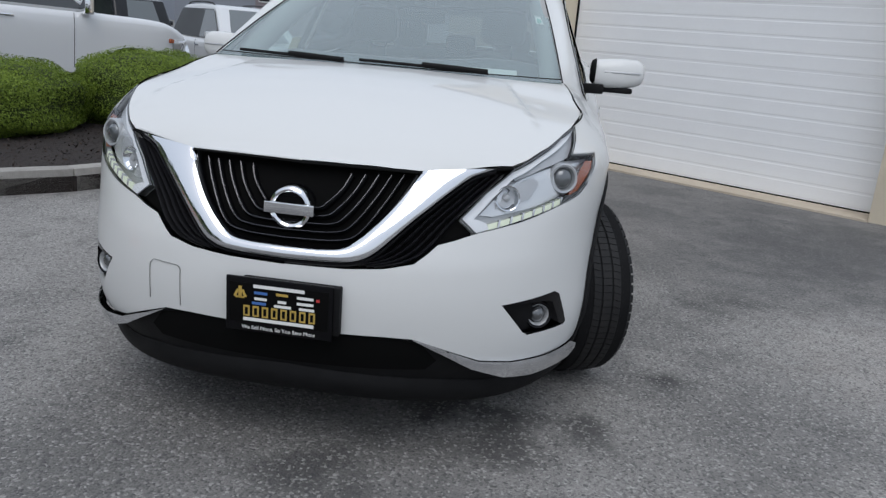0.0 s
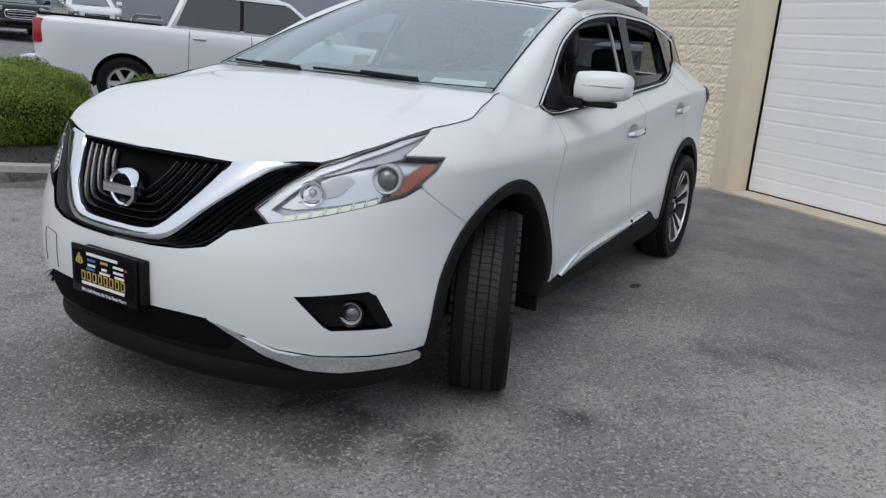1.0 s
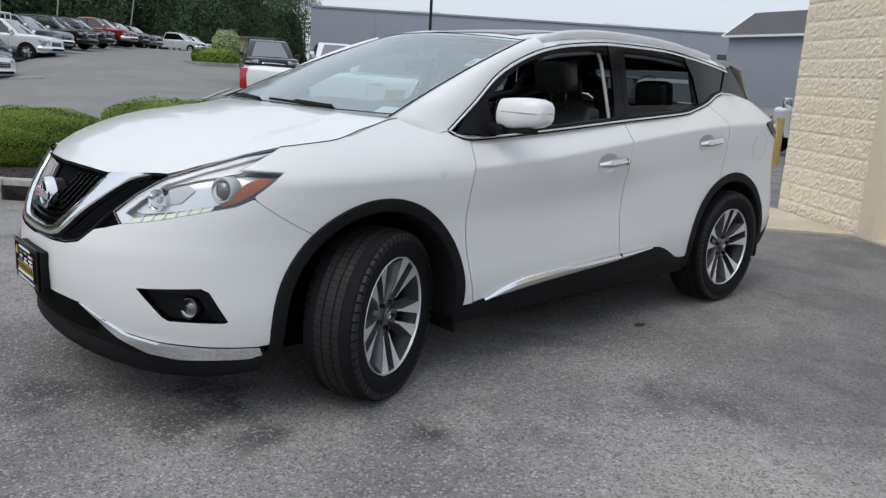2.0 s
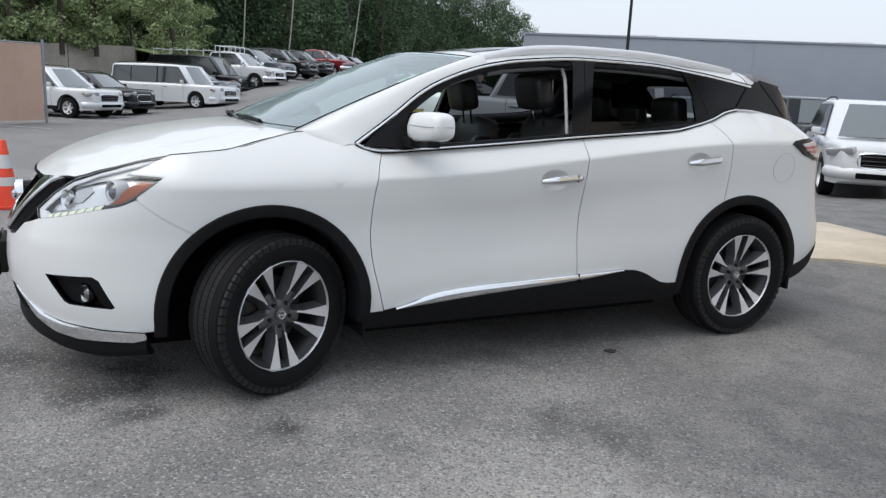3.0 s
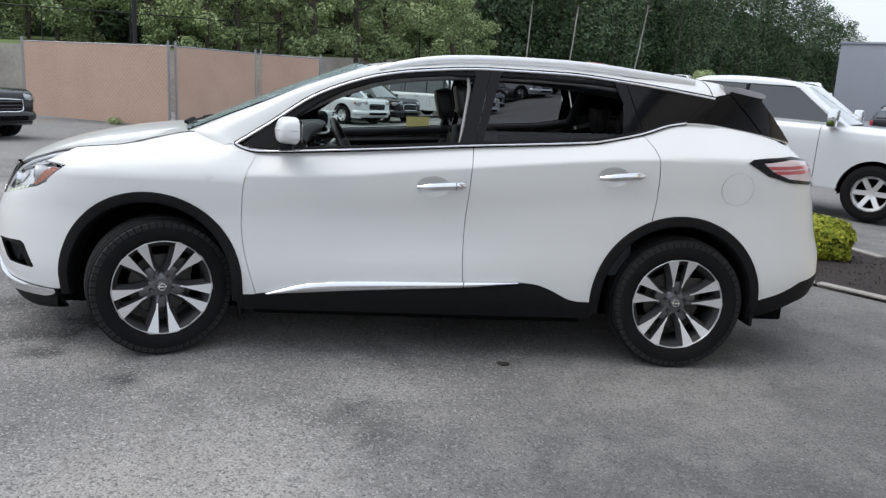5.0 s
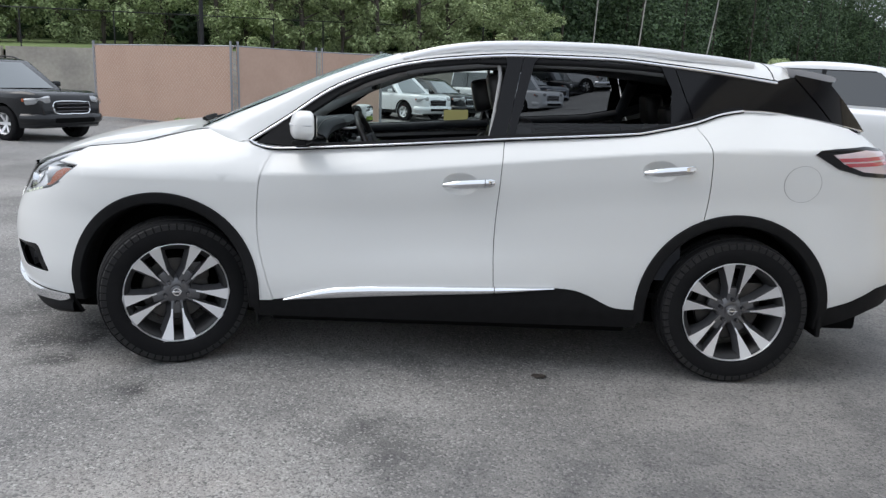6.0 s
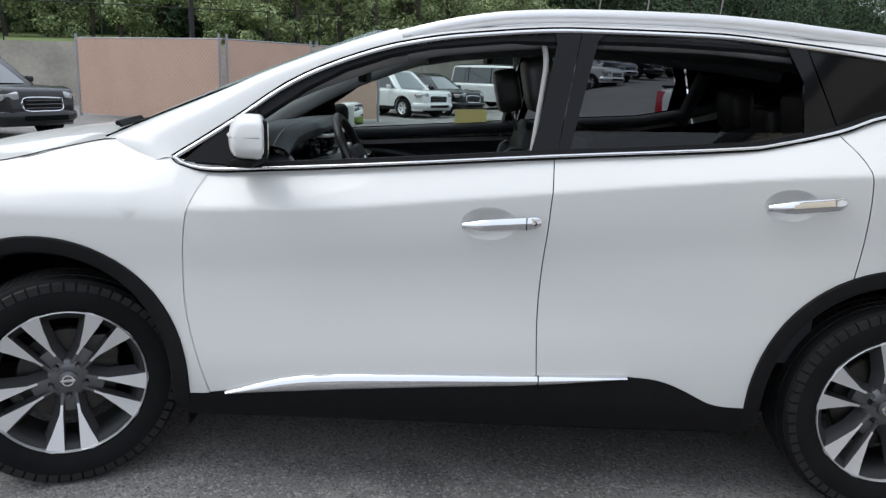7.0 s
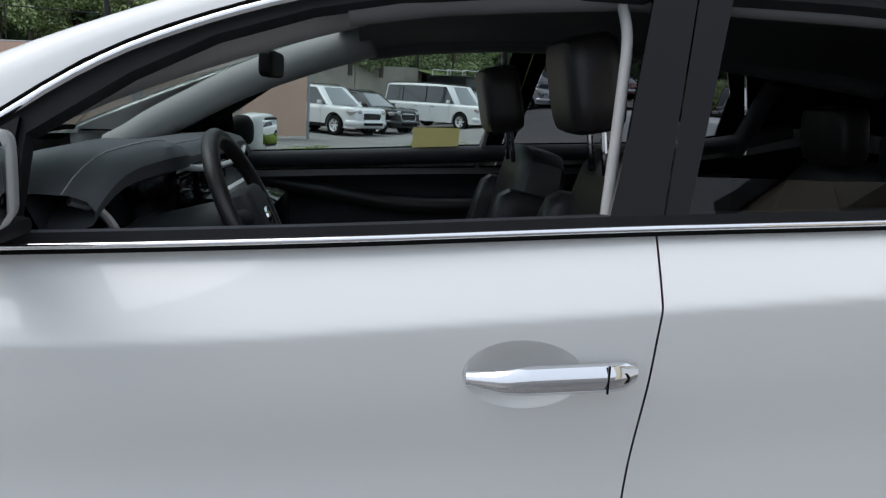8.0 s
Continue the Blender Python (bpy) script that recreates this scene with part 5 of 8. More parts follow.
# ---- fittings of the crossover ----
for sd in BOTH:
    for k, (cy, cz, ry, rz) in enumerate(GRIPS):
        door_ob = doors[sd][k]
        part("handle_cup", patch(bmesh.new(), oval(cy, cz, ry - 0.0003, rz - 0.0003), cup(cy, cz, ry, rz), 0.02, thick=0.0, sides=(sd,)), PAINT, door_ob)
        a, b = ((-0.045, 0.955), (0.205, 0.975)) if k == 0 else ((0.915, 1.045), (1.155, 1.070))
        bm = bmesh.new()
        rows = []
        for i in range(15):
            f = i / 14
            y, z = a[0] + (b[0] - a[0]) * f, a[1] + (b[1] - a[1]) * f
            h = (0.012 + 0.010 * min(1, f * 3)) * (1 if f < 0.97 else 0.7)
            o = 0.012 + 0.026 * min(1, 5 * f, 6 * (1 - f) + 0.35)
            x = S(y, z)[0]
            rows.append([bm.verts.new((sd * (x + dx), y, z + dz)) for dx, dz in ((o - 0.014, h), (o - 0.008, h * 0.90), (o - 0.002, 0.45 * h), (o, 0.0), (o - 0.003, -0.55 * h), (o - 0.008, -0.90 * h), (o - 0.014, -h))])
        for p, q in zip(rows, rows[1:]):
            for i in range(6):
                bm.faces.new((p[i], p[i + 1], q[i + 1], q[i]))
            bm.faces.new((p[6], p[0], q[0], q[6]))
        bm.faces.new(rows[0]), bm.faces.new(rows[-1][::-1])
        bmesh.ops.recalc_face_normals(bm, faces=bm.faces[:])
        grip = part("handle", bm, CHROME, door_ob, "chrome door handle")
        if k == 0:
            bm = bmesh.new()
            y, z = 0.182, 0.974
            rod(bm, (sd * (S(y, z)[0] + 0.02), y, z), (sd * (S(y, z)[0] + 0.0325), y, z), 0.008, None, 14)
            part("keyhole", bm, GLOSSBLACK, door_ob)
            bm = bmesh.new()
            box(bm, (0.003, 0.003, 0.042), (sd * (S(0.158, 0.972)[0] + 0.0365), 0.157, 0.972))
            part("handle_joint", bm, GLOSSBLACK, door_ob)
    # mirror
    mir = new("door_mirror")
    mir.parent = car
    mir.matrix_basis = pose(0, 0, 0) if sd > 0 else pose(0.05, 0.03, -0.03)
    tagged(mir, "white door mirror with a black foot and an indicator strip")
    bm = bmesh.new()
    n = 36
    secs = []
    for x, y0, y1, z0, z1 in ((0.889, -0.745, -0.700, 1.172, 1.262), (0.905, -0.770, -0.686, 1.154, 1.278), (0.964, -0.780, -0.668, 1.149, 1.285), (1.034, -0.764, -0.654, 1.151, 1.289), (1.094, -0.744, -0.640, 1.161, 1.286), (1.122, -0.728, -0.634, 1.175, 1.274), (1.133, -0.712, -0.636, 1.192, 1.258)):
        cy, cz, ry, rz = (y0 + y1) / 2, (z0 + z1) / 2, (y1 - y0) / 2, (z1 - z0) / 2
        ring = []
        for i in range(n):
            a = 2 * math.pi * i / n
            c, s_ = math.cos(a), math.sin(a)
            dy, dz = math.copysign(abs(c) ** (0.28 if c > 0 else 0.80), c), math.copysign(abs(s_) ** ((0.42 if s_ > 0 else 0.34) if c > 0 else 0.62), s_)
            ring.append(bm.verts.new((sd * x, cy + ry * dy - 0.012 * min(0, dy) * max(0, dz), cz + rz * dz)))
        secs.append(ring)
    for p, q in zip(secs, secs[1:]):
        for i in range(n):
            bm.faces.new((p[i], p[(i + 1) % n], q[(i + 1) % n], q[i]))
    bm.faces.new(secs[0]), bm.faces.new(secs[-1])
    bmesh.ops.recalc_face_normals(bm, faces=bm.faces[:])
    part("mirror_cap", bm, PAINT, mir)
    bm = bmesh.new()
    inner = [[bm.verts.new((sd * x, -0.728 + ry * math.copysign(abs(math.cos(a)) ** 0.7, math.cos(a)), 1.223 + rz * math.copysign(abs(math.sin(a)) ** 0.75, math.sin(a)))) for a in [2 * math.pi * i / 20 for i in range(20)]] for x, ry, rz in ((0.878, 0.012, 0.028), (0.882, 0.030, 0.046), (0.892, 0.040, 0.056), (0.904, 0.044, 0.060))]
    for p, q in zip(inner, inner[1:]):
        for i in range(20):
            bm.faces.new((p[i], p[(i + 1) % 20], q[(i + 1) % 20], q[i]))
    bm.faces.new(inner[0])
    bmesh.ops.recalc_face_normals(bm, faces=bm.faces[:])
    part("mirror_inner_cover", bm, PLASTIC, mir)
    bm = bmesh.new()
    box(bm, (0.195, 0.022, 0.112), (sd * 1.014, -0.668, 1.219), 0.012, Euler((0, 0, radians(19 * sd))))
    part("mirror_frame", bm, PLASTIC, mir)
    bm = bmesh.new()
    box(bm, (0.170, 0.004, 0.090), (sd * (1.014 - 0.0041), -0.6572, 1.219), 0.0015, Euler((0, 0, radians(19 * sd))))
    part("mirror_glass", bm, MIRROR, mir)
    bm = bmesh.new()
    box(bm, (0.205, 0.070, 0.026), (sd * 0.984, -0.712, 1.142), 0.012)
    box(bm, (0.13, 0.06, 0.045), (sd * 0.885, -0.745, 1.142), 0.012)
    part("mirror_foot", bm, PLASTIC, mir)
    bm = bmesh.new()
    tube(bm, [(sd * 0.944, -0.775, 1.225), (sd * 0.994, -0.771, 1.225), (sd * 1.054, -0.757, 1.225), (sd * 1.104, -0.738, 1.225), (sd * 1.127, -0.715, 1.225), (sd * 1.1305, -0.645, 1.226)], 0.0052, 8)
    part("indicator_strip", bm, GREYBOWL, mir)
    sail = [(-0.965, 1.118), (-0.742, 1.110), (-0.730, 1.290), (-0.82, 1.232), (-0.90, 1.178)]
    part("sail_panel", patch(bmesh.new(), sail, cabin, 0.1, off=0.003, thick=0.02, sides=(sd,)), PLASTIC, doors[sd][0])
    # fuel flap joint, bumper joint, bonnet joint
    if sd > 0:
        ringp = [on_skin(*p) for p in oval(1.677, 1.016, 0.090, 0.088, 48)]
        part("fuel_flap_joint", strip(bmesh.new(), ringp + ringp[:1], S, 0.0014, 0.0012, (sd,)), TRIMGREY, car)
    part("mud_flap", box(bmesh.new(), (0.20, 0.012, 0.26), (sd * 0.82, -0.965, 0.34), 0.004), PLASTIC, car)
    part("mud_flap", box(bmesh.new(), (0.21, 0.022, 0.24), (sd * 0.838, 1.852, 0.37), 0.009), PLASTIC, car)

# cowl, wipers
bm = bmesh.new()
rows = []
for k in range(25):
    u = k / 12 - 1
    a = Vector(hood(u * 0.74, -1.385 + 0.10 * u * u))
    b = Vector(screen(u, 0.03))
    rows.append([bm.verts.new(p) for p in (a + Vector((0, 0, -0.03)), a.lerp(b, 0.5) + Vector((0, 0, -0.022)), b + Vector((0, 0, 0.003)))])
for p, q in zip(rows, rows[1:]):
    for i in range(2):
        bm.faces.new((p[i], q[i], q[i + 1], p[i + 1]))
bmesh.ops.recalc_face_normals(bm, faces=bm.faces[:])
part("cowl", bm, PLASTIC, car)
for u0, u1, v1 in ((0.60, -0.12, 0.028), (-0.20, -0.86, 0.024)):
    bm = bmesh.new()
    pts = [Vector(screen(u0 + (u1 - u0) * k / 10, 0.015 + v1 * math.sin(math.pi * 0.5 * k / 10) * 0.8)) + Vector((0, -0.008, 0.011)) for k in range(11)]
    tube(bm, pts, 0.007, 6)
    tube(bm, [p + Vector((0, -0.012, 0.008)) for p in pts[:6]], 0.010, 6)
    part("wiper", bm, PLASTIC, car)
for sd in BOTH:
    bm = bmesh.new()
    tube(bm, [Vector(screen(sd * 1.0, v)) + Vector((sd * 0.004, -0.002, 0.004)) for v in [k / 16 for k in range(17)]], 0.003, 6)
    part("screen_seal", bm, SHADOWBLACK, car)
part("header_seal", tube(bmesh.new(), [Vector(screen(u / 8 - 1, 1.0)) + Vector((0, 0.004, 0.001)) for u in range(17)], 0.003, 6), SHADOWBLACK, car)
part("screen_band", patch(bmesh.new(), [(-0.98, 0.965), (0.98, 0.965), (0.98, 0.995), (-0.98, 0.995)], screen, 0.2, off=-0.006, thick=0.0), GLOSSBLACK, car)
PAPER = material("white_paper", (0.78, 0.80, 0.78), 0.8, spots=(0.72, 0.74, 0.72), scale=30)
TEAL = material("sticker_green", (0.25, 0.50, 0.40), 0.6)
YELLOWED = material("yellowed_sticker", (0.40, 0.35, 0.15), 0.8, spots=(0.34, 0.30, 0.13), scale=20)
# thin paper: daylight from outside comes through it
nt = YELLOWED.node_tree
through_paper, both_ways = nt.nodes.new("ShaderNodeBsdfTranslucent"), nt.nodes.new("ShaderNodeMixShader")
through_paper.inputs[0].default_value = (0.38, 0.33, 0.14, 1)
both_ways.inputs[0].default_value = 0.6
nt.links.new(nt.nodes["Principled BSDF"].outputs[0], both_ways.inputs[1])
nt.links.new(through_paper.outputs[0], both_ways.inputs[2])
nt.links.new(both_ways.outputs[0], nt.nodes["Material Output"].inputs[0])
part("screen_sticker", patch(bmesh.new(), [(0.905, 0.60), (0.985, 0.60), (0.985, 0.70), (0.905, 0.70)], screen, 0.2, off=-0.008, thick=0.001), PAPER, car, "small inspection sticker inside the screen")
part("sticker_print", patch(bmesh.new(), [(0.915, 0.61), (0.945, 0.61), (0.945, 0.66), (0.915, 0.66)], screen, 0.2, off=-0.0065, thick=0.001), TEAL, car)
part("window_sticker", patch(bmesh.new(), [(-0.08, 1.165), (0.09, 1.170), (0.09, 1.258), (-0.08, 1.253)], cabin, 0.2, off=-0.024, thick=0.001, sides=(-1,)), YELLOWED, doors[-1][0], "yellowed paper sticker inside the far window")

# badge
bm = bmesh.new()
q = 40
ring = []
for k in range(q):
    a = 2 * math.pi * k / q
    ring.append([bm.verts.new(((0.056 + r) * math.cos(a), -2.428 + d, 0.812 + (0.056 + r) * math.sin(a))) for r, d in ((-0.010, 0.006), (-0.007, -0.004), (0.0, -0.008), (0.007, -0.004), (0.010, 0.006), (0.010, 0.03), (-0.010, 0.03))])
for k in range(q):
    p, o = ring[k], ring[(k + 1) % q]
    for i in range(7):
        bm.faces.new((p[i], p[(i + 1) % 7], o[(i + 1) % 7], o[i]))
bmesh.ops.recalc_face_normals(bm, faces=bm.faces[:])
badge = part("badge", bm, CHROME, car, "chrome ring badge crossed by a plain bar")
part("badge_bar", box(bmesh.new(), (0.152, 0.016, 0.034), (0, -2.438, 0.812), 0.003), CHROME, badge)
part("badge_base", rod(bmesh.new(), (0, -2.36, 0.812), (0, -2.420, 0.812), 0.060, 0.056, 32), GLOSSBLACK, badge)
part("badge_mount", box(bmesh.new(), (0.08, 0.05, 0.07), (0, -2.40, 0.812), 0.006), SHADOWBLACK, car)

# number plate holder with a dealer plate
GOLD = material("gold_print", (0.50, 0.34, 0.07), 0.5)
WHITEPRINT = material("white_print", (0.80, 0.80, 0.78), 0.5)
BLUEPRINT = material("blue_print", (0.06, 0.16, 0.45), 0.5)
REDPRINT = material("red_print", (0.5, 0.04, 0.04), 0.5)
plate = new("dealer_plate")
plate.parent = car
tagged(plate, "black dealer plate in a black frame, with gold and white print")
plate.matrix_basis = pose(0.003, -2.512, 0.528, 0, 0, 0)
part("plate_bracket", box(bmesh.new(), (0.300, 0.030, 0.150), (0.030, 0.022, 0.004), 0.006), PLASTIC, plate)
part("plate_frame", box(bmesh.new(), (0.326, 0.010, 0.168), (0, 0, 0), 0.004), GLOSSBLACK, plate)
part("plate_face", box(bmesh.new(), (0.300, 0.003, 0.122), (0, -0.0055, 0.006), 0.001), SHADOWBLACK, plate)


def bar(name, w, h, x, z, mat, turn=0.0):
    o = part(name, box(bmesh.new(), (w, 0.0016, h), (0, 0, 0)), mat, plate)
    o.matrix_basis = pose(x, -0.0078, z, 0, turn, 0)
    return o


for k in range(8):
    bar("gold_bar", 0.019, 0.033, -0.098 + 0.0285 * k, -0.018, GOLD)
    bar("bar_core", 0.009, 0.022, -0.098 + 0.0285 * k, -0.018, SHADOWBLACK).location.y = -0.0088
bar("white_bar", 0.155, 0.010, 0.0, 0.060, WHITEPRINT)
bar("white_bar", 0.215, 0.010, 0.0, -0.044, WHITEPRINT)
for x, z, w, m in ((-0.055, 0.040, 0.040, BLUEPRINT), (0.010, 0.042, 0.036, GOLD), (0.080, 0.040, 0.050, WHITEPRINT), (-0.055, 0.022, 0.038, WHITEPRINT), (0.010, 0.020, 0.026, WHITEPRINT), (0.080, 0.022, 0.050, WHITEPRINT), (-0.06, 0.008, 0.042, BLUEPRINT), (0.012, 0.006, 0.052, WHITEPRINT), (0.085, 0.006, 0.046, WHITEPRINT), (0.118, 0.038, 0.010, REDPRINT)):
    bar("logo_shape", w, 0.008, x, z, m)
for dx, dz, w, h, tn in ((0, 0.014, 0.010, 0.036, 0), (-0.012, 0.010, 0.007, 0.024, 25), (0.012, 0.010, 0.007, 0.024, -25), (0, -0.002, 0.026, 0.005, 0)):
    bar("crest_leaf", w, h, -0.118 + dx, 0.024 + dz, GOLD, tn)
font = bpy.data.curves.new("slogan", 'FONT')
font.body, font.size, font.align_x, font.align_y, font.extrude = "We Sell More, So You Save More", 0.0165, 'CENTER', 'CENTER', 0.0006
slogan = new("slogan", font)
slogan.parent = plate
slogan.matrix_basis = pose(0, -0.0060, -0.0705, 90, 0, 0)
font.materials.append(WHITEPRINT)

# ---- cabin ----
def seat_part(name, bm, mat, parent):
    bmesh.ops.recalc_face_normals(bm, faces=bm.faces[:])
    return part(name, bm, mat, parent)


def pad(bm, size, at, turn=0.0, puff=0.25):
    """An upholstered block: rounded, slightly swollen."""
    m = Matrix.Translation(at) @ Matrix.Rotation(radians(turn), 4, 'X')
    vs = bmesh.ops.create_cube(bm, size=1)["verts"]
    es = list({e for v in vs for e in v.link_edges})
    r = bmesh.ops.subdivide_edges(bm, edges=es, cuts=5, use_grid_fill=True)
    vs = [v for v in bm.verts if not v.tag]
    for v in vs:
        v.tag = True
        c = v.co * 2
        s3 = (abs(c.x) ** 6 + abs(c.y) ** 6 + abs(c.z) ** 6) ** (1 / 6)
        c = c / s3 * (1 if s3 > 0 else 1)
        v.co = m @ Vector((c.x * size[0] / 2, c.y * size[1] / 2, c.z * size[2] / 2))
    return bm


def front_seat(x, dz, dy=0.0):
    st = new("front_seat")
    st.parent = car
    st.matrix_basis = pose(0, dy, 0)
    tagged(st, "black leather front seat with a tall headrest")
    part("cushion", pad(bmesh.new(), (0.50, 0.52, 0.18), (x, 0.02, 0.66), 8), LEATHER, st)
    part("backrest", pad(bmesh.new(), (0.46, 0.15, 0.66), (x, 0.30, 0.92 + dz), -12), LEATHER, st)
    for s in (-1, 1):
        part("bolster", pad(bmesh.new(), (0.10, 0.20, 0.50), (x + s * 0.21, 0.265, 0.88 + dz), -12), LEATHER, st)
        part("headrest_post", rod(bmesh.new(), (x + s * 0.055, 0.285, 1.20 + dz), (x + s * 0.055, 0.265, 1.33 + dz), 0.007, None, 8), CHROME, st)
    part("headrest", pad(bmesh.new(), (0.265, 0.115, 0.20), (x, 0.235, 1.385 + dz), 12), LEATHER, st)


front_seat(0.38, 0.015)
front_seat(-0.38, -0.025, -0.07)
bench = new("rear_bench")
bench.parent = car
tagged(bench, "black leather rear bench with headrests")
part("cushion", pad(bmesh.new(), (1.30, 0.50, 0.16), (0, 0.95, 0.66), 6), LEATHER, bench)
part("backrest", pad(bmesh.new(), (1.30, 0.16, 0.58), (0, 1.25, 0.95), -16), LEATHER, bench)
for x in (-0.38, 0.38):
    part("headrest", pad(bmesh.new(), (0.25, 0.11, 0.18), (x, 1.25, 1.31), 8), LEATHER, bench)
part("headrest", pad(bmesh.new(), (0.22, 0.10, 0.13), (0, 1.27, 1.27), 8), LEATHER, bench)
# dashboard: padded upper shell, dark lower half
def dash_row(x):
    hump = 0.034 * math.exp(-((x - 0.44) / 0.24) ** 2)
    back = 0.06 * math.exp(-((x - 0.40) / 0.22) ** 2)
    end = -0.045 * max(0, (abs(x) - 0.58) / 0.16) ** 2
    return [(x, y, z + end) for y, z in ((-1.10, 1.10), (-0.98, 1.165), (-0.84, 1.192 + hump * 0.6), (-0.74, 1.203 + hump), (-0.69 + back, 1.202 + hump), (-0.662 + back, 1.194 + hump), (-0.648 + back, 1.178 + hump * 0.9), (-0.652 + back, 1.158 + hump * 0.7), (-0.69 + back * 0.6, 1.142 + hump * 0.4), (-0.74, 1.135))]


def sheet(rows):
    bm = bmesh.new()
    g = [[bm.verts.new(p) for p in row] for row in rows]
    for p, q in zip(g, g[1:]):
        for i in range(len(p) - 1):
            bm.faces.new((p[i], p[i + 1], q[i + 1], q[i]))
    bmesh.ops.recalc_face_normals(bm, faces=bm.faces[:])
    return bm


DASH_X = [-0.74 + 1.48 * k / 40 for k in range(41)]
part("dashboard", sheet([dash_row(x) for x in DASH_X]), DASH, car, "dark grey stitched dashboard")
part("dashboard_stitching", tube(bmesh.new(), [Vector(dash_row(x)[4]) + Vector((0, -0.012, 0.0015)) for x in DASH_X], 0.0014, 5), TRIMGREY, car)
part("lower_dashboard", sheet([[(x, y, z) for y, z in ((-0.76, 1.16), (-0.73, 1.10), (-0.69, 1.06), (-0.64, 1.03), (-0.61, 0.97), (-0.64, 0.80))] for x in DASH_X]), DARKLINING, car)
part("instrument_panel", box(bmesh.new(), (0.36, 0.012, 0.11), (0.40, -0.685, 1.115), 0.004, Euler((radians(-14), 0, 0))), GLOSSBLACK, car)
part("dashboard_trim", tube(bmesh.new(), bez((0.70, -0.70, 1.150), (0.66, -0.66, 1.125), (0.64, -0.63, 1.06), (0.63, -0.615, 0.98), n=4), 0.008, 8), ALLOY, car, "satin silver dashboard strip")
part("dashboard_trim", tube(bmesh.new(), bez((0.20, -0.66, 1.165), (0.12, -0.62, 1.155), (-0.1, -0.60, 1.148), (-0.35, -0.61, 1.150), (-0.68, -0.66, 1.155), n=4), 0.008, 8), ALLOY, car, "satin silver dashboard strip")
part("centre_console", box(bmesh.new(), (0.26, 0.30, 0.42), (0, -0.58, 0.88), 0.04), GLOSSBLACK, car)
part("console_trim", box(bmesh.new(), (0.30, 0.02, 0.05), (0.0, -0.555, 1.085), 0.008), ALLOY, car)
part("console_tunnel", box(bmesh.new(), (0.24, 0.95, 0.28), (0, 0.0, 0.62), 0.03), DASH, car)
for x in (-0.30, -0.10, 0.10):
    part("air_vent", box(bmesh.new(), (0.13, 0.02, 0.07), (x, -0.665, 1.105), 0.012), GLOSSBLACK, car)
    part("vent_surround", box(bmesh.new(), (0.15, 0.012, 0.09), (x, -0.672, 1.105), 0.015), DARKCHROME, car)
part("dash_paper", box(bmesh.new(), (0.26, 0.13, 0.002), (0.42, -0.98, 1.172), 0, Euler((radians(24), 0, radians(8)))), PAPER, car, "white sheet of paper on the dashboard")
bm = bmesh.new()
q = 40
ringv = [[bm.verts.new(((0.178 + 0.019 * math.cos(b)) * math.cos(a), 0.017 * math.sin(b), (0.178 + 0.019 * math.cos(b)) * math.sin(a))) for b in [2 * math.pi * j / 12 for j in range(12)]] for a in [2 * math.pi * k / q for k in range(q)]]
for k in range(q):
    for j in range(12):
        bm.faces.new((ringv[k][j], ringv[k][(j + 1) % 12], ringv[(k + 1) % q][(j + 1) % 12], ringv[(k + 1) % q][j]))
bmesh.ops.recalc_face_normals(bm, faces=bm.faces[:])
steer = new("steering_wheel")
steer.parent = car
steer.matrix_basis = pose(0.38, -0.452, 1.088, 26, 0, 0)
part("wheel_rim", bm, LEATHER, steer)
part("hub_pad", pad(bmesh.new(), (0.17, 0.065, 0.15), (0, 0, -0.015)), DARKLINING, steer)
for a, b in (((-0.17, 0, 0.02), (-0.06, 0, 0)), ((0.17, 0, 0.02), (0.06, 0, 0)), ((0, 0, -0.17), (0, 0, -0.05))):
    part("spoke", rod(bmesh.new(), a, b, 0.014, 0.024, 10), DARKLINING, steer)
part("hub_badge", lathe(bmesh.new(), [(0.0, 0.004), (0.020, 0.003), (0.022, -0.002)], 20, 'Z'), CHROME, steer).matrix_basis = pose(0, 0.034, -0.015, -90, 0, 0)
part("steering_column", rod(bmesh.new(), (0.38, -0.50, 1.075), (0.38, -0.72, 1.0), 0.045, 0.06, 14), DASH, car)
part("rear_view_mirror", pad(bmesh.new(), (0.25, 0.035, 0.065), (0.0, -0.47, 1.412)), PLASTIC, car)
# linings
part("headliner", patch(bmesh.new(), [(-0.93, -0.28), (0.93, -0.28), (0.93, 1.70), (-0.93, 1.70)], roof, 0.12, off=-0.045, thick=0.0), HEADLINER, car)
part("cabin_floor", box(bmesh.new(), (1.62, 3.0, 0.03), (0, 0.45, 0.40), 0.005), SHADOWBLACK, car)
part("cargo_cover", box(bmesh.new(), (1.30, 0.75, 0.02), (0, 1.66, 1.10), 0.005), SHADOWBLACK, car)
part("firewall", box(bmesh.new(), (1.6, 0.03, 0.75), (0, -1.12, 0.72), 0.005), SHADOWBLACK, car)
door_card = [(-0.88, 0.45), (1.15, 0.5), (1.15, 1.23), (0.25, 1.175), (-0.7, 1.115), (-0.92, 1.105)]
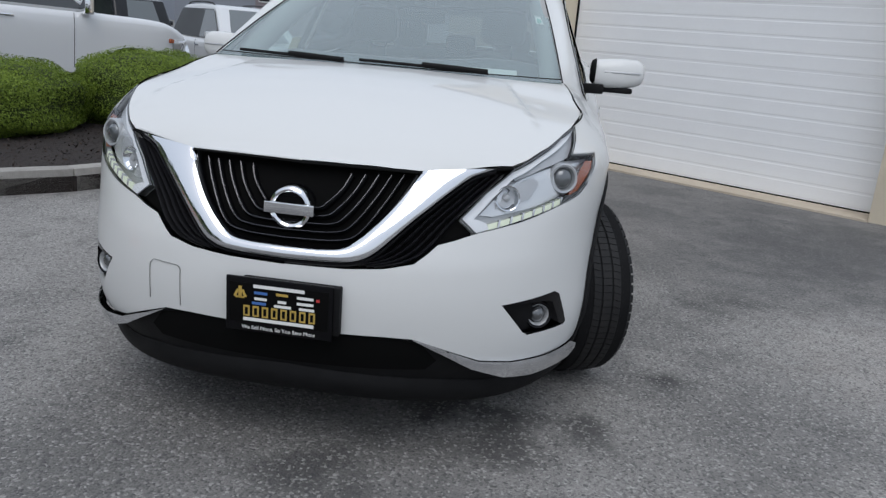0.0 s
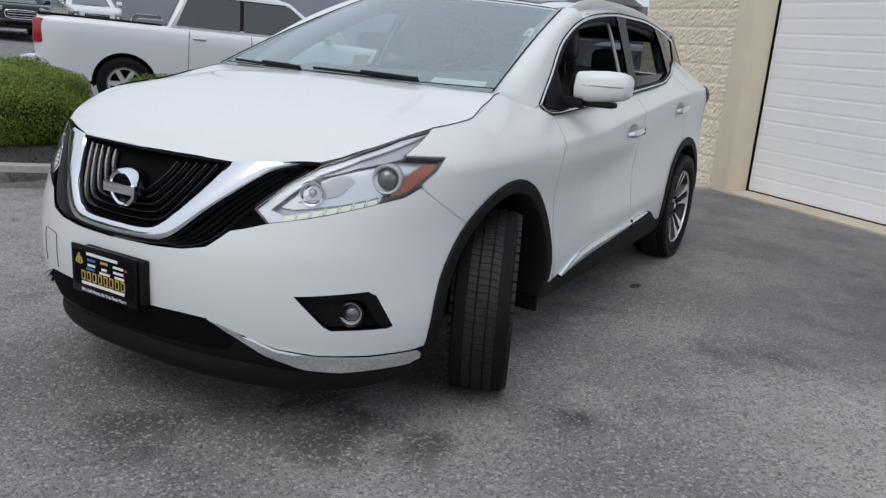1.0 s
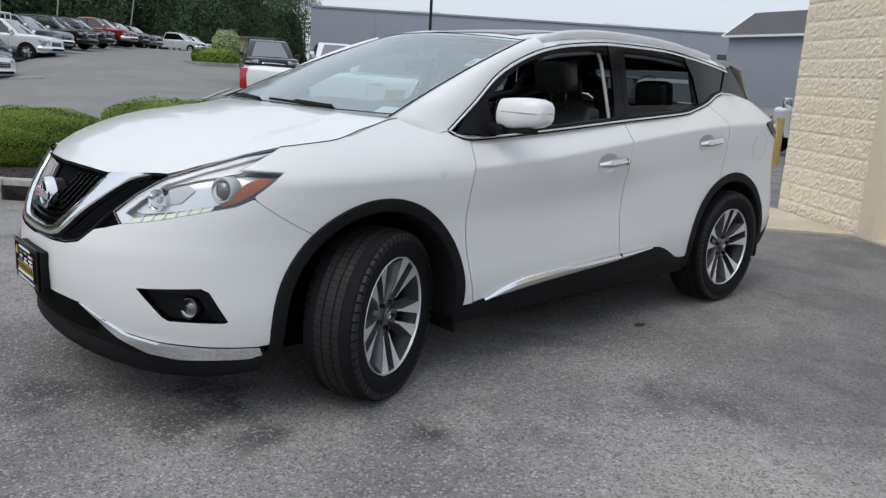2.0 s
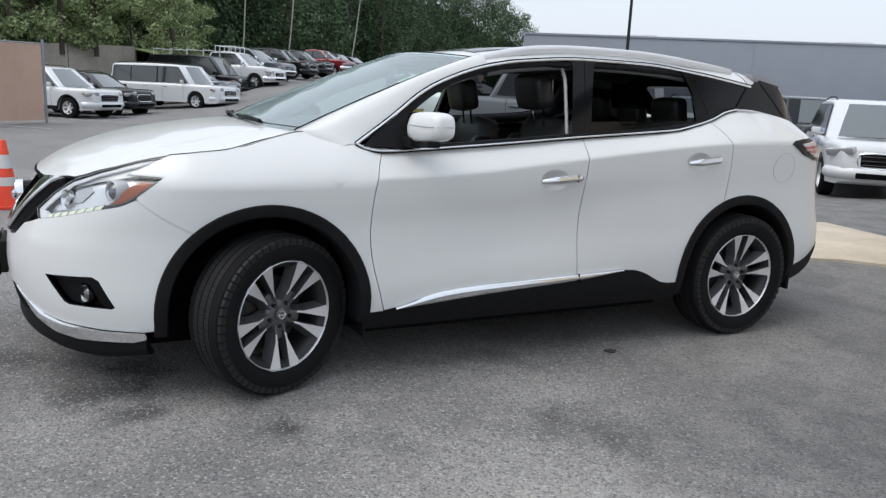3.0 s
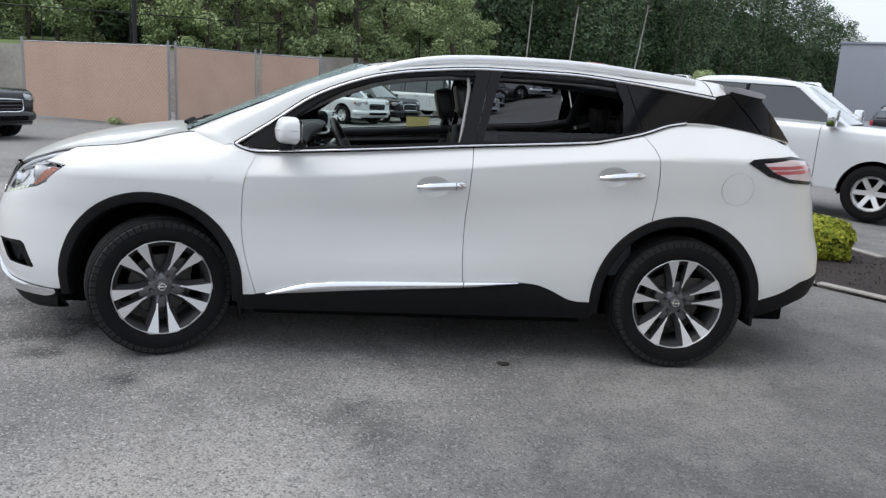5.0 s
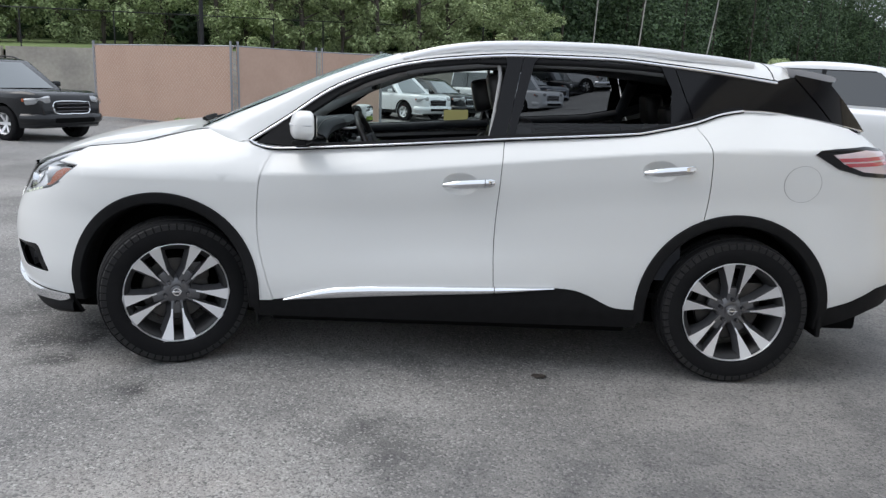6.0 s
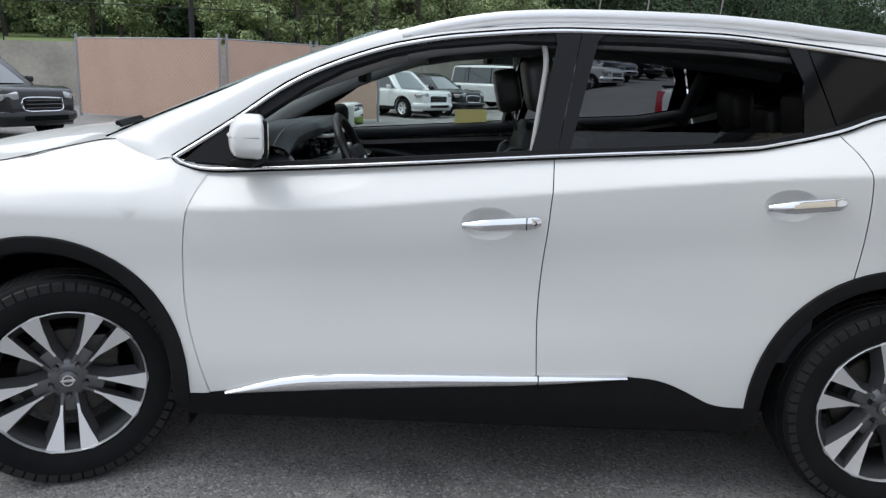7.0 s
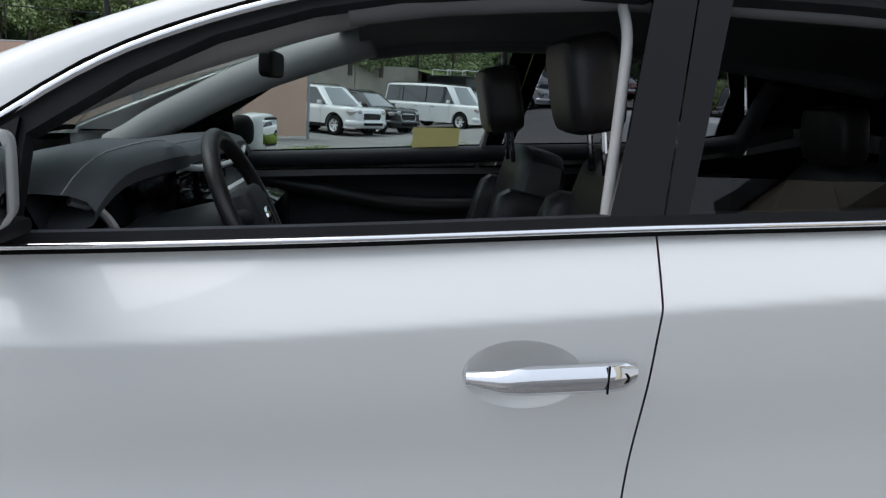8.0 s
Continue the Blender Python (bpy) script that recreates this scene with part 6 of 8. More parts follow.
for sd in BOTH:
    part("door_card", patch(bmesh.new(), door_card, S, 0.12, off=-0.085, thick=0.03, sides=(sd,)), DARKLINING, car, "dark door lining")
    part("window_ledge", tube(bmesh.new(), [(sd * (cabin(y, z)[0] - 0.050), y, z - 0.012) for y, z in LOWL[10:46]], 0.030, 12), DARKLINING, car)
    part("armrest", tube(bmesh.new(), [(sd * x, y, z) for x, y, z in bez((0.845, -0.70, 1.035), (0.822, -0.40, 1.000), (0.80, -0.10, 0.965), (0.80, 0.20, 0.975), n=6)], 0.040, 12, 0.8), LEATHER, car)
    part("inner_handle", box(bmesh.new(), (0.012, 0.10, 0.014), (sd * 0.828, -0.50, 1.02), 0.004), CHROME, car)
    bm = bmesh.new()
    tube(bm, [Vector(a_pillar(k / 12, 0.55)) * 1.0 + Vector((-0.085, 0.05, -0.045)) for k in range(13)], 0.055, 20)
    if sd < 0:
        bmesh.ops.transform(bm, matrix=Matrix.Diagonal((-1, 1, 1, 1)), verts=bm.verts[:])
    bmesh.ops.recalc_face_normals(bm, faces=bm.faces[:])
    part("pillar_trim", bm, TRIMGREY, car, "light grey pillar lining")
    pts = [Vector(cabin(y, z)) + Vector((-0.05, 0, 0)) for y, z in bez((0.165, 1.10), (0.18, 1.2), (0.210, 1.39), (0.220, 1.475), (0.212, 1.535), n=4)]
    bm = tube(bmesh.new(), [(sd * p.x, p.y, p.z) for p in pts], 0.0095, 12)
    part("pillar_trim", bm, TRIMGREY, car, "light grey pillar lining")
    bm = tube(bmesh.new(), [(sd * (p[0] - 0.05), p[1], p[2] - 0.02) for p in [cabin(y, top_line(y)) for y in [-0.25 + 0.15 * k for k in range(13)]]], 0.035, 14)
    part("roof_lining_rail", bm, HEADLINER, car)
    for yy in (1.12,):
        bm = tube(bmesh.new(), [(sd * (cabin(yy + d, z)[0] - 0.055), yy + d, z) for d, z in ((0.0, 1.21), (0.02, 1.28), (0.05, 1.4), (0.07, 1.47))], 0.035, 14)
        part("pillar_lining", bm, DARKLINING, car)


# ---- greenery ----
def leaf_material(name, dark, light):
    m = bpy.data.materials.new(name)
    m.use_nodes = True
    t = m.node_tree
    b = t.nodes["Principled BSDF"]
    g, mx = t.nodes.new("ShaderNodeNewGeometry"), t.nodes.new("ShaderNodeMix")
    mx.data_type = 'RGBA'
    mx.inputs[6].default_value, mx.inputs[7].default_value = (*dark, 1), (*light, 1)
    t.links.new(g.outputs["Random Per Island"], mx.inputs[0])
    t.links.new(mx.outputs[2], b.inputs["Base Color"])
    b.inputs["Roughness"].default_value = 0.65
    b.inputs["Specular IOR Level"].default_value = 0.25
    return m


BUSHLEAF = leaf_material("clipped_bush_leaf", (0.085, 0.135, 0.015), (0.20, 0.275, 0.035))
LIMELEAF = leaf_material("yellow_green_leaf", (0.12, 0.16, 0.015), (0.38, 0.40, 0.04))
WOODLEAF = leaf_material("wood_leaf", (0.022, 0.042, 0.022), (0.105, 0.165, 0.075))
PALELEAF = leaf_material("pale_tree_leaf", (0.14, 0.19, 0.080), (0.42, 0.50, 0.25))
BARK = material("grey_bark", (0.10, 0.085, 0.07), 0.9, spots=(0.05, 0.04, 0.035), scale=3, bump=0.5)
BIRCH = material("pale_birch_bark", (0.50, 0.48, 0.44), 0.8, spots=(0.12, 0.11, 0.10), scale=4)
BUSHSHADE = material("bush_inner_shade", (0.030, 0.046, 0.010), 0.95, spots=(0.05, 0.07, 0.015), scale=9)
WOODSHADE = material("wood_depth_shade", (0.018, 0.032, 0.016), 1.0, spots=(0.06, 0.09, 0.04), scale=1.2, amount=0.8, bump=1.0, bump_scale=3, spec=0.1)
GRASS = material("mown_grass", (0.09, 0.14, 0.035), 0.9, spots=(0.14, 0.17, 0.06), scale=0.7, amount=0.8, bump=0.4, bump_scale=30)


def leaves(name, centres, normals, size, mat, parent, seed, tall=1.6):
    """Many small leaf blades, joined."""
    rng = np.random.default_rng(seed)
    n = len(centres)
    nr = normals + rng.normal(0, 0.45, (n, 3))
    nr /= np.linalg.norm(nr, axis=1)[:, None]
    a = np.cross(nr, rng.normal(0, 1, (n, 3)))
    a /= np.linalg.norm(a, axis=1)[:, None]
    b = np.cross(nr, a)
    s = size * (0.6 + 0.8 * rng.random((n, 1)))
    v = np.stack([centres - a * s * 0.5, centres - b * s * tall * 0.5, centres + a * s * 0.5, centres + b * s * tall * 0.5], axis=1).reshape(-1, 3)
    me = bpy.data.meshes.new(name)
    me.vertices.add(4 * n)
    me.vertices.foreach_set("co", v.astype(np.float32).ravel())
    me.loops.add(4 * n)
    me.loops.foreach_set("vertex_index", np.arange(4 * n, dtype=np.int32))
    me.polygons.add(n)
    me.polygons.foreach_set("loop_start", np.arange(0, 4 * n, 4, dtype=np.int32))
    me.update(calc_edges=True)
    me.materials.append(mat)
    ob = new(name, me)
    ob.parent = parent
    return ob


def bush(x, y, z, rx, ry, h, seed, mat, label, n=60000, size=0.0115, rz=0):
    ob = thing("bush", label, "bush", x, y, z, rz, group="bushes in the mulch bed")
    rng = np.random.default_rng(seed)
    ph = rng.random(6) * 6.28

    def skin(az, el):
        d = np.stack([np.cos(az) * np.cos(el), np.sin(az) * np.cos(el), np.sin(el)], axis=-1)
        k = 1 + 0.05 * np.sin(3 * az + ph[0]) * np.cos(el) + 0.04 * np.sin(5 * az + 4 * el + ph[1]) + 0.03 * np.sin(9 * el + 2 * az + ph[2])
        e = np.sign(d) * np.abs(d) ** np.array([0.85, 0.85, 0.75])
        return e * k[..., None] * np.array([rx, ry, h * 0.60]) + np.array([0, 0, h * 0.42]), d
    # closed dark green shell under the leaves, painted as the bush's shaded inside
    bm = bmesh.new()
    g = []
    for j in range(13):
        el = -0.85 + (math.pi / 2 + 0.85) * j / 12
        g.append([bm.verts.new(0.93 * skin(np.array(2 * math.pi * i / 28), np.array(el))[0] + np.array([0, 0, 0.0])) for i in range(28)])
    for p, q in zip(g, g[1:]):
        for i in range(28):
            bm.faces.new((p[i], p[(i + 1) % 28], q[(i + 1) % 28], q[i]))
    part("shade_core", bm, BUSHSHADE, ob)
    az = rng.random(n) * 2 * math.pi
    el = np.arcsin(rng.random(n) * 1.75 - 0.75)
    p, d = skin(az, el)
    p *= (0.93 + 0.09 * rng.random(n))[:, None]
    tagged(leaves("foliage", p, d, size, mat, ob, seed), kind="stuff")
    bm = bmesh.new()
    rod(bm, (0, 0, -0.1), (0, 0, h * 0.3), 0.05, 0.03)
    part("stem", bm, BARK, ob)
    return ob


GREENBUSH = "rounded clipped green bush in dark mulch"
for k, (x, y, rx, ry, h) in enumerate(((-3.75, 3.75, 0.85, 0.80, 0.78), (-4.75, 2.25, 0.92, 0.88, 0.68), (-5.75, 0.55, 0.88, 0.85, 0.78), (-6.8, -0.8, 0.8, 0.8, 0.60))):
    bush(x, y, 0.10, rx, ry, h, 20 + k, BUSHLEAF, GREENBUSH)
bush(-2.35, 4.05, 0.01, 0.34, 0.34, 0.40, 31, LIMELEAF, "small yellow-green bush beside the concrete pad", 6000, 0.026)
rng = np.random.default_rng(3)
px = rng.random(9000) * 7.6 - 8.2
py = px + 3.2 + rng.random(9000) * 3.9
main = np.array([inside(bed, a, b) for a, b in zip(px, py)])
keep = main | np.array([inside(bed_end, a, b) for a, b in zip(px, py)])
chips = leaves("mulch_chips", np.stack([px, py, np.where(main, 0.112, 0.024) + 0.015 * rng.random(9000)], axis=1)[keep], np.tile([0, 0, 1.0], (int(keep.sum()), 1)), 0.013, leaf_material("mulch_chip", (0.010, 0.007, 0.006), (0.055, 0.038, 0.030)), None, 4, 2.6)
tagged(chips, "loose dark brown mulch chips in the bed", "mulch", kind="stuff")


def tree(x, y, z, h, spread, seed, mat, label, n=1500, lean=0.0, bark=None, leaf=0.30, low=0.3, girth=1.0):
    ob = thing("tree", label, "tree", x, y, z, 0, group="trees behind the fence")
    rng = random.Random(seed)
    bm = bmesh.new()
    top = Vector((lean * h, 0.3 * lean * h, h * 0.92))
    tube(bm, [top * f + Vector((0.15 * math.sin(5 * f + seed), 0.15 * math.cos(4 * f), 0)) * f for f in (0, 0.25, 0.5, 0.75, 1)], (0.10 + h * 0.006) * girth, 7)
    tips = []
    for k in range(16):
        f = low + (0.97 - low) * k / 15
        a = rng.random() * 6.28
        r = spread * (0.45 + 0.75 * math.sin(math.pi * min(1, (f - low) / (1 - low) * 0.85 + 0.15))) * (0.6 + 0.5 * rng.random())
        s0 = top * f
        s1 = s0 + Vector((r * math.cos(a), r * math.sin(a), r * 0.45))
        rod(bm, s0, s1, 0.05, 0.015, 5)
        tips += [s1, s0.lerp(s1, 0.6)]
    part("trunk", bm, bark or BARK, ob)
    g = np.random.default_rng(seed)
    per = n // len(tips)
    cs, ns = [], []
    for tip in tips:
        d = g.normal(0, 1, (per, 3))
        d /= np.linalg.norm(d, axis=1)[:, None]
        rad = spread * 0.36 * (0.7 + 0.6 * rng.random())
        cs.append(np.array(tip) + d * rad * np.array([1, 1, 0.75]) * (0.55 + 0.5 * g.random((per, 1))))
        ns.append(d * 0.6 + np.array([0, 0, 0.7]))
    tagged(leaves("crown", np.concatenate(cs), np.concatenate(ns), leaf, mat, ob, seed), kind="stuff")
    return ob


# ---- embankment, retaining wall, woods ----
WALLTOP = [(-24.5, -34.0, 1.9), (-26.8, -18.0, 2.05), (-33.0, -9.0, 2.3), (-43.4, 1.3, 2.8)]
bm = bmesh.new()
back = [(-70, -90, 4.0), (-75, -40, 5.0), (-80, -10, 5.5), (-85, 25, 5.0)]
A = [bm.verts.new(p) for p in ((-24.5, -90, 1.9), *WALLTOP, (-55, 10, 1.7), (-70, 24, 1.7), (-112, 58, 1.7))]
B = [bm.verts.new(p) for p in ((-150, -120, 7.0), *((x - 80, y - 8, 6.5) for x, y, z in WALLTOP), (-160, 40, 6), (-180, 60, 6), (-190, 110, 6))]
for i in range(len(A) - 1):
    bm.faces.new((A[i], A[i + 1], B[i + 1], B[i]))
bmesh.ops.recalc_face_normals(bm, faces=bm.faces[:])
if bm.faces[:][0].normal.z < 0:
    bmesh.ops.reverse_faces(bm, faces=bm.faces[:])
tagged(part("embankment", bm, GRASS), "grassy bank behind the retaining wall", "bank", kind="structure")
RETAIN = material("weathered_tan_concrete", (0.46, 0.425, 0.36), 0.9, spots=(0.26, 0.24, 0.21), scale=0.8, amount=0.8, bump=0.3, bump_scale=20)
rw = thing("retaining_wall", "weathered grey concrete retaining wall under the grassy bank", "wall", kind="structure")
for (xa, ya, za), (xb, yb, zb) in zip(WALLTOP, WALLTOP[1:]):
    n = 3
    for k in range(n):
        bm = bmesh.new()
        pts = [(xa + (xb - xa) * f, ya + (yb - ya) * f, za + (zb - za) * f + 0.12) for f in (k / n, (k + 1) / n - 0.004)]
        d = Vector((yb - ya, xa - xb, 0)).normalized() * 0.3
        vs = [bm.verts.new((px + o.x, py + o.y, z)) for px, py, pz in pts for o in (d * 0.1, d) for z in (-1.5, pz)]
        for f in ((0, 1, 5, 4), (2, 6, 7, 3), (1, 3, 7, 5), (0, 2, 3, 1), (4, 5, 7, 6)):
            bm.faces.new([vs[i] for i in f])
        bmesh.ops.recalc_face_normals(bm, faces=bm.faces[:])
        part("wall_panel", bm, RETAIN, rw, smooth=False)
LINE = [(-46, -62), (-42, -38), (-45, -18), (-54, -2), (-66, 12), (-86, 28), (-112, 48), (-130, 68), (-140, 84), (-146, 96)]
bm = bmesh.new()
rng = random.Random(11)
gen = np.random.default_rng(11)
cs, ns = [], []
for (xa, ya), (xb, yb) in zip(LINE, LINE[1:]):
    seg = math.hypot(xb - xa, yb - ya)
    count = int(seg / 1.5)
    for k in range(count):
        f = (k + rng.random()) / count
        depth = rng.random() * 14
        nx, ny = (ya - yb) / seg, (xb - xa) / seg
        x, y = xa + (xb - xa) * f + nx * depth, ya + (yb - ya) * f + ny * depth
        h = (11.0 + 6.5 * rng.random() + 0.25 * depth) * (1 + 0.45 * ramp01(14, 40, y) * (1 - ramp01(72, 84, y)))
        zb = 2.5
        rod(bm, (x, y, zb - 0.5), (x + rng.uniform(-0.6, 0.6), y, zb + h * 0.8), 0.16, 0.05, 5)
        for c in range(15):
            q = 0.12 + 0.86 * (c / 14)
            r = (1.3 + 1.9 * math.sin(math.pi * min(1, q * 0.9 + 0.1))) * (0.7 + 0.5 * rng.random()) * (1 + 0.35 * ramp01(14, 40, y))
            a = rng.random() * 6.28
            ctr = np.array([x + r * 0.6 * math.cos(a), y + r * 0.6 * math.sin(a), zb + h * q])
            m = 230
            d = gen.normal(0, 1, (m, 3))
            d /= np.linalg.norm(d, axis=1)[:, None]
            cs.append(ctr + d * np.array([r, r, r * 0.7]) * (0.5 + 0.5 * gen.random((m, 1))) * 0.8)
            ns.append(d * 0.5 + np.array([0.3, 0, 0.7]))
# tall dark sheet behind the leaves, coloured as the shade inside the woods
shade_bm = bmesh.new()
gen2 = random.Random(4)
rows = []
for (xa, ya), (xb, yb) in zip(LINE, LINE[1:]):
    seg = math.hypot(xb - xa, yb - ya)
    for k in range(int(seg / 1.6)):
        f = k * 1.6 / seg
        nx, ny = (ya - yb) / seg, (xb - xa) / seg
        rows.append([shade_bm.verts.new((xa + (xb - xa) * f + nx * (5 + q + gen2.uniform(-1.2, 1.2)), ya + (yb - ya) * f + ny * (5 + q + gen2.uniform(-1.2, 1.2)), z * (1 + 0.62 * ramp01(14, 40, ya + (yb - ya) * f) * (1 - 0.7 * ramp01(74, 88, ya + (yb - ya) * f))) + gen2.uniform(-0.8, 0.8))) for q, z in ((0, 0.5), (0.5, 3.5), (1.2, 6.5), (2.5, 9.0), (4.5, 10.5), (9, 10.0))])
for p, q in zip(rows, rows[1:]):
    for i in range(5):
        shade_bm.faces.new((p[i], q[i], q[i + 1], p[i + 1]))
woods = thing("woods", "dense dark green deciduous woods behind the lot", "trees", kind="stuff")
part("trunks", bm, BARK, woods)
part("shade_sheet", shade_bm, WOODSHADE, woods)
leaves("foliage", np.concatenate(cs), np.concatenate(ns), 0.215, WOODLEAF, woods, 12)
# paler young trees and birches at the edge of the woods
rng = random.Random(8)
for k in range(22):
    f = k / 21
    x, y = -35.5 - 5.0 * math.sin(f * 2.4) - 16 * f * f, -30 + 36 * f + rng.uniform(-1, 1)
    tree(x, y, 2.2, 4.6 + 3.2 * rng.random(), 1.5 + 0.6 * rng.random(), 40 + k, PALELEAF, "young pale green tree at the wood's edge", 8200, leaf=0.095, low=0.10)
for k, (x, y, h) in enumerate(((-36.4, -9.6, 6.2), (-37.2, -8.2, 5.2), (-38.0, -6.2, 6.6), (-38.6, -4.4, 6.0), (-39.4, -2.2, 6.8), (-40.6, -0.6, 5.6), (-43.0, 3.4, 6.0))):
    tree(x, y, 2.2, h, 1.75, 140 + k, PALELEAF, "young pale green tree at the wood's edge", 9000, leaf=0.095, low=0.06)
for k, (bx, by, dist, lean) in enumerate(((-0.975, 0.222, 65, 0.17), (-0.955, 0.298, 70, 0.22), (-0.985, 0.17, 66, 0.12))):
    tree(4.9 + bx * dist, -0.5 + by * dist, 2.3, 12, 1.8, 70 + k, WOODLEAF, "slim leaning birch with a pale trunk", 1200, lean, BIRCH, low=0.55, girth=0.32)

# ---- boundary fence with tan privacy slats ----
TANSLAT = material("tan_privacy_fabric", (0.52, 0.36, 0.28), 0.85, spots=(0.44, 0.30, 0.225), scale=1.2, amount=0.7, bump=0.6, bump_scale=28)
# the wire's pale tan carries the highlights on the mesh
WIRE = material("wire_highlight_tan", (0.58, 0.44, 0.36), 0.6, spots=(0.50, 0.38, 0.31), scale=9)
GALV = material("galvanised_steel", (0.30, 0.31, 0.33), 0.4, 0.8, spots=(0.3, 0.3, 0.31), scale=12)
POSTS = [(-21.9, -12.2), (-18.8, -6.6), (-22.0, -4.65), (-23.9, -2.75)]
fence = thing("boundary_fence", "chain-link fence with tan privacy slats and steel posts", "fence")
gz = -0.22


def wire_pattern(parent, xa, ya, xb, yb, z0, z1):
    """Diamond mesh wire in front of the slats."""
    d = Vector((xb - xa, yb - ya, 0))
    L = d.length
    d.normalize()
    nrm = Vector((-d.y, d.x, 0)) * (1 if (-d.y) > 0 else -1)
    bm = bmesh.new()
    H, step = z1 - z0, 0.14
    k = -H
    while k < L:
        for s in (1, -1):
            a, b = (k, 0.0), (k + H, H)
            if a[0] < 0:
                a = (0.0, -a[0])
            if b[0] > L:
                b = (L, H - (b[0] - L))
            if b[0] - a[0] > 0.05:
                P = [Vector((xa, ya, 0)) + d * u + nrm * 0.03 + Vector((0, 0, z0 + (v if s > 0 else H - v))) for u, v in (a, b)]
                off = Vector((0, 0, 0.008))
                vs = [bm.verts.new(p) for p in (P[0] - off, P[1] - off, P[1] + off, P[0] + off)]
                bm.faces.new(vs)
        k += step
    return part("mesh_wire", bm, WIRE, parent, smooth=False)


for (xa, ya), (xb, yb) in zip(POSTS, POSTS[1:]):
    d = Vector((xb - xa, yb - ya, 0))
    n = max(1, round(d.length / 0.09))
    bm = bmesh.new()
    m = Matrix.Rotation(math.atan2(d.y, d.x), 4, 'Z')
    box(bm, (d.length - 0.16, 0.02, 2.36), (0, 0, 0))
    bmesh.ops.transform(bm, matrix=Matrix.Translation(((xa + xb) / 2, (ya + yb) / 2, gz + 1.25)) @ m, verts=bm.verts[:])
    part("slat_panel", bm, TANSLAT, fence, "tan privacy slats")
    if (xa, ya) == POSTS[0]:
        wire_pattern(fence, xa, ya, xb, yb, gz + 0.08, gz + 2.42)
    bm = bmesh.new()
    rod(bm, (xa, ya, gz + 2.42), (xb, yb, gz + 2.42), 0.022)
    part("top_rail", bm, GALV, fence)
for k, (x, y) in enumerate(POSTS):
    for dx in ((-0.13, 0.13) if k in (1, 2) else (0,)):
        bm = bmesh.new()
        rod(bm, (x + dx * 0.8, y - dx * 0.6, gz - 0.3), (x + dx * 0.8, y - dx * 0.6, gz + 2.56), 0.036 if k in (1, 2) else 0.045, None, 12)
        post = part("post", bm, GALV, fence)
    if k in (1, 2):
        for j in range(12):
            bm = bmesh.new()
            rod(bm, (x - 0.11, y + 0.08, gz + 0.3 + 0.17 * j), (x + 0.11, y - 0.08, gz + 0.42 + 0.17 * j), 0.008, None, 6)
            part("hinge_wire", bm, GALV, fence)
tufts = thing("weed_tuft", "green weeds at the foot of the fence", "weeds", -20.0, -8.6, gz, kind="stuff")
g_ = np.random.default_rng(2)
leaves("blades", g_.normal(0, 1, (500, 3)) * np.array([0.06, 0.10, 0.05]) + np.array([0.2, 0, 0.10]), np.tile([0.7, -0.2, 0.5], (500, 1)), 0.03, PALELEAF, tufts, 5, 3)

# ---- black chain-link fence on the bank, poles ----
BLACKSTEEL = material("black_steel", (0.012, 0.012, 0.013), 0.5, 0.3)
bank_fence = thing("bank_fence", "black chain-link fence along the bank", "fence")
pts = []
for (xa, ya, za), (xb, yb, zb) in zip(WALLTOP, WALLTOP[1:]):
    n = max(1, round(math.hypot(xb - xa, yb - ya) / 3.2))
    pts += [(xa + (xb - xa) * k / n - 1.2, ya + (yb - ya) * k / n, za + (zb - za) * k / n) for k in range(n)]
for (x, y, z), q in zip(pts, pts[1:] + pts[-1:]):
    part("post", rod(bmesh.new(), (x, y, z - 0.3), (x, y, z + 1.75), 0.03, None, 6), BLACKSTEEL, bank_fence)
    part("rail", rod(bmesh.new(), (x, y, z + 1.72), (q[0], q[1] + 0.01, q[2] + 1.72), 0.022, None, 6), BLACKSTEEL, bank_fence)


def lamp_pole(x, y, z, h, r=0.09):
    ob = thing("light_pole", "tall dark steel lot light pole", "light pole", x, y, z)
    part("shaft", rod(bmesh.new(), (0, 0, -0.3), (0, 0, h), r, r * 0.7, 12), BLACKSTEEL, ob)
    part("lamp_head", box(bmesh.new(), (0.9, 0.35, 0.12), (0.4, 0, h), 0.03), BLACKSTEEL, ob)
    part("base", rod(bmesh.new(), (0, 0, -0.3), (0, 0, 0.5), 0.28, None, 16), CONCRETE, ob)
    return ob


lamp_pole(4.6 - 0.795 * 42, -1.4 + 0.606 * 42, 0.4, 10)
lamp_pole(4.9 - 0.957 * 36, -0.5 - 0.292 * 36, 1.3, 9, 0.10)
lamp_pole(4.55 - 0.998 * 52, -1.64 + 0.062 * 52, 2.5, 7, 0.05)

# ---- traffic cones ----
ORANGE = material("orange_cone_plastic", (0.80, 0.07, 0.025), 0.5, spots=(0.62, 0.05, 0.02), scale=8)
COLLAR = material("reflective_collar", (0.62, 0.62, 0.62), 0.35, spots=(0.5, 0.5, 0.5), scale=20)


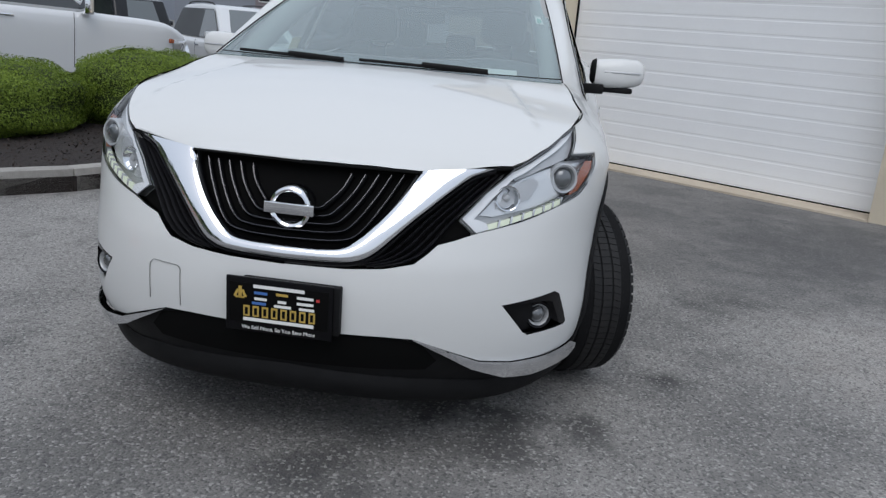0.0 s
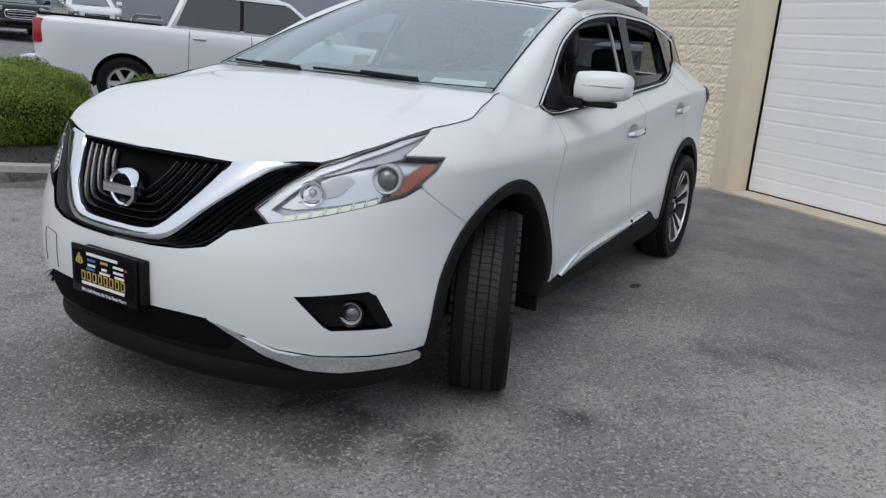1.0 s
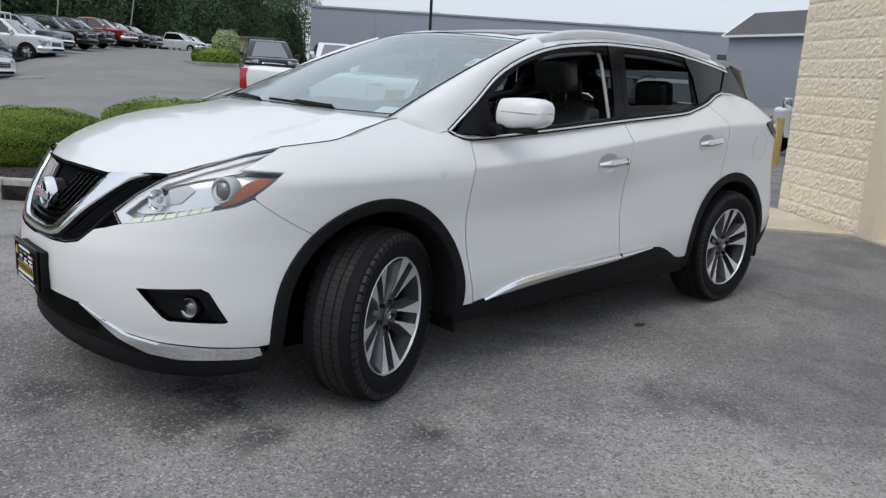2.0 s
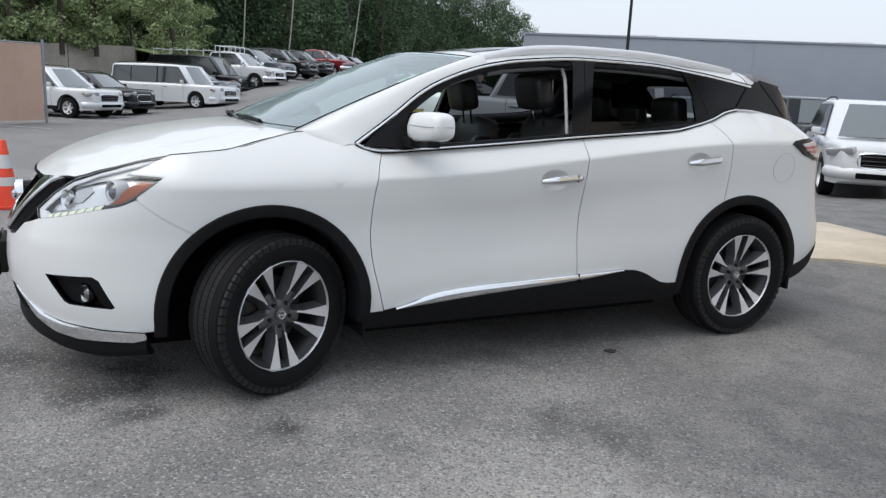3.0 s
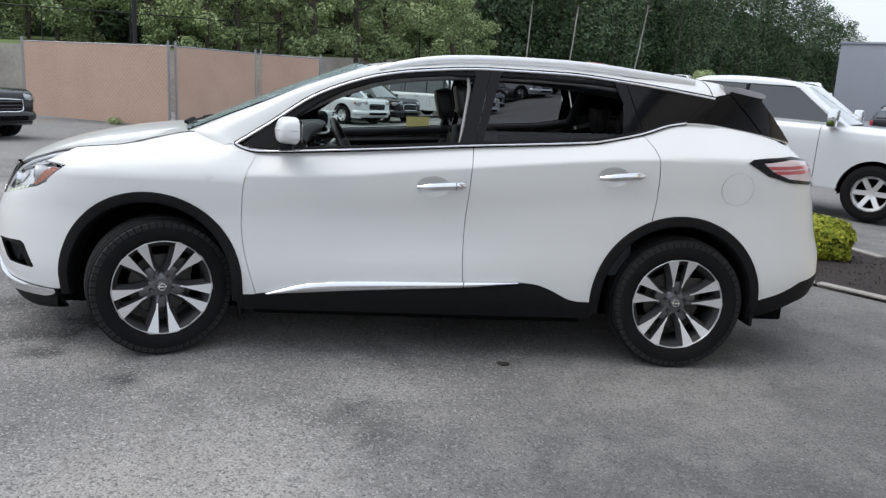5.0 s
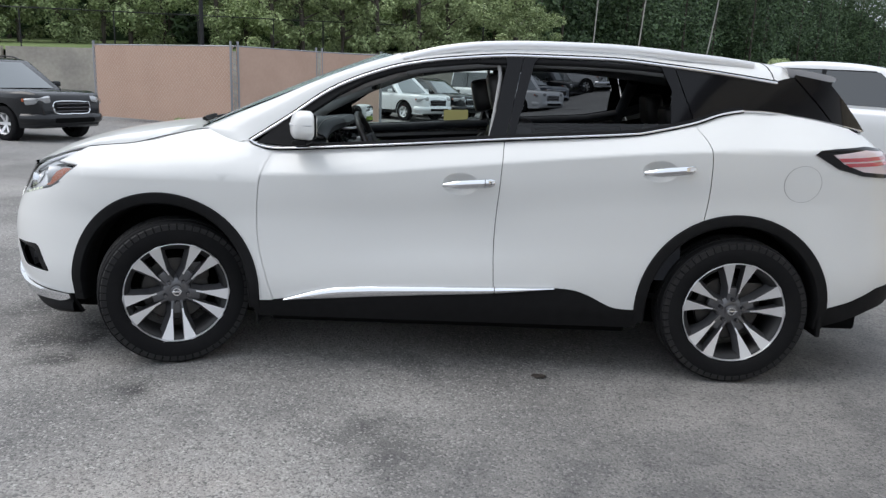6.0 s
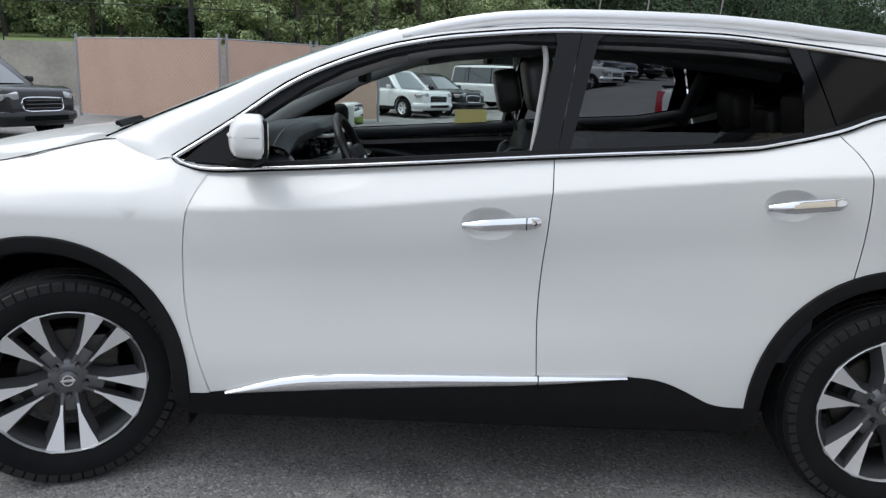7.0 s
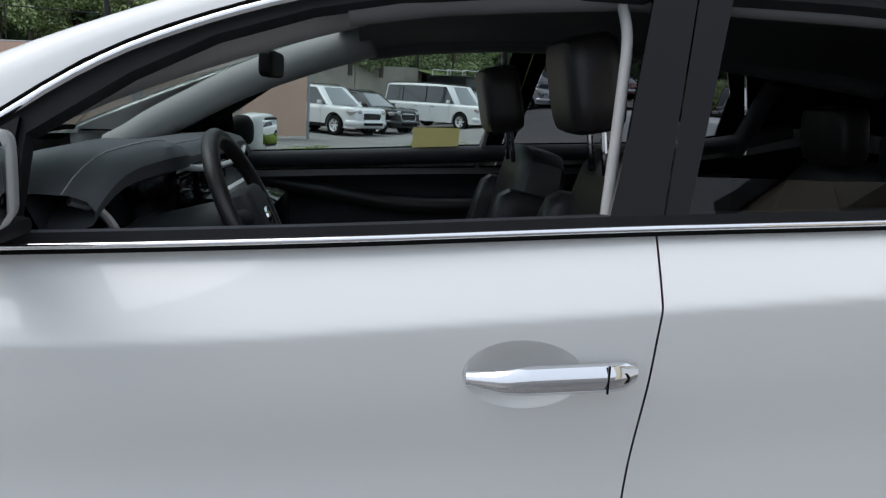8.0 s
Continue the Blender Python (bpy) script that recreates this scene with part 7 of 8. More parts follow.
def cone(x, y):
    ob = thing("traffic_cone", "orange traffic cone with white reflective collars", "cone", x, y, ground_z(x, y), group="traffic cones")
    part("base", box(bmesh.new(), (0.36, 0.36, 0.035), (0, 0, 0.0175), 0.01), ORANGE, ob)
    bm = lathe(bmesh.new(), [(0.14, 0.035), (0.132, 0.06), (0.035, 0.69), (0.026, 0.71), (0.0, 0.71)], 24, 'Z')
    bmesh.ops.recalc_face_normals(bm, faces=bm.faces[:])
    part("body", bm, ORANGE, ob)
    for z0, z1 in ((0.24, 0.33), (0.42, 0.56)):
        r = lambda z: 0.132 - 0.097 * (z - 0.06) / 0.63 + 0.002
        part("collar", lathe(bmesh.new(), [(r(z0), z0), (r(z1), z1)], 24, 'Z'), COLLAR, ob)
    return ob


cone(-4.75, -3.10)
cone(-5.0, -2.80)

# ---- lower building with a sloping roof beside the showroom ----
PALEROOF = material("grey_roofing", (0.20, 0.20, 0.205), 0.85, spots=(0.165, 0.165, 0.17), scale=2, bump=0.2)
house = thing("gabled_building", "grey building with a pale sloping roof and white trim", "building", -27.2, 64.7, 0.0, -17)
MAUVE = material("mauve_siding", (0.25, 0.215, 0.225), 0.8, spots=(0.22, 0.19, 0.20), scale=1, bump=0.05)
upright("wall", -9, 3.0, 0, 6.4, -1, 6.55, GREYWALL, house, 0.02)


def gable_wall(name, along_x, at, a, b, z0, z1, mat):
    """The three-sided wall under a pitched roof."""
    bm = bmesh.new()
    mid = (a + b) / 2
    bm.faces.new([bm.verts.new((at, q, z) if along_x else (q, at, z)) for q, z in ((a, z0), (b, z0), (mid, z1))])
    return part(name, bm, mat, house, smooth=False)


def pitch(pts):
    bm = bmesh.new()
    f = bm.faces.new([bm.verts.new(p) for p in pts])
    bmesh.ops.solidify(bm, geom=[f], thickness=0.12)
    return part("roof", bm, PALEROOF, house, smooth=False)


gable_wall("gable", True, -9.01, 0, 6.4, 6.5, 8.6, WHITETRIM)
pitch(((3.4, -0.5, 6.3), (3.4, 3.2, 8.7), (-9.4, 3.2, 8.7), (-9.4, -0.5, 6.3)))
pitch(((3.4, 6.9, 6.3), (3.4, 3.2, 8.7), (-9.4, 3.2, 8.7), (-9.4, 6.9, 6.3)))
for y0 in (-0.5, 6.9):
    part("barge_board", rod(bmesh.new(), (-9.42, y0, 6.24), (-9.42, 3.2, 8.64), 0.12, None, 6), WHITETRIM, house)
upright("eave_board", -9.3, 0.85, -0.56, -0.46, 6.14, 6.34, WHITETRIM, house, 0.01)
# the wing with its gable towards the lot
upright("wing_wall", 0.9, 6.5, -0.5, 6.0, -1, 5.95, MAUVE, house, 0.02)
gable_wall("gable", False, -0.505, 0.9, 6.5, 5.93, 7.45, MAUVE)
for x0 in (0.55, 6.85):
    pitch(((x0, -0.9, 5.80), (3.7, -0.9, 7.60), (3.7, 5.0, 7.60), (x0, 5.0, 5.80)))
    part("barge_board", rod(bmesh.new(), (x0, -0.94, 5.72), (3.7, -0.94, 7.52), 0.10, None, 6), WHITETRIM, house)
for x in (1.3, 2.8, 4.3):
    upright("window", x, x + 1.3, -0.56, -0.501, 2.6, 4.3, WHITETRIM, house, 0.01)
    upright("pane", x + 0.1, x + 1.2, -0.575, -0.555, 2.7, 4.2, DARKPANE, house, 0.004)
bollard = thing("bollard", "yellow-painted steel bollard beside the parking bays", "bollard", -4.3, 13.1, -0.1)
part("shaft", rod(bmesh.new(), (0, 0, -0.2), (0, 0, 0.95), 0.085, None, 20), material("yellow_paint", (0.42, 0.31, 0.11), 0.6, spots=(0.4, 0.27, 0.08), scale=6), bollard)

# ---- painted bay lines ----
LINEPAINT = material("worn_line_paint", (0.45, 0.45, 0.43), 0.8, spots=(0.2, 0.2, 0.2), scale=9, amount=0.8)


def bay_line(xa, ya, xb, yb, w=0.10):
    d = Vector((xb - xa, yb - ya, 0))
    nrm = Vector((-d.y, d.x, 0)).normalized() * w / 2
    bm = bmesh.new()
    n = max(1, int(d.length / 2))
    L = [[bm.verts.new((xa + d.x * k / n + s * nrm.x, ya + d.y * k / n + s * nrm.y, ground_z(xa + d.x * k / n, ya + d.y * k / n) + 0.03)) for s in (-1, 1)] for k in range(n + 1)]
    for p, q in zip(L, L[1:]):
        bm.faces.new((p[0], q[0], q[1], p[1]))
    tagged(part("bay_line", bm, LINEPAINT), "worn white parking bay line", "road marking", kind="structure")


for k in range(6):
    bay_line(-18.0 - 2.0 * k, 6.2 + 1.9 * k, -22.5 - 2.0 * k, 9.6 + 1.9 * k)
for k in range(4):
    bay_line(-20 - 3.0 * k, -2.5 + 2.6 * k, -24 - 3.0 * k, -6 + 2.6 * k)
    bay_line(-6.5 - 2.0 * k, 11.0 + 2.0 * k, -10.5 - 2.0 * k, 15.0 + 2.0 * k)
# hedge island in the far lot
slab("planting_island", [(-35.5, 14.4), (-39.5, 15.2), (-40.5, 18.4), (-36.5, 18.2)], -0.3, ground_z(-38, 16.4) + 0.12, CONCRETE, "kerbed planting island in the far lot", "kerb island")
bush(-37.6, 16.2, ground_z(-37.6, 16.2) + 0.1, 1.7, 1.0, 0.75, 33, BUSHLEAF, "low clipped hedge on the far island", 3500, 0.07)
bush(-38.4, 17.3, ground_z(-38, 17) + 0.1, 0.78, 0.78, 1.75, 34, PALELEAF, "rounded shrub on the far island", 9000, 0.055)

# ---- a dead leaf on the asphalt ----
LITTER = material("dark_dead_leaf", (0.03, 0.022, 0.018), 0.9, spots=(0.06, 0.05, 0.04), scale=60)
bm = bmesh.new()
rng = random.Random(5)
hub_v = bm.verts.new((0, 0, 0.010))
rim_v = [bm.verts.new(((0.045 + rng.uniform(-0.012, 0.014)) * math.cos(k * 0.6283), (0.06 + rng.uniform(-0.02, 0.02)) * math.sin(k * 0.6283), 0.004 + rng.uniform(0, 0.012))) for k in range(10)]
for k in range(10):
    bm.faces.new((hub_v, rim_v[k], rim_v[(k + 1) % 10]))
leaf_ob = tagged(part("dead_leaf", bm, LITTER), "crumpled dark dead leaf lying on the asphalt", "leaf")
leaf_ob.matrix_world = pose(0.96, 0.47, 0.001) @ Matrix.Diagonal((0.6, 0.6, 0.8, 1))


# ---- parked vehicles ----
def car_paint(name, colour, metal=0.2):
    return material(name, colour, 0.3, metal, coat=1.0)


WHITECAR = car_paint("white_car_paint", (0.62, 0.63, 0.64), 0.0)
SILVERWHITE = car_paint("truck_white_paint", (0.64, 0.655, 0.675), 0.0)
BLACKCAR = material("black_car_paint", (0.008, 0.009, 0.011), 0.22, coat=0.35, spec=0.3)
GREYCAR = car_paint("blue_grey_car_paint", (0.10, 0.115, 0.14), 0.4)
BLUECAR = car_paint("blue_car_paint", (0.05, 0.12, 0.36), 0.3)
REDCAR = car_paint("dark_red_car_paint", (0.22, 0.015, 0.02), 0.2)
YELLOWCAR = car_paint("yellow_car_paint", (0.62, 0.40, 0.03), 0.0)
CARGLASS = material("dark_car_glass", (0.030, 0.035, 0.038), 0.05, coat=0.8, spec=0.6)
LAMPGREY = material("clear_lamp_housing", (0.42, 0.43, 0.44), 0.2, 0.5, coat=1.0)
# base colour lifted to grey for the sky reflected in the windscreens
SKYGLASS = material("sky_grey_windscreen", (0.10, 0.115, 0.12), 0.05, coat=1.0, spec=0.8)

tyre_bm = lathe(bmesh.new(), [(0.60, -0.13), (0.66, -0.145), (0.85, -0.15), (0.96, -0.13), (1.0, -0.10), (1.0, 0.10), (0.96, 0.13), (0.85, 0.15), (0.66, 0.145), (0.60, 0.13)], 32)
bmesh.ops.recalc_face_normals(tyre_bm, faces=tyre_bm.faces[:])
TYRE_ME = bpy.data.meshes.new("tyre")
tyre_bm.to_mesh(TYRE_ME)
tyre_bm.free()
TYRE_ME.materials.append(RUBBER)
rim_bm = lathe(bmesh.new(), [(0.0, 0.06), (0.12, 0.065), (0.14, 0.02)], 20)
lathe(rim_bm, [(0.55, -0.1), (0.54, 0.08), (0.60, 0.12), (0.63, 0.145), (0.62, 0.125)], 32)
for k in range(6):
    a = 2 * math.pi * k / 6
    vs = [rim_bm.verts.new((h, r * math.cos(a) - d * math.sin(a), r * math.sin(a) + d * math.cos(a))) for r, h in ((0.10, 0.06), (0.58, 0.11)) for d in (-0.085, 0.085)]
    lo = [rim_bm.verts.new((v.co.x - 0.08, v.co.y, v.co.z)) for v in vs]
    for f in ((0, 1, 3, 2),):
        rim_bm.faces.new([vs[i] for i in f])
    for i, j in ((0, 2), (3, 1)):
        rim_bm.faces.new((vs[i], vs[j], lo[j], lo[i]))
bmesh.ops.recalc_face_normals(rim_bm, faces=rim_bm.faces[:])
RIM_ME = bpy.data.meshes.new("rim")
rim_bm.to_mesh(RIM_ME)
rim_bm.free()
RIM_ME.materials.append(ALLOY)
back_bm = bmesh.new()
rod(back_bm, (-0.06, 0, 0), (-0.04, 0, 0), 0.56, None, 24)
BACK_ME = bpy.data.meshes.new("wheel_back")
back_bm.to_mesh(BACK_ME)
back_bm.free()
BACK_ME.materials.append(SHADOWBLACK)


def outline_solid(pts, width, round_in, plan=None, lean=None, keep=0, belly=None, steps=4):
    """A side outline (y, z) made solid across x with rounded rims; plan(y) narrows it, lean(z) gives the half width at a height, belly(z) swells the flanks."""
    n = len(pts)
    area = sum(a[0] * b[1] - b[0] * a[1] for a, b in zip(pts, pts[1:] + pts[:1]))
    s = 1 if area > 0 else -1
    way = []
    for i in range(n):
        a, b, c = Vector(pts[i - 1]), Vector(pts[i]), Vector(pts[(i + 1) % n])
        d = ((b - a).normalized() + (c - b).normalized())
        d = d.normalized() if d.length > 1e-6 else (b - a).normalized()
        way.append(Vector((-s * d.y, s * d.x)) if i >= keep else Vector((0, 0)))
    bm = bmesh.new()
    layers = []
    order = [(-1, k) for k in range(steps + 1)] + [(1, k) for k in range(steps, -1, -1)]
    for side_, k in order:
        a = math.pi / 2 * k / steps
        drawn, slim = round_in * (1 - math.sin(a)), round_in * (1 - math.cos(a))
        row = []
        for (y, z), w_ in zip(pts, way):
            half = (lean(z) if lean else width / 2) - slim
            row.append(bm.verts.new((side_ * half, y + w_.x * drawn, z + w_.y * drawn)))
        layers.append(row)
    for p, q in zip(layers, layers[1:]):
        for i in range(n):
            bm.faces.new((p[i], p[(i + 1) % n], q[(i + 1) % n], q[i]))
    for row in (layers[0], layers[-1]):
        rim = [e for e in {e for v in row for e in v.link_edges} if e.is_boundary]
        bmesh.ops.triangle_fill(bm, use_beauty=True, use_dissolve=False, edges=rim, normal=(1, 0, 0))

    def cut(axis, at):
        co, no = [0, 0, 0], [0, 0, 0]
        co[axis], no[axis] = at, 1
        bmesh.ops.bisect_plane(bm, geom=bm.verts[:] + bm.edges[:] + bm.faces[:], dist=1e-4, plane_co=co, plane_no=no)
    if belly:
        lo, hi = min(p[1] for p in pts), max(p[1] for p in pts)
        for k in range(1, 9):
            cut(2, lo + (hi - lo) * k / 9)
        for v in bm.verts:
            v.co.x *= belly(v.co.z)
    if plan:
        lo, hi = min(p[0] for p in pts), max(p[0] for p in pts)
        for k in (0.02, 0.04, 0.07, 0.1, 0.14, 0.19, 0.5, 0.81, 0.86, 0.9, 0.93, 0.955, 0.975, 0.99):
            cut(1, lo + (hi - lo) * k)
        for v in bm.verts:
            v.co.x *= plan(v.co.y)
    bmesh.ops.recalc_face_normals(bm, faces=bm.faces[:])
    return bm


def vehicle(kind, label, category, x, y, heading, paint, L=4.8, W=1.92, H=1.75, belt=1.08, tyre=0.37, group="parked vehicles", name=None, zoff=0.0, cap=False, rack=False, trim=None, boxy=False):
    """A parked vehicle; local +y is its nose."""
    ob = thing(name or {"suv": "parked_suv", "pickup": "pickup_truck", "sedan": "parked_sedan", "van": "parked_van", "jeep": "offroad_jeep"}[kind], label, category, x, y, ground_z(x, y) + zoff, heading - 90, group=group)
    h = L / 2
    yf, yr = h - (0.99 if kind == "pickup" else 0.95 * L / 4.8), -h + 1.02 * L / 4.8
    ra = tyre + 0.065
    bot = 0.30 if kind != "pickup" else 0.42
    square = boxy or kind in ("jeep", "van")

    def arch(yc):
        pts = [(yc + ra * math.cos(radians(a)), tyre + ra * math.sin(radians(a))) for a in range(0, 181, 12)]
        return [(yc + ra, bot)] + [p for p in pts if p[1] > bot + 0.01] + [(yc - ra, bot)]
    low = [(h - 0.16, bot)] + arch(yf) + arch(yr) + [(-h + 0.14, bot + 0.06)]
    nose = {"suv": 1.0, "pickup": 1.12, "sedan": 0.72, "van": 1.0, "jeep": 1.02}[kind] * belt / {"suv": 1.08, "pickup": 1.30, "sedan": 0.95, "van": 1.15, "jeep": 1.10}[kind]
    hood_y = {"suv": h - 1.36, "pickup": h - 1.45, "sedan": h - 1.35, "van": h - 0.95, "jeep": h - 1.35}[kind]
    top = [(-h + 0.03, bot + 0.22), (-h, belt - 0.42), (-h + 0.02, belt - 0.14), (-h + 0.05, belt - 0.02), (-h + 0.10, belt)] + bez((hood_y, belt), (h - 0.80, belt - 0.015), (h - 0.42, nose + (belt - nose) * 0.62 + 0.02), (h - 0.14, nose + 0.015), (h - 0.045, nose - 0.09), (h - 0.01, nose - 0.30), n=3) + [(h, bot + 0.24), (h - 0.05, bot + 0.05)]

    def plan(yy):
        return 1 - (0.14 if square else 0.25) * max(0, (yy - h + 0.85) / 0.85) ** 2.4 - (0.07 if square else 0.14) * max(0, (-yy - h + 0.6) / 0.6) ** 2.2

    def belly(z):
        q = min(1, max(0, (z - bot) / (belt - bot)))
        swell = 0.955 + 0.045 * math.sin(math.pi * min(1, q / 0.86) * 0.5) if q < 0.86 else 1.0 - 0.035 * ((q - 0.86) / 0.14)
        return swell if not square else 0.5 + 0.5 * swell

    def flank(yy, z):
        return W / 2 * belly(z) * plan(yy)
    body = part("body", outline_solid(low + top, W, 0.085, plan, None, len(low), belly), paint, ob)
    roof_f = hood_y - (0.35 if kind == "jeep" else 0.66 if boxy else 0.86)
    if kind == "pickup":
        roof_r, base_r = -h + 2.05 * L / 5.8, -h + 1.80 * L / 5.8
    elif kind == "sedan":
        roof_r, base_r = -h + 1.35, -h + 0.65
    elif square:
        roof_r, base_r = -h + 0.20, -h + 0.07
    else:
        roof_r, base_r = -h + 0.58, -h + 0.14
    cab = [(base_r, belt - 0.05), (hood_y, belt - 0.05), (hood_y, belt - 0.01)] + bez((roof_f + 0.08, H - 0.06), (roof_f - 0.20, H - 0.008), ((roof_f + roof_r) / 2, H + 0.012), (roof_r + 0.22, H - 0.022), (roof_r - 0.02, H - 0.09), n=3) + [(base_r, belt - 0.01)]

    def wide(z):
        return W / 2 - 0.075 - (0.09 if square else 0.19) * max(0, (z - belt) / (H - belt))
    part("cabin", outline_solid(cab, W, 0.085, None, wide), paint, ob)

    # glass, laid a few millimetres proud of the cabin
    def pane(name_, pts, mat=CARGLASS):
        bm = bmesh.new()
        f = bm.faces.new([bm.verts.new(p) for p in pts])
        bmesh.ops.recalc_face_normals(bm, faces=[f])
        bmesh.ops.solidify(bm, geom=[f], thickness=0.006)
        return part(name_, bm, mat, ob, smooth=False)
    dz0, dz1 = belt + 0.03, H - 0.115

    def along(z, rear):
        k = (z - belt) / (H - 0.06 - belt)
        return (base_r + (roof_r - base_r) * k + 0.10) if rear else (hood_y + (roof_f + 0.08 - hood_y) * k - 0.10)
    a_, b_ = along(dz0, True), along(dz0, False)
    cuts = [a_, a_ * 0.58 + b_ * 0.42, b_] if kind in ("pickup", "sedan") else [a_, a_ * 0.74 + b_ * 0.26, a_ * 0.40 + b_ * 0.60, b_]
    for s in (-1, 1):
        if kind in ("suv", "sedan", "pickup"):
            a, b = cuts[0] + 0.03, cuts[-1] - 0.03
            pane("window_surround", [(s * (wide(z) + 0.001), yy, z) for yy, z in ((a - 0.01, dz0 - 0.015), (b + 0.02, dz0 - 0.015), (min(b, along(dz1, False)) + 0.015, dz1 - 0.03), (min(b, along(dz1, False)) - 0.06, dz1 + 0.018), (max(a, along(dz1, True)) + 0.05, dz1 + 0.012), (max(a, along(dz1, True)) - 0.015, dz1 - 0.05))], GLOSSBLACK)
        for i in range(len(cuts) - 1):
            a, b = cuts[i] + 0.03, cuts[i + 1] - 0.03
            at, bt = max(a, along(dz1, True)), min(b, along(dz1, False))
            if kind == "van" and i < len(cuts) - 2:
                continue
            pane("side_window", [(s * (wide(z) + 0.004), yy, z) for yy, z in ((a, dz0), (b, dz0), (bt, dz1), (at, dz1))])
    e = 0.012
    bm = bmesh.new()
    g = []
    for k in range(9):
        u = k / 4 - 1
        g.append([bm.verts.new((u * (wide(z) - 0.07), along(z, False) + 0.112 - 0.05 * u * u, z + e - 0.006 * u * u)) for z in (belt + 0.01, (belt + H) / 2 - 0.04, H - 0.095)])
    for p, q in zip(g, g[1:]):
        for i in range(2):
            bm.faces.new((p[i], q[i], q[i + 1], p[i + 1]))
    bmesh.ops.recalc_face_normals(bm, faces=bm.faces[:])
    part("windscreen", bm, SKYGLASS, ob)
    if kind != "van":
        pane("rear_window", [(sx_ * (wide(z) - 0.12), along(z, True) - 0.115, z + e) for sx_, z in ((-1, belt + 0.08), (1, belt + 0.08), (1, H - 0.13), (-1, H - 0.13))])
    # wheels
    for yy in (yf, yr):
        part("wheel_well", box(bmesh.new(), (W - 0.62, 2 * ra + 0.1, ra + 0.12), (0, yy, tyre + ra / 2), 0.02), SHADOWBLACK, ob)
        bm = bmesh.new()
        rows = [[bm.verts.new((xx, yy + (ra - 0.012) * math.cos(radians(a)), tyre + (ra - 0.012) * math.sin(radians(a)))) for a in range(-10, 191, 20)] for xx in (-W / 2 + 0.095, W / 2 - 0.095)]
        for i in range(len(rows[0]) - 1):
            bm.faces.new((rows[0][i], rows[0][i + 1], rows[1][i + 1], rows[1][i]))
        part("arch_liner", bm, SHADOWBLACK, ob)
        for s in (-1, 1):
            hub = new("wheel")
            hub.parent = ob
            hub.matrix_basis = pose(s * (W / 2 - 0.135), yy, tyre, 0, 0, 0 if s > 0 else 180) @ Matrix.Diagonal((0.85, tyre, tyre, 1))
            for nm, me in (("tyre", TYRE_ME), ("rim", RIM_ME), ("wheel_back", BACK_ME)):
                o = new(nm, me)
                o.parent = hub
            if trim or kind == "jeep":
                lip = [(s * (flank(yy + (ra + 0.02) * math.cos(radians(a)), tyre + ra * math.sin(radians(a))) - 0.006), yy + (ra + 0.018) * math.cos(radians(a)), tyre + (ra + 0.018) * math.sin(radians(a))) for a in range(-4, 185, 9)]
                part("arch_lip", tube(bmesh.new(), lip, 0.026, 6), trim or PLASTIC, ob)
    # face
    part("grille", box(bmesh.new(), (W * 0.44, 0.06, 0.24), (0, h - 0.025, nose - 0.26), 0.03), GLOSSBLACK, ob)
    if kind == "suv":
        q = W * 0.225
        part("grille_frame", tube(bmesh.new(), bez((-q, h - 0.02, nose - 0.16), (0, h + 0.012, nose - 0.135), (q, h - 0.02, nose - 0.16), (q * 0.94, h - 0.005, nose - 0.38), (0, h + 0.03, nose - 0.40), (-q * 0.94, h - 0.005, nose - 0.38), (-q, h - 0.02, nose - 0.16), n=5), 0.016, 6), CHROME, ob)
        for s in (-1, 1):
            part("fog_lamp", box(bmesh.new(), (0.18, 0.06, 0.05), (s * W * 0.33, h - 0.09, bot + 0.13), 0.02, Euler((0, 0, radians(-22 * s)))), REFLECTOR, ob)
    for k in range(3):
        part("grille_bar", box(bmesh.new(), (W * 0.42, 0.03, 0.018), (0, h + 0.008, nose - 0.34 + 0.075 * k), 0.004), CHROME if kind == "pickup" or boxy or "chrome" in label else DARKCHROME, ob)
    bump = [(-0.93 * W / 2, h - 0.44, bot + 0.20), (-0.86 * W / 2, h - 0.22, bot + 0.20), (-0.66 * W / 2, h - 0.05, bot + 0.20), (0, h + 0.0, bot + 0.20), (0.66 * W / 2, h - 0.05, bot + 0.20), (0.86 * W / 2, h - 0.22, bot + 0.20), (0.93 * W / 2, h - 0.44, bot + 0.20)]
    part("front_bumper", tube(bmesh.new(), bez(*bump, n=4), 0.085, 10, 1.25), CHROME if kind == "pickup" else (PLASTIC if kind == "jeep" else paint), ob)
    part("lower_grille", box(bmesh.new(), (W * 0.50, 0.05, 0.10), (0, h + 0.062, bot + 0.17), 0.02), SHADOWBLACK, ob)
    part("rear_bumper", box(bmesh.new(), (W * 0.95, 0.26, 0.21) if kind == "pickup" else (W * 0.84, 0.16, 0.20), (0, -h - (0.05 if kind == "pickup" else -0.02), bot + 0.20), 0.05), CHROME if kind == "pickup" else PLASTIC if kind == "jeep" else paint, ob)
    if trim:
        for s in (-1, 1):
            part("sill_trim", box(bmesh.new(), (0.05, yf - yr - 2 * ra, 0.13), (s * (W / 2 * 0.955 + 0.004), (yf + yr) / 2, bot + 0.06), 0.02), trim, ob)
    for s in (-1, 1):
        lamp = part("headlamp", box(bmesh.new(), (0.50, 0.17, 0.135) if kind != "pickup" else (0.42, 0.20, 0.24), (0, 0, 0), 0.045), LAMPGREY, ob)
        lamp.matrix_basis = pose(s * (W / 2 * 0.755), h - (0.160 if kind != "pickup" else 0.18), nose - (0.12 if kind != "pickup" else 0.20), -12, s * 7, -36 * s)
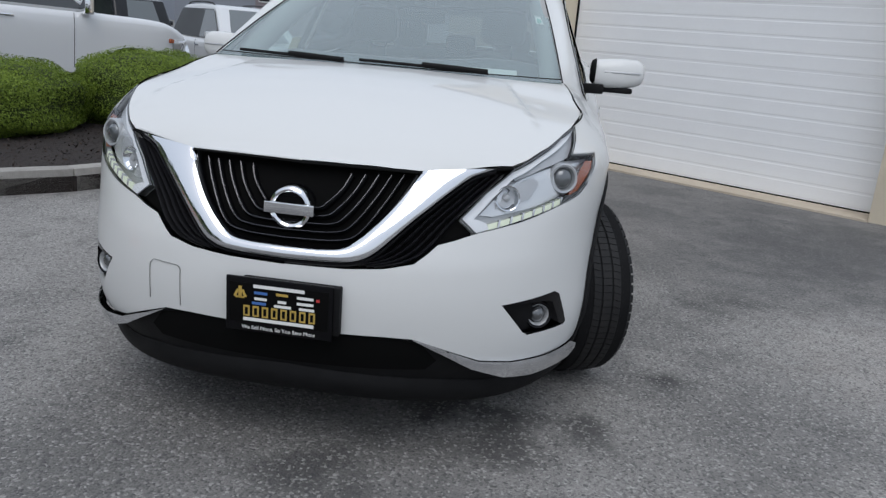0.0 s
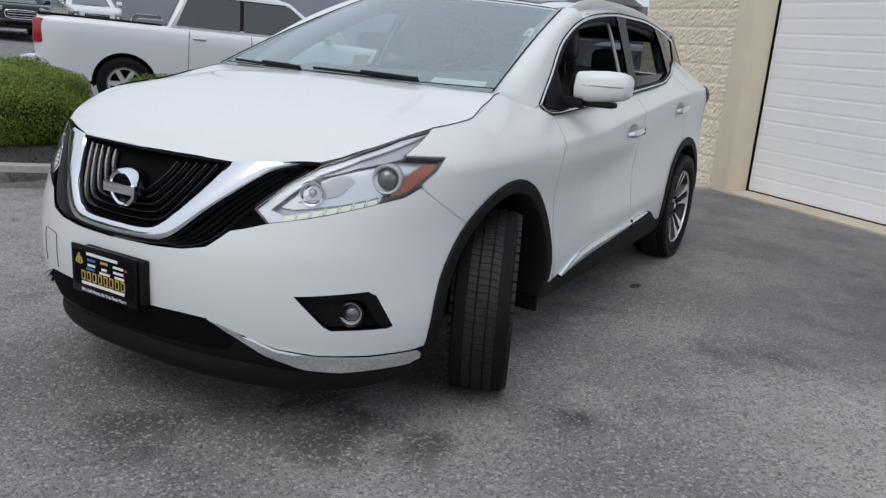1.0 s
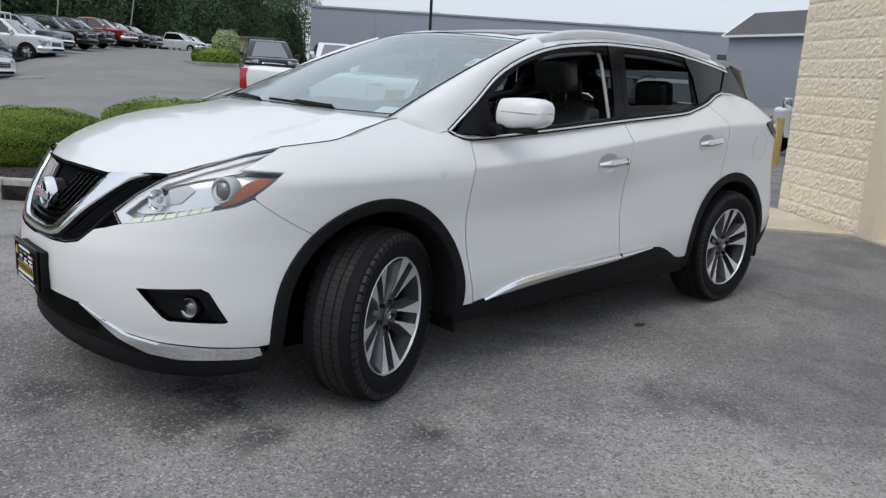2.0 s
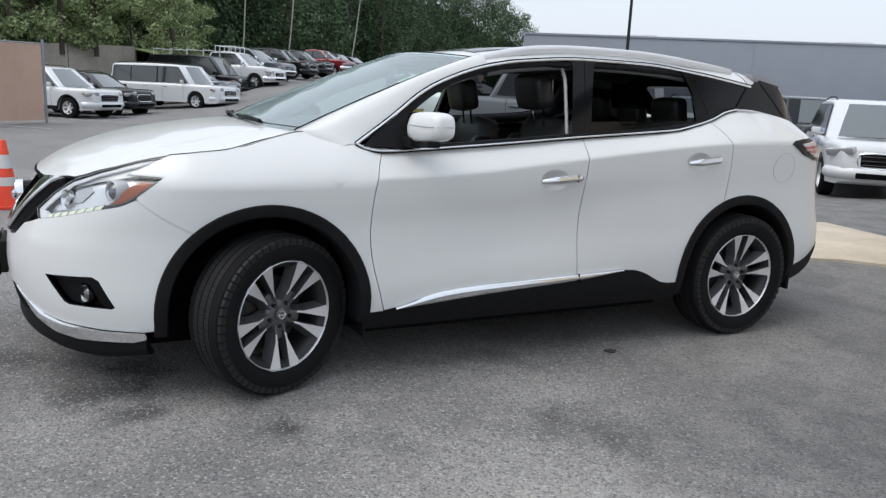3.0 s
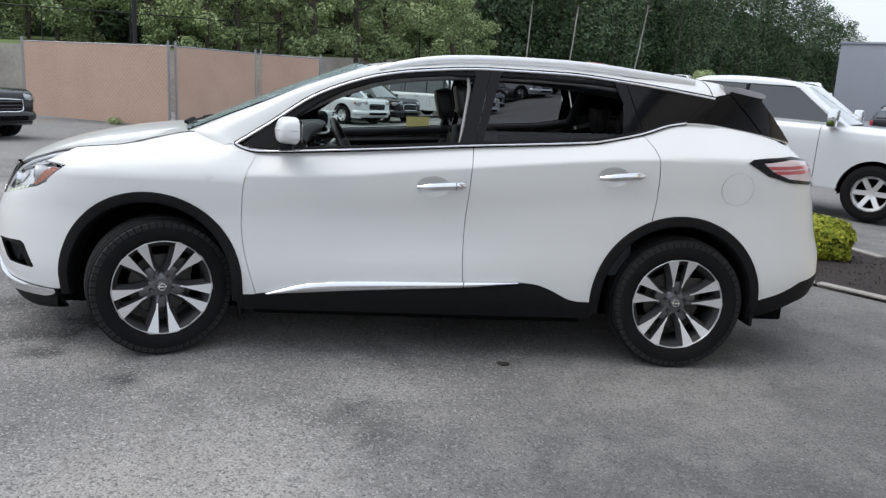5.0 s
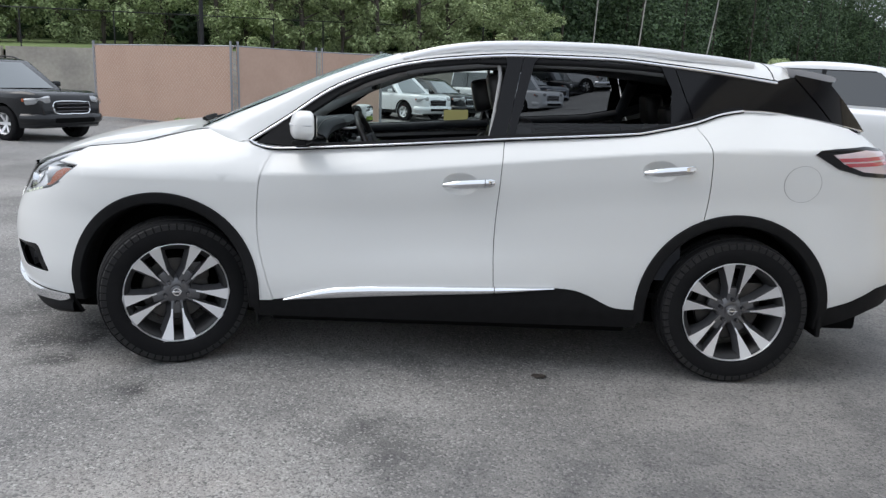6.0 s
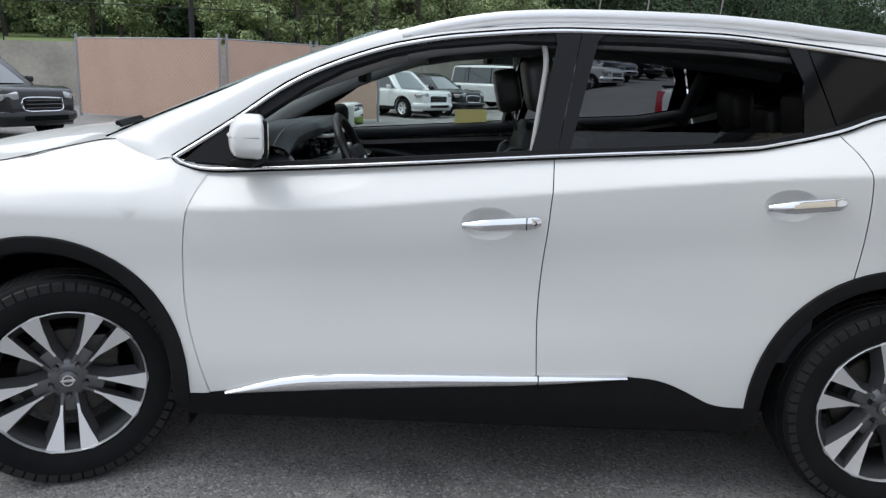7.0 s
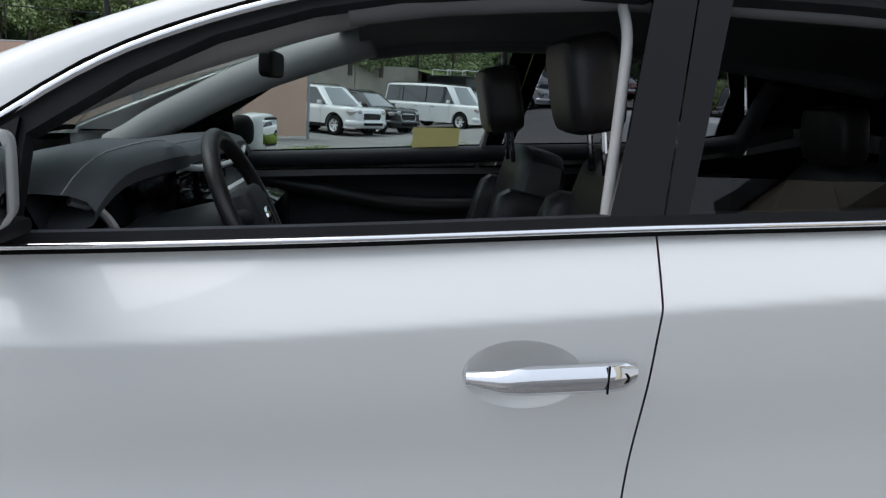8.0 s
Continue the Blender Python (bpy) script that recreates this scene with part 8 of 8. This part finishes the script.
        part("lamp_bowl", rod(bmesh.new(), (0, 0.05, 0), (0, 0.083 if kind != "pickup" else 0.103, 0), 0.042, None, 16), DARKPANE, lamp)
        o = part("marker", box(bmesh.new(), (0.09, 0.12, 0.07), (0, 0, 0), 0.02), AMBER, ob)
        o.matrix_basis = pose(s * (flank(h - 0.36, nose - 0.14) - 0.03), h - 0.36, nose - 0.12, 0, 0, -60 * s)
        part("tail_lamp", box(bmesh.new(), (0.12, 0.20, 0.36), (s * (flank(-h + 0.1, belt - 0.24) - 0.05), -h + 0.105, belt - 0.24), 0.03), REDLENS, ob)
        my = hood_y - (0.2 if kind == "pickup" else 0.36)
        bm = bmesh.new()
        pad_size = (0.17, 0.11, 0.13) if kind != "pickup" else (0.22, 0.14, 0.27)
        box(bm, pad_size, (s * (W / 2 + 0.06), my, belt + 0.10), 0.04)
        box(bm, (0.14, 0.05, 0.04), (s * (W / 2 - 0.03), my, belt + 0.05), 0.01)
        part("door_mirror", bm, CHROME if kind == "pickup" else paint, ob)
        for k, yy in enumerate((hood_y - 1.30, hood_y - 2.25)[:1 if kind == "van" else 2]):
            part("door_handle", box(bmesh.new(), (0.035, 0.20, 0.03), (s * (flank(yy, belt - 0.14) + 0.004), yy + 0.05, belt - 0.14), 0.01), CHROME, ob)
        for yy in (hood_y - 0.36, hood_y - 1.40, hood_y - 2.35)[:2 if kind == "van" else 3]:
            if yy > yr + ra * 0.6:
                part("door_joint", tube(bmesh.new(), [(s * (flank(yy, z) - 0.0005), yy, z) for z in [bot + 0.12 + (belt - bot - 0.15) * k / 8 for k in range(9)]], 0.0045, 5), SHADOWBLACK, ob)
    if kind == "pickup":
        part("bed_floor", box(bmesh.new(), (W - 0.30, base_r + h - 0.12, 0.02), (0, (base_r - h) / 2, belt + 0.004), 0), SHADOWBLACK, ob)
        for s in (-1, 1):
            part("bed_rail", box(bmesh.new(), (0.07, base_r + h - 0.16, 0.03), (s * (W / 2 - 0.14), (base_r - h) / 2, belt + 0.012), 0.01), PLASTIC, ob)
        part("tailgate_rail", box(bmesh.new(), (W - 0.36, 0.06, 0.03), (0, -h + 0.10, belt + 0.012), 0.01), PLASTIC, ob)
        if cap:
            cp = [(-h + 0.10, belt), (base_r, belt), (base_r - 0.05, H - 0.05), (-h + 0.25, H - 0.06)]
            part("bed_cap", outline_solid(cp, W, 0.06, None, wide), paint, ob)
            for s in (-1, 1):
                pane("cap_window", [(s * (wide(z) + 0.005), yy, z) for yy, z in ((-h + 0.35, belt + 0.10), (base_r - 0.25, belt + 0.10), (base_r - 0.28, H - 0.18), (-h + 0.42, H - 0.18))])
    if kind in ("suv",) and not rack:
        for s in (-1, 1):
            part("roof_rail", tube(bmesh.new(), bez((s * (W / 2 - 0.34), roof_r + 0.15, H - 0.03), (s * (W / 2 - 0.34), roof_r + 0.35, H + 0.03), (s * (W / 2 - 0.34), (roof_r + roof_f) / 2, H + 0.05), (s * (W / 2 - 0.34), roof_f - 0.4, H + 0.035), (s * (W / 2 - 0.34), roof_f - 0.2, H - 0.02), n=4), 0.018, 6), BLACKSTEEL, ob)
    if rack:
        for k in range(4):
            yy = roof_r + 0.3 + k * (roof_f - roof_r - 0.6) / 3
            part("ladder_rack", tube(bmesh.new(), [(-W / 2 + 0.22, yy, H - 0.05), (-W / 2 + 0.22, yy, H + 0.28), (W / 2 - 0.22, yy, H + 0.28), (W / 2 - 0.22, yy, H - 0.05)], 0.025, 6), WHITETRIM, ob)
    if kind == "jeep":
        part("spare_wheel", lathe(bmesh.new(), [(0.0, 0.12), (0.30, 0.12), (0.40, 0.08), (0.40, -0.08), (0.3, -0.1)], 24), RUBBER, ob).matrix_basis = pose(0, -h - 0.12, 0.95, 0, 0, -90)
        for yy in (yf, yr):
            for s in (-1, 1):
                bm = bmesh.new()
                box(bm, (0.22, ra * 2.3, 0.05), (s * (W / 2 - 0.02), yy, tyre + ra + 0.02), 0.02)
                part("fender_flare", bm, PLASTIC, ob)
    return ob


# the truck beyond the mulch bed
tundra = vehicle("pickup", "white crew-cab pickup truck with chrome handles", "pickup truck", -7.855, 5.916, 49.5, SILVERWHITE, L=6.0, W=2.03, H=1.96, belt=1.34, tyre=0.41, zoff=0.05)
tundra.matrix_world = tundra.matrix_world @ pose(0, 0, 0, -1.8)
part("bull_bar", tube(bmesh.new(), [(-0.62, 2.98, 0.45), (-0.66, 3.05, 0.85), (-0.50, 3.08, 0.95), (0.50, 3.08, 0.95), (0.66, 3.05, 0.85), (0.62, 2.98, 0.45), (-0.62, 2.98, 0.45)], 0.04, 8), CHROME, tundra, "chrome tube bumper guard")
part("step_bar", tube(bmesh.new(), [(0.98, -1.2, 0.42), (0.98, 1.2, 0.42)], 0.045, 8), BLACKSTEEL, tundra)
# row along the fence
vehicle("suv", "white SUV with dark lower trim", "SUV", -28.6, -2.6, 48, WHITECAR, L=5.1, W=2.0, H=1.80, trim=PLASTIC)
vehicle("suv", "black compact SUV with a roof rack", "SUV", -30.5, -0.95, 48, BLACKCAR, L=4.4, W=1.82, H=1.66)
vehicle("suv", "long white SUV with dark tinted windows", "SUV", -32.9, 2.3, 48, WHITECAR, L=5.6, W=2.04, H=1.89, boxy=True)
vehicle("suv", "dark green compact SUV between two taller ones", "SUV", -36.2, 3.6, 48, GREYCAR, L=4.4, W=1.82, H=1.62)
vehicle("van", "black cargo van with a white ladder rack", "van", -39.5, 4.4, 48, BLACKCAR, L=5.6, W=2.0, H=2.1, belt=1.15, rack=True)
vehicle("pickup", "white pickup truck with a white ladder rack", "pickup truck", -40.2, 6.2, 48, WHITECAR, L=5.8, W=2.02, H=1.95, belt=1.25, tyre=0.41, rack=True)
vehicle("suv", "black SUV facing out of its bay", "SUV", -13.1, -10.45, 66, BLACKCAR, L=4.86, W=1.93, H=1.73)
# far lot
vehicle("suv", "black SUV with a wide chrome grille", "SUV", -24.4, 12.1, -24, BLACKCAR, L=4.9, W=1.95, H=1.74)
vehicle("pickup", "white pickup truck nosed into the far row", "pickup truck", -27.2, 17.0, -28, WHITECAR, L=5.7, W=2.0, H=1.9, belt=1.25, tyre=0.40)
FAR_ROW = (("pickup", "dark grey pickup truck in the far row", -43.0, 7.6, GREYCAR, 5.8, 1.87), ("suv", "black SUV with a roof rack in the far row", -46.5, 10.4, BLACKCAR, 4.9, 1.8), ("suv", "black SUV in the far row", -50, 12.6, BLACKCAR, 4.8, 1.75), ("pickup", "dark red pickup truck in the far row", -54.0, 15.2, REDCAR, 5.6, 1.85), ("suv", "black SUV in the far row", -57.5, 17.8, BLACKCAR, 4.8, 1.75), ("suv", "dark grey SUV in the far row", -61.5, 20.4, GREYCAR, 4.8, 1.7), ("pickup", "white pickup truck in the far row", -75, 29.9, WHITECAR, 5.6, 1.9), ("suv", "white SUV in the far row", -79, 33.4, WHITECAR, 4.8, 1.75))
for kind, lab, x, y, paint, LL, HH in FAR_ROW:
    vehicle(kind, lab, {"pickup": "pickup truck", "van": "van", "suv": "SUV"}[kind], x, y, 44, paint, L=LL, H=HH, belt=1.2 if kind == "pickup" else 1.1)
shed = thing("storage_shed", "low dark-roofed shed with tan panels", "shed", -79.5, 36.8, 1.6, 58)
upright("wall", 0, 5.5, 0, 3, -0.5, 2.4, TANSLAT, shed, 0.02)
upright("roof", -0.4, 5.9, -0.5, 3.4, 2.4, 2.6, ROOFGREY, shed, 0.02)
# bays towards the showroom
vehicle("suv", "blue-grey SUV facing the lane", "SUV", -12.4, 13.7, -35, GREYCAR, L=4.7, W=1.85, H=1.68)
vehicle("jeep", "black off-road vehicle with black flares", "off-roader", -11.6, 17.0, -30, BLACKCAR, L=4.3, W=1.88, H=1.85, belt=1.12, tyre=0.41)
vehicle("sedan", "blue hatchback behind the grey SUV", "car", -20.0, 22.6, -35, BLUECAR, L=4.4, W=1.8, H=1.55, belt=0.98)
vehicle("jeep", "white off-road vehicle with black flares", "off-roader", -21.8, 19.5, -35, WHITECAR, L=4.3, W=1.88, H=1.85, belt=1.12, tyre=0.41)
vehicle("pickup", "yellow pickup truck in the row", "pickup truck", -28.0, 23.4, -35, YELLOWCAR, L=5.5, W=1.95, H=1.86, belt=1.2)
vehicle("sedan", "black sedan seen from the rear", "car", -34.5, 26.2, 142, BLACKCAR, L=4.9, W=1.9, H=1.48, belt=0.98)
vehicle("suv", "dark SUV seen from the rear", "SUV", -37.5, 28.4, 142, BLACKCAR, L=4.8, W=1.92, H=1.75)
vehicle("suv", "dark grey SUV seen from the rear", "SUV", -41.0, 31.0, 142, GREYCAR, L=4.8, W=1.92, H=1.75)
vehicle("suv", "white SUV behind the white truck", "SUV", -6.3, 12.4, -45, WHITECAR, L=4.8, W=1.92, H=1.8)
vehicle("pickup", "white pickup truck with a cap on its bed", "pickup truck", -4.4, 16.8, 135, WHITECAR, L=5.6, W=1.98, H=1.9, belt=1.2, tyre=0.40, cap=True)
vehicle("suv", "black SUV parked beyond the white truck", "SUV", -2.6, 20.5, -45, BLACKCAR, L=4.8, W=1.92, H=1.75)


# ---- the wall's blocks ----
FULL = [rough_block(0.394, 0.192, 60 + k) for k in range(6)]
HALF = [rough_block(0.194, 0.192, 80 + k) for k in range(4)]
CUT = [rough_block(0.314, 0.192, 90 + k) for k in range(3)]
rng = random.Random(17)
for row in range(20):
    x = -1.62
    for w in ((0.4, 0.4, 0.4, 0.32) if row % 2 == 0 else (0.2, 0.4, 0.4, 0.4, 0.12)):
        o = new("block", rng.choice(CUT if w == 0.32 else HALF if w < 0.3 else FULL))
        o.parent = wall
        o.matrix_basis = pose(x + 0.003, -0.001, -0.05 + 0.2 * row + 0.004) @ Matrix.Diagonal((0.59 if w == 0.12 else 1, 1, 1, 1))
        x += w
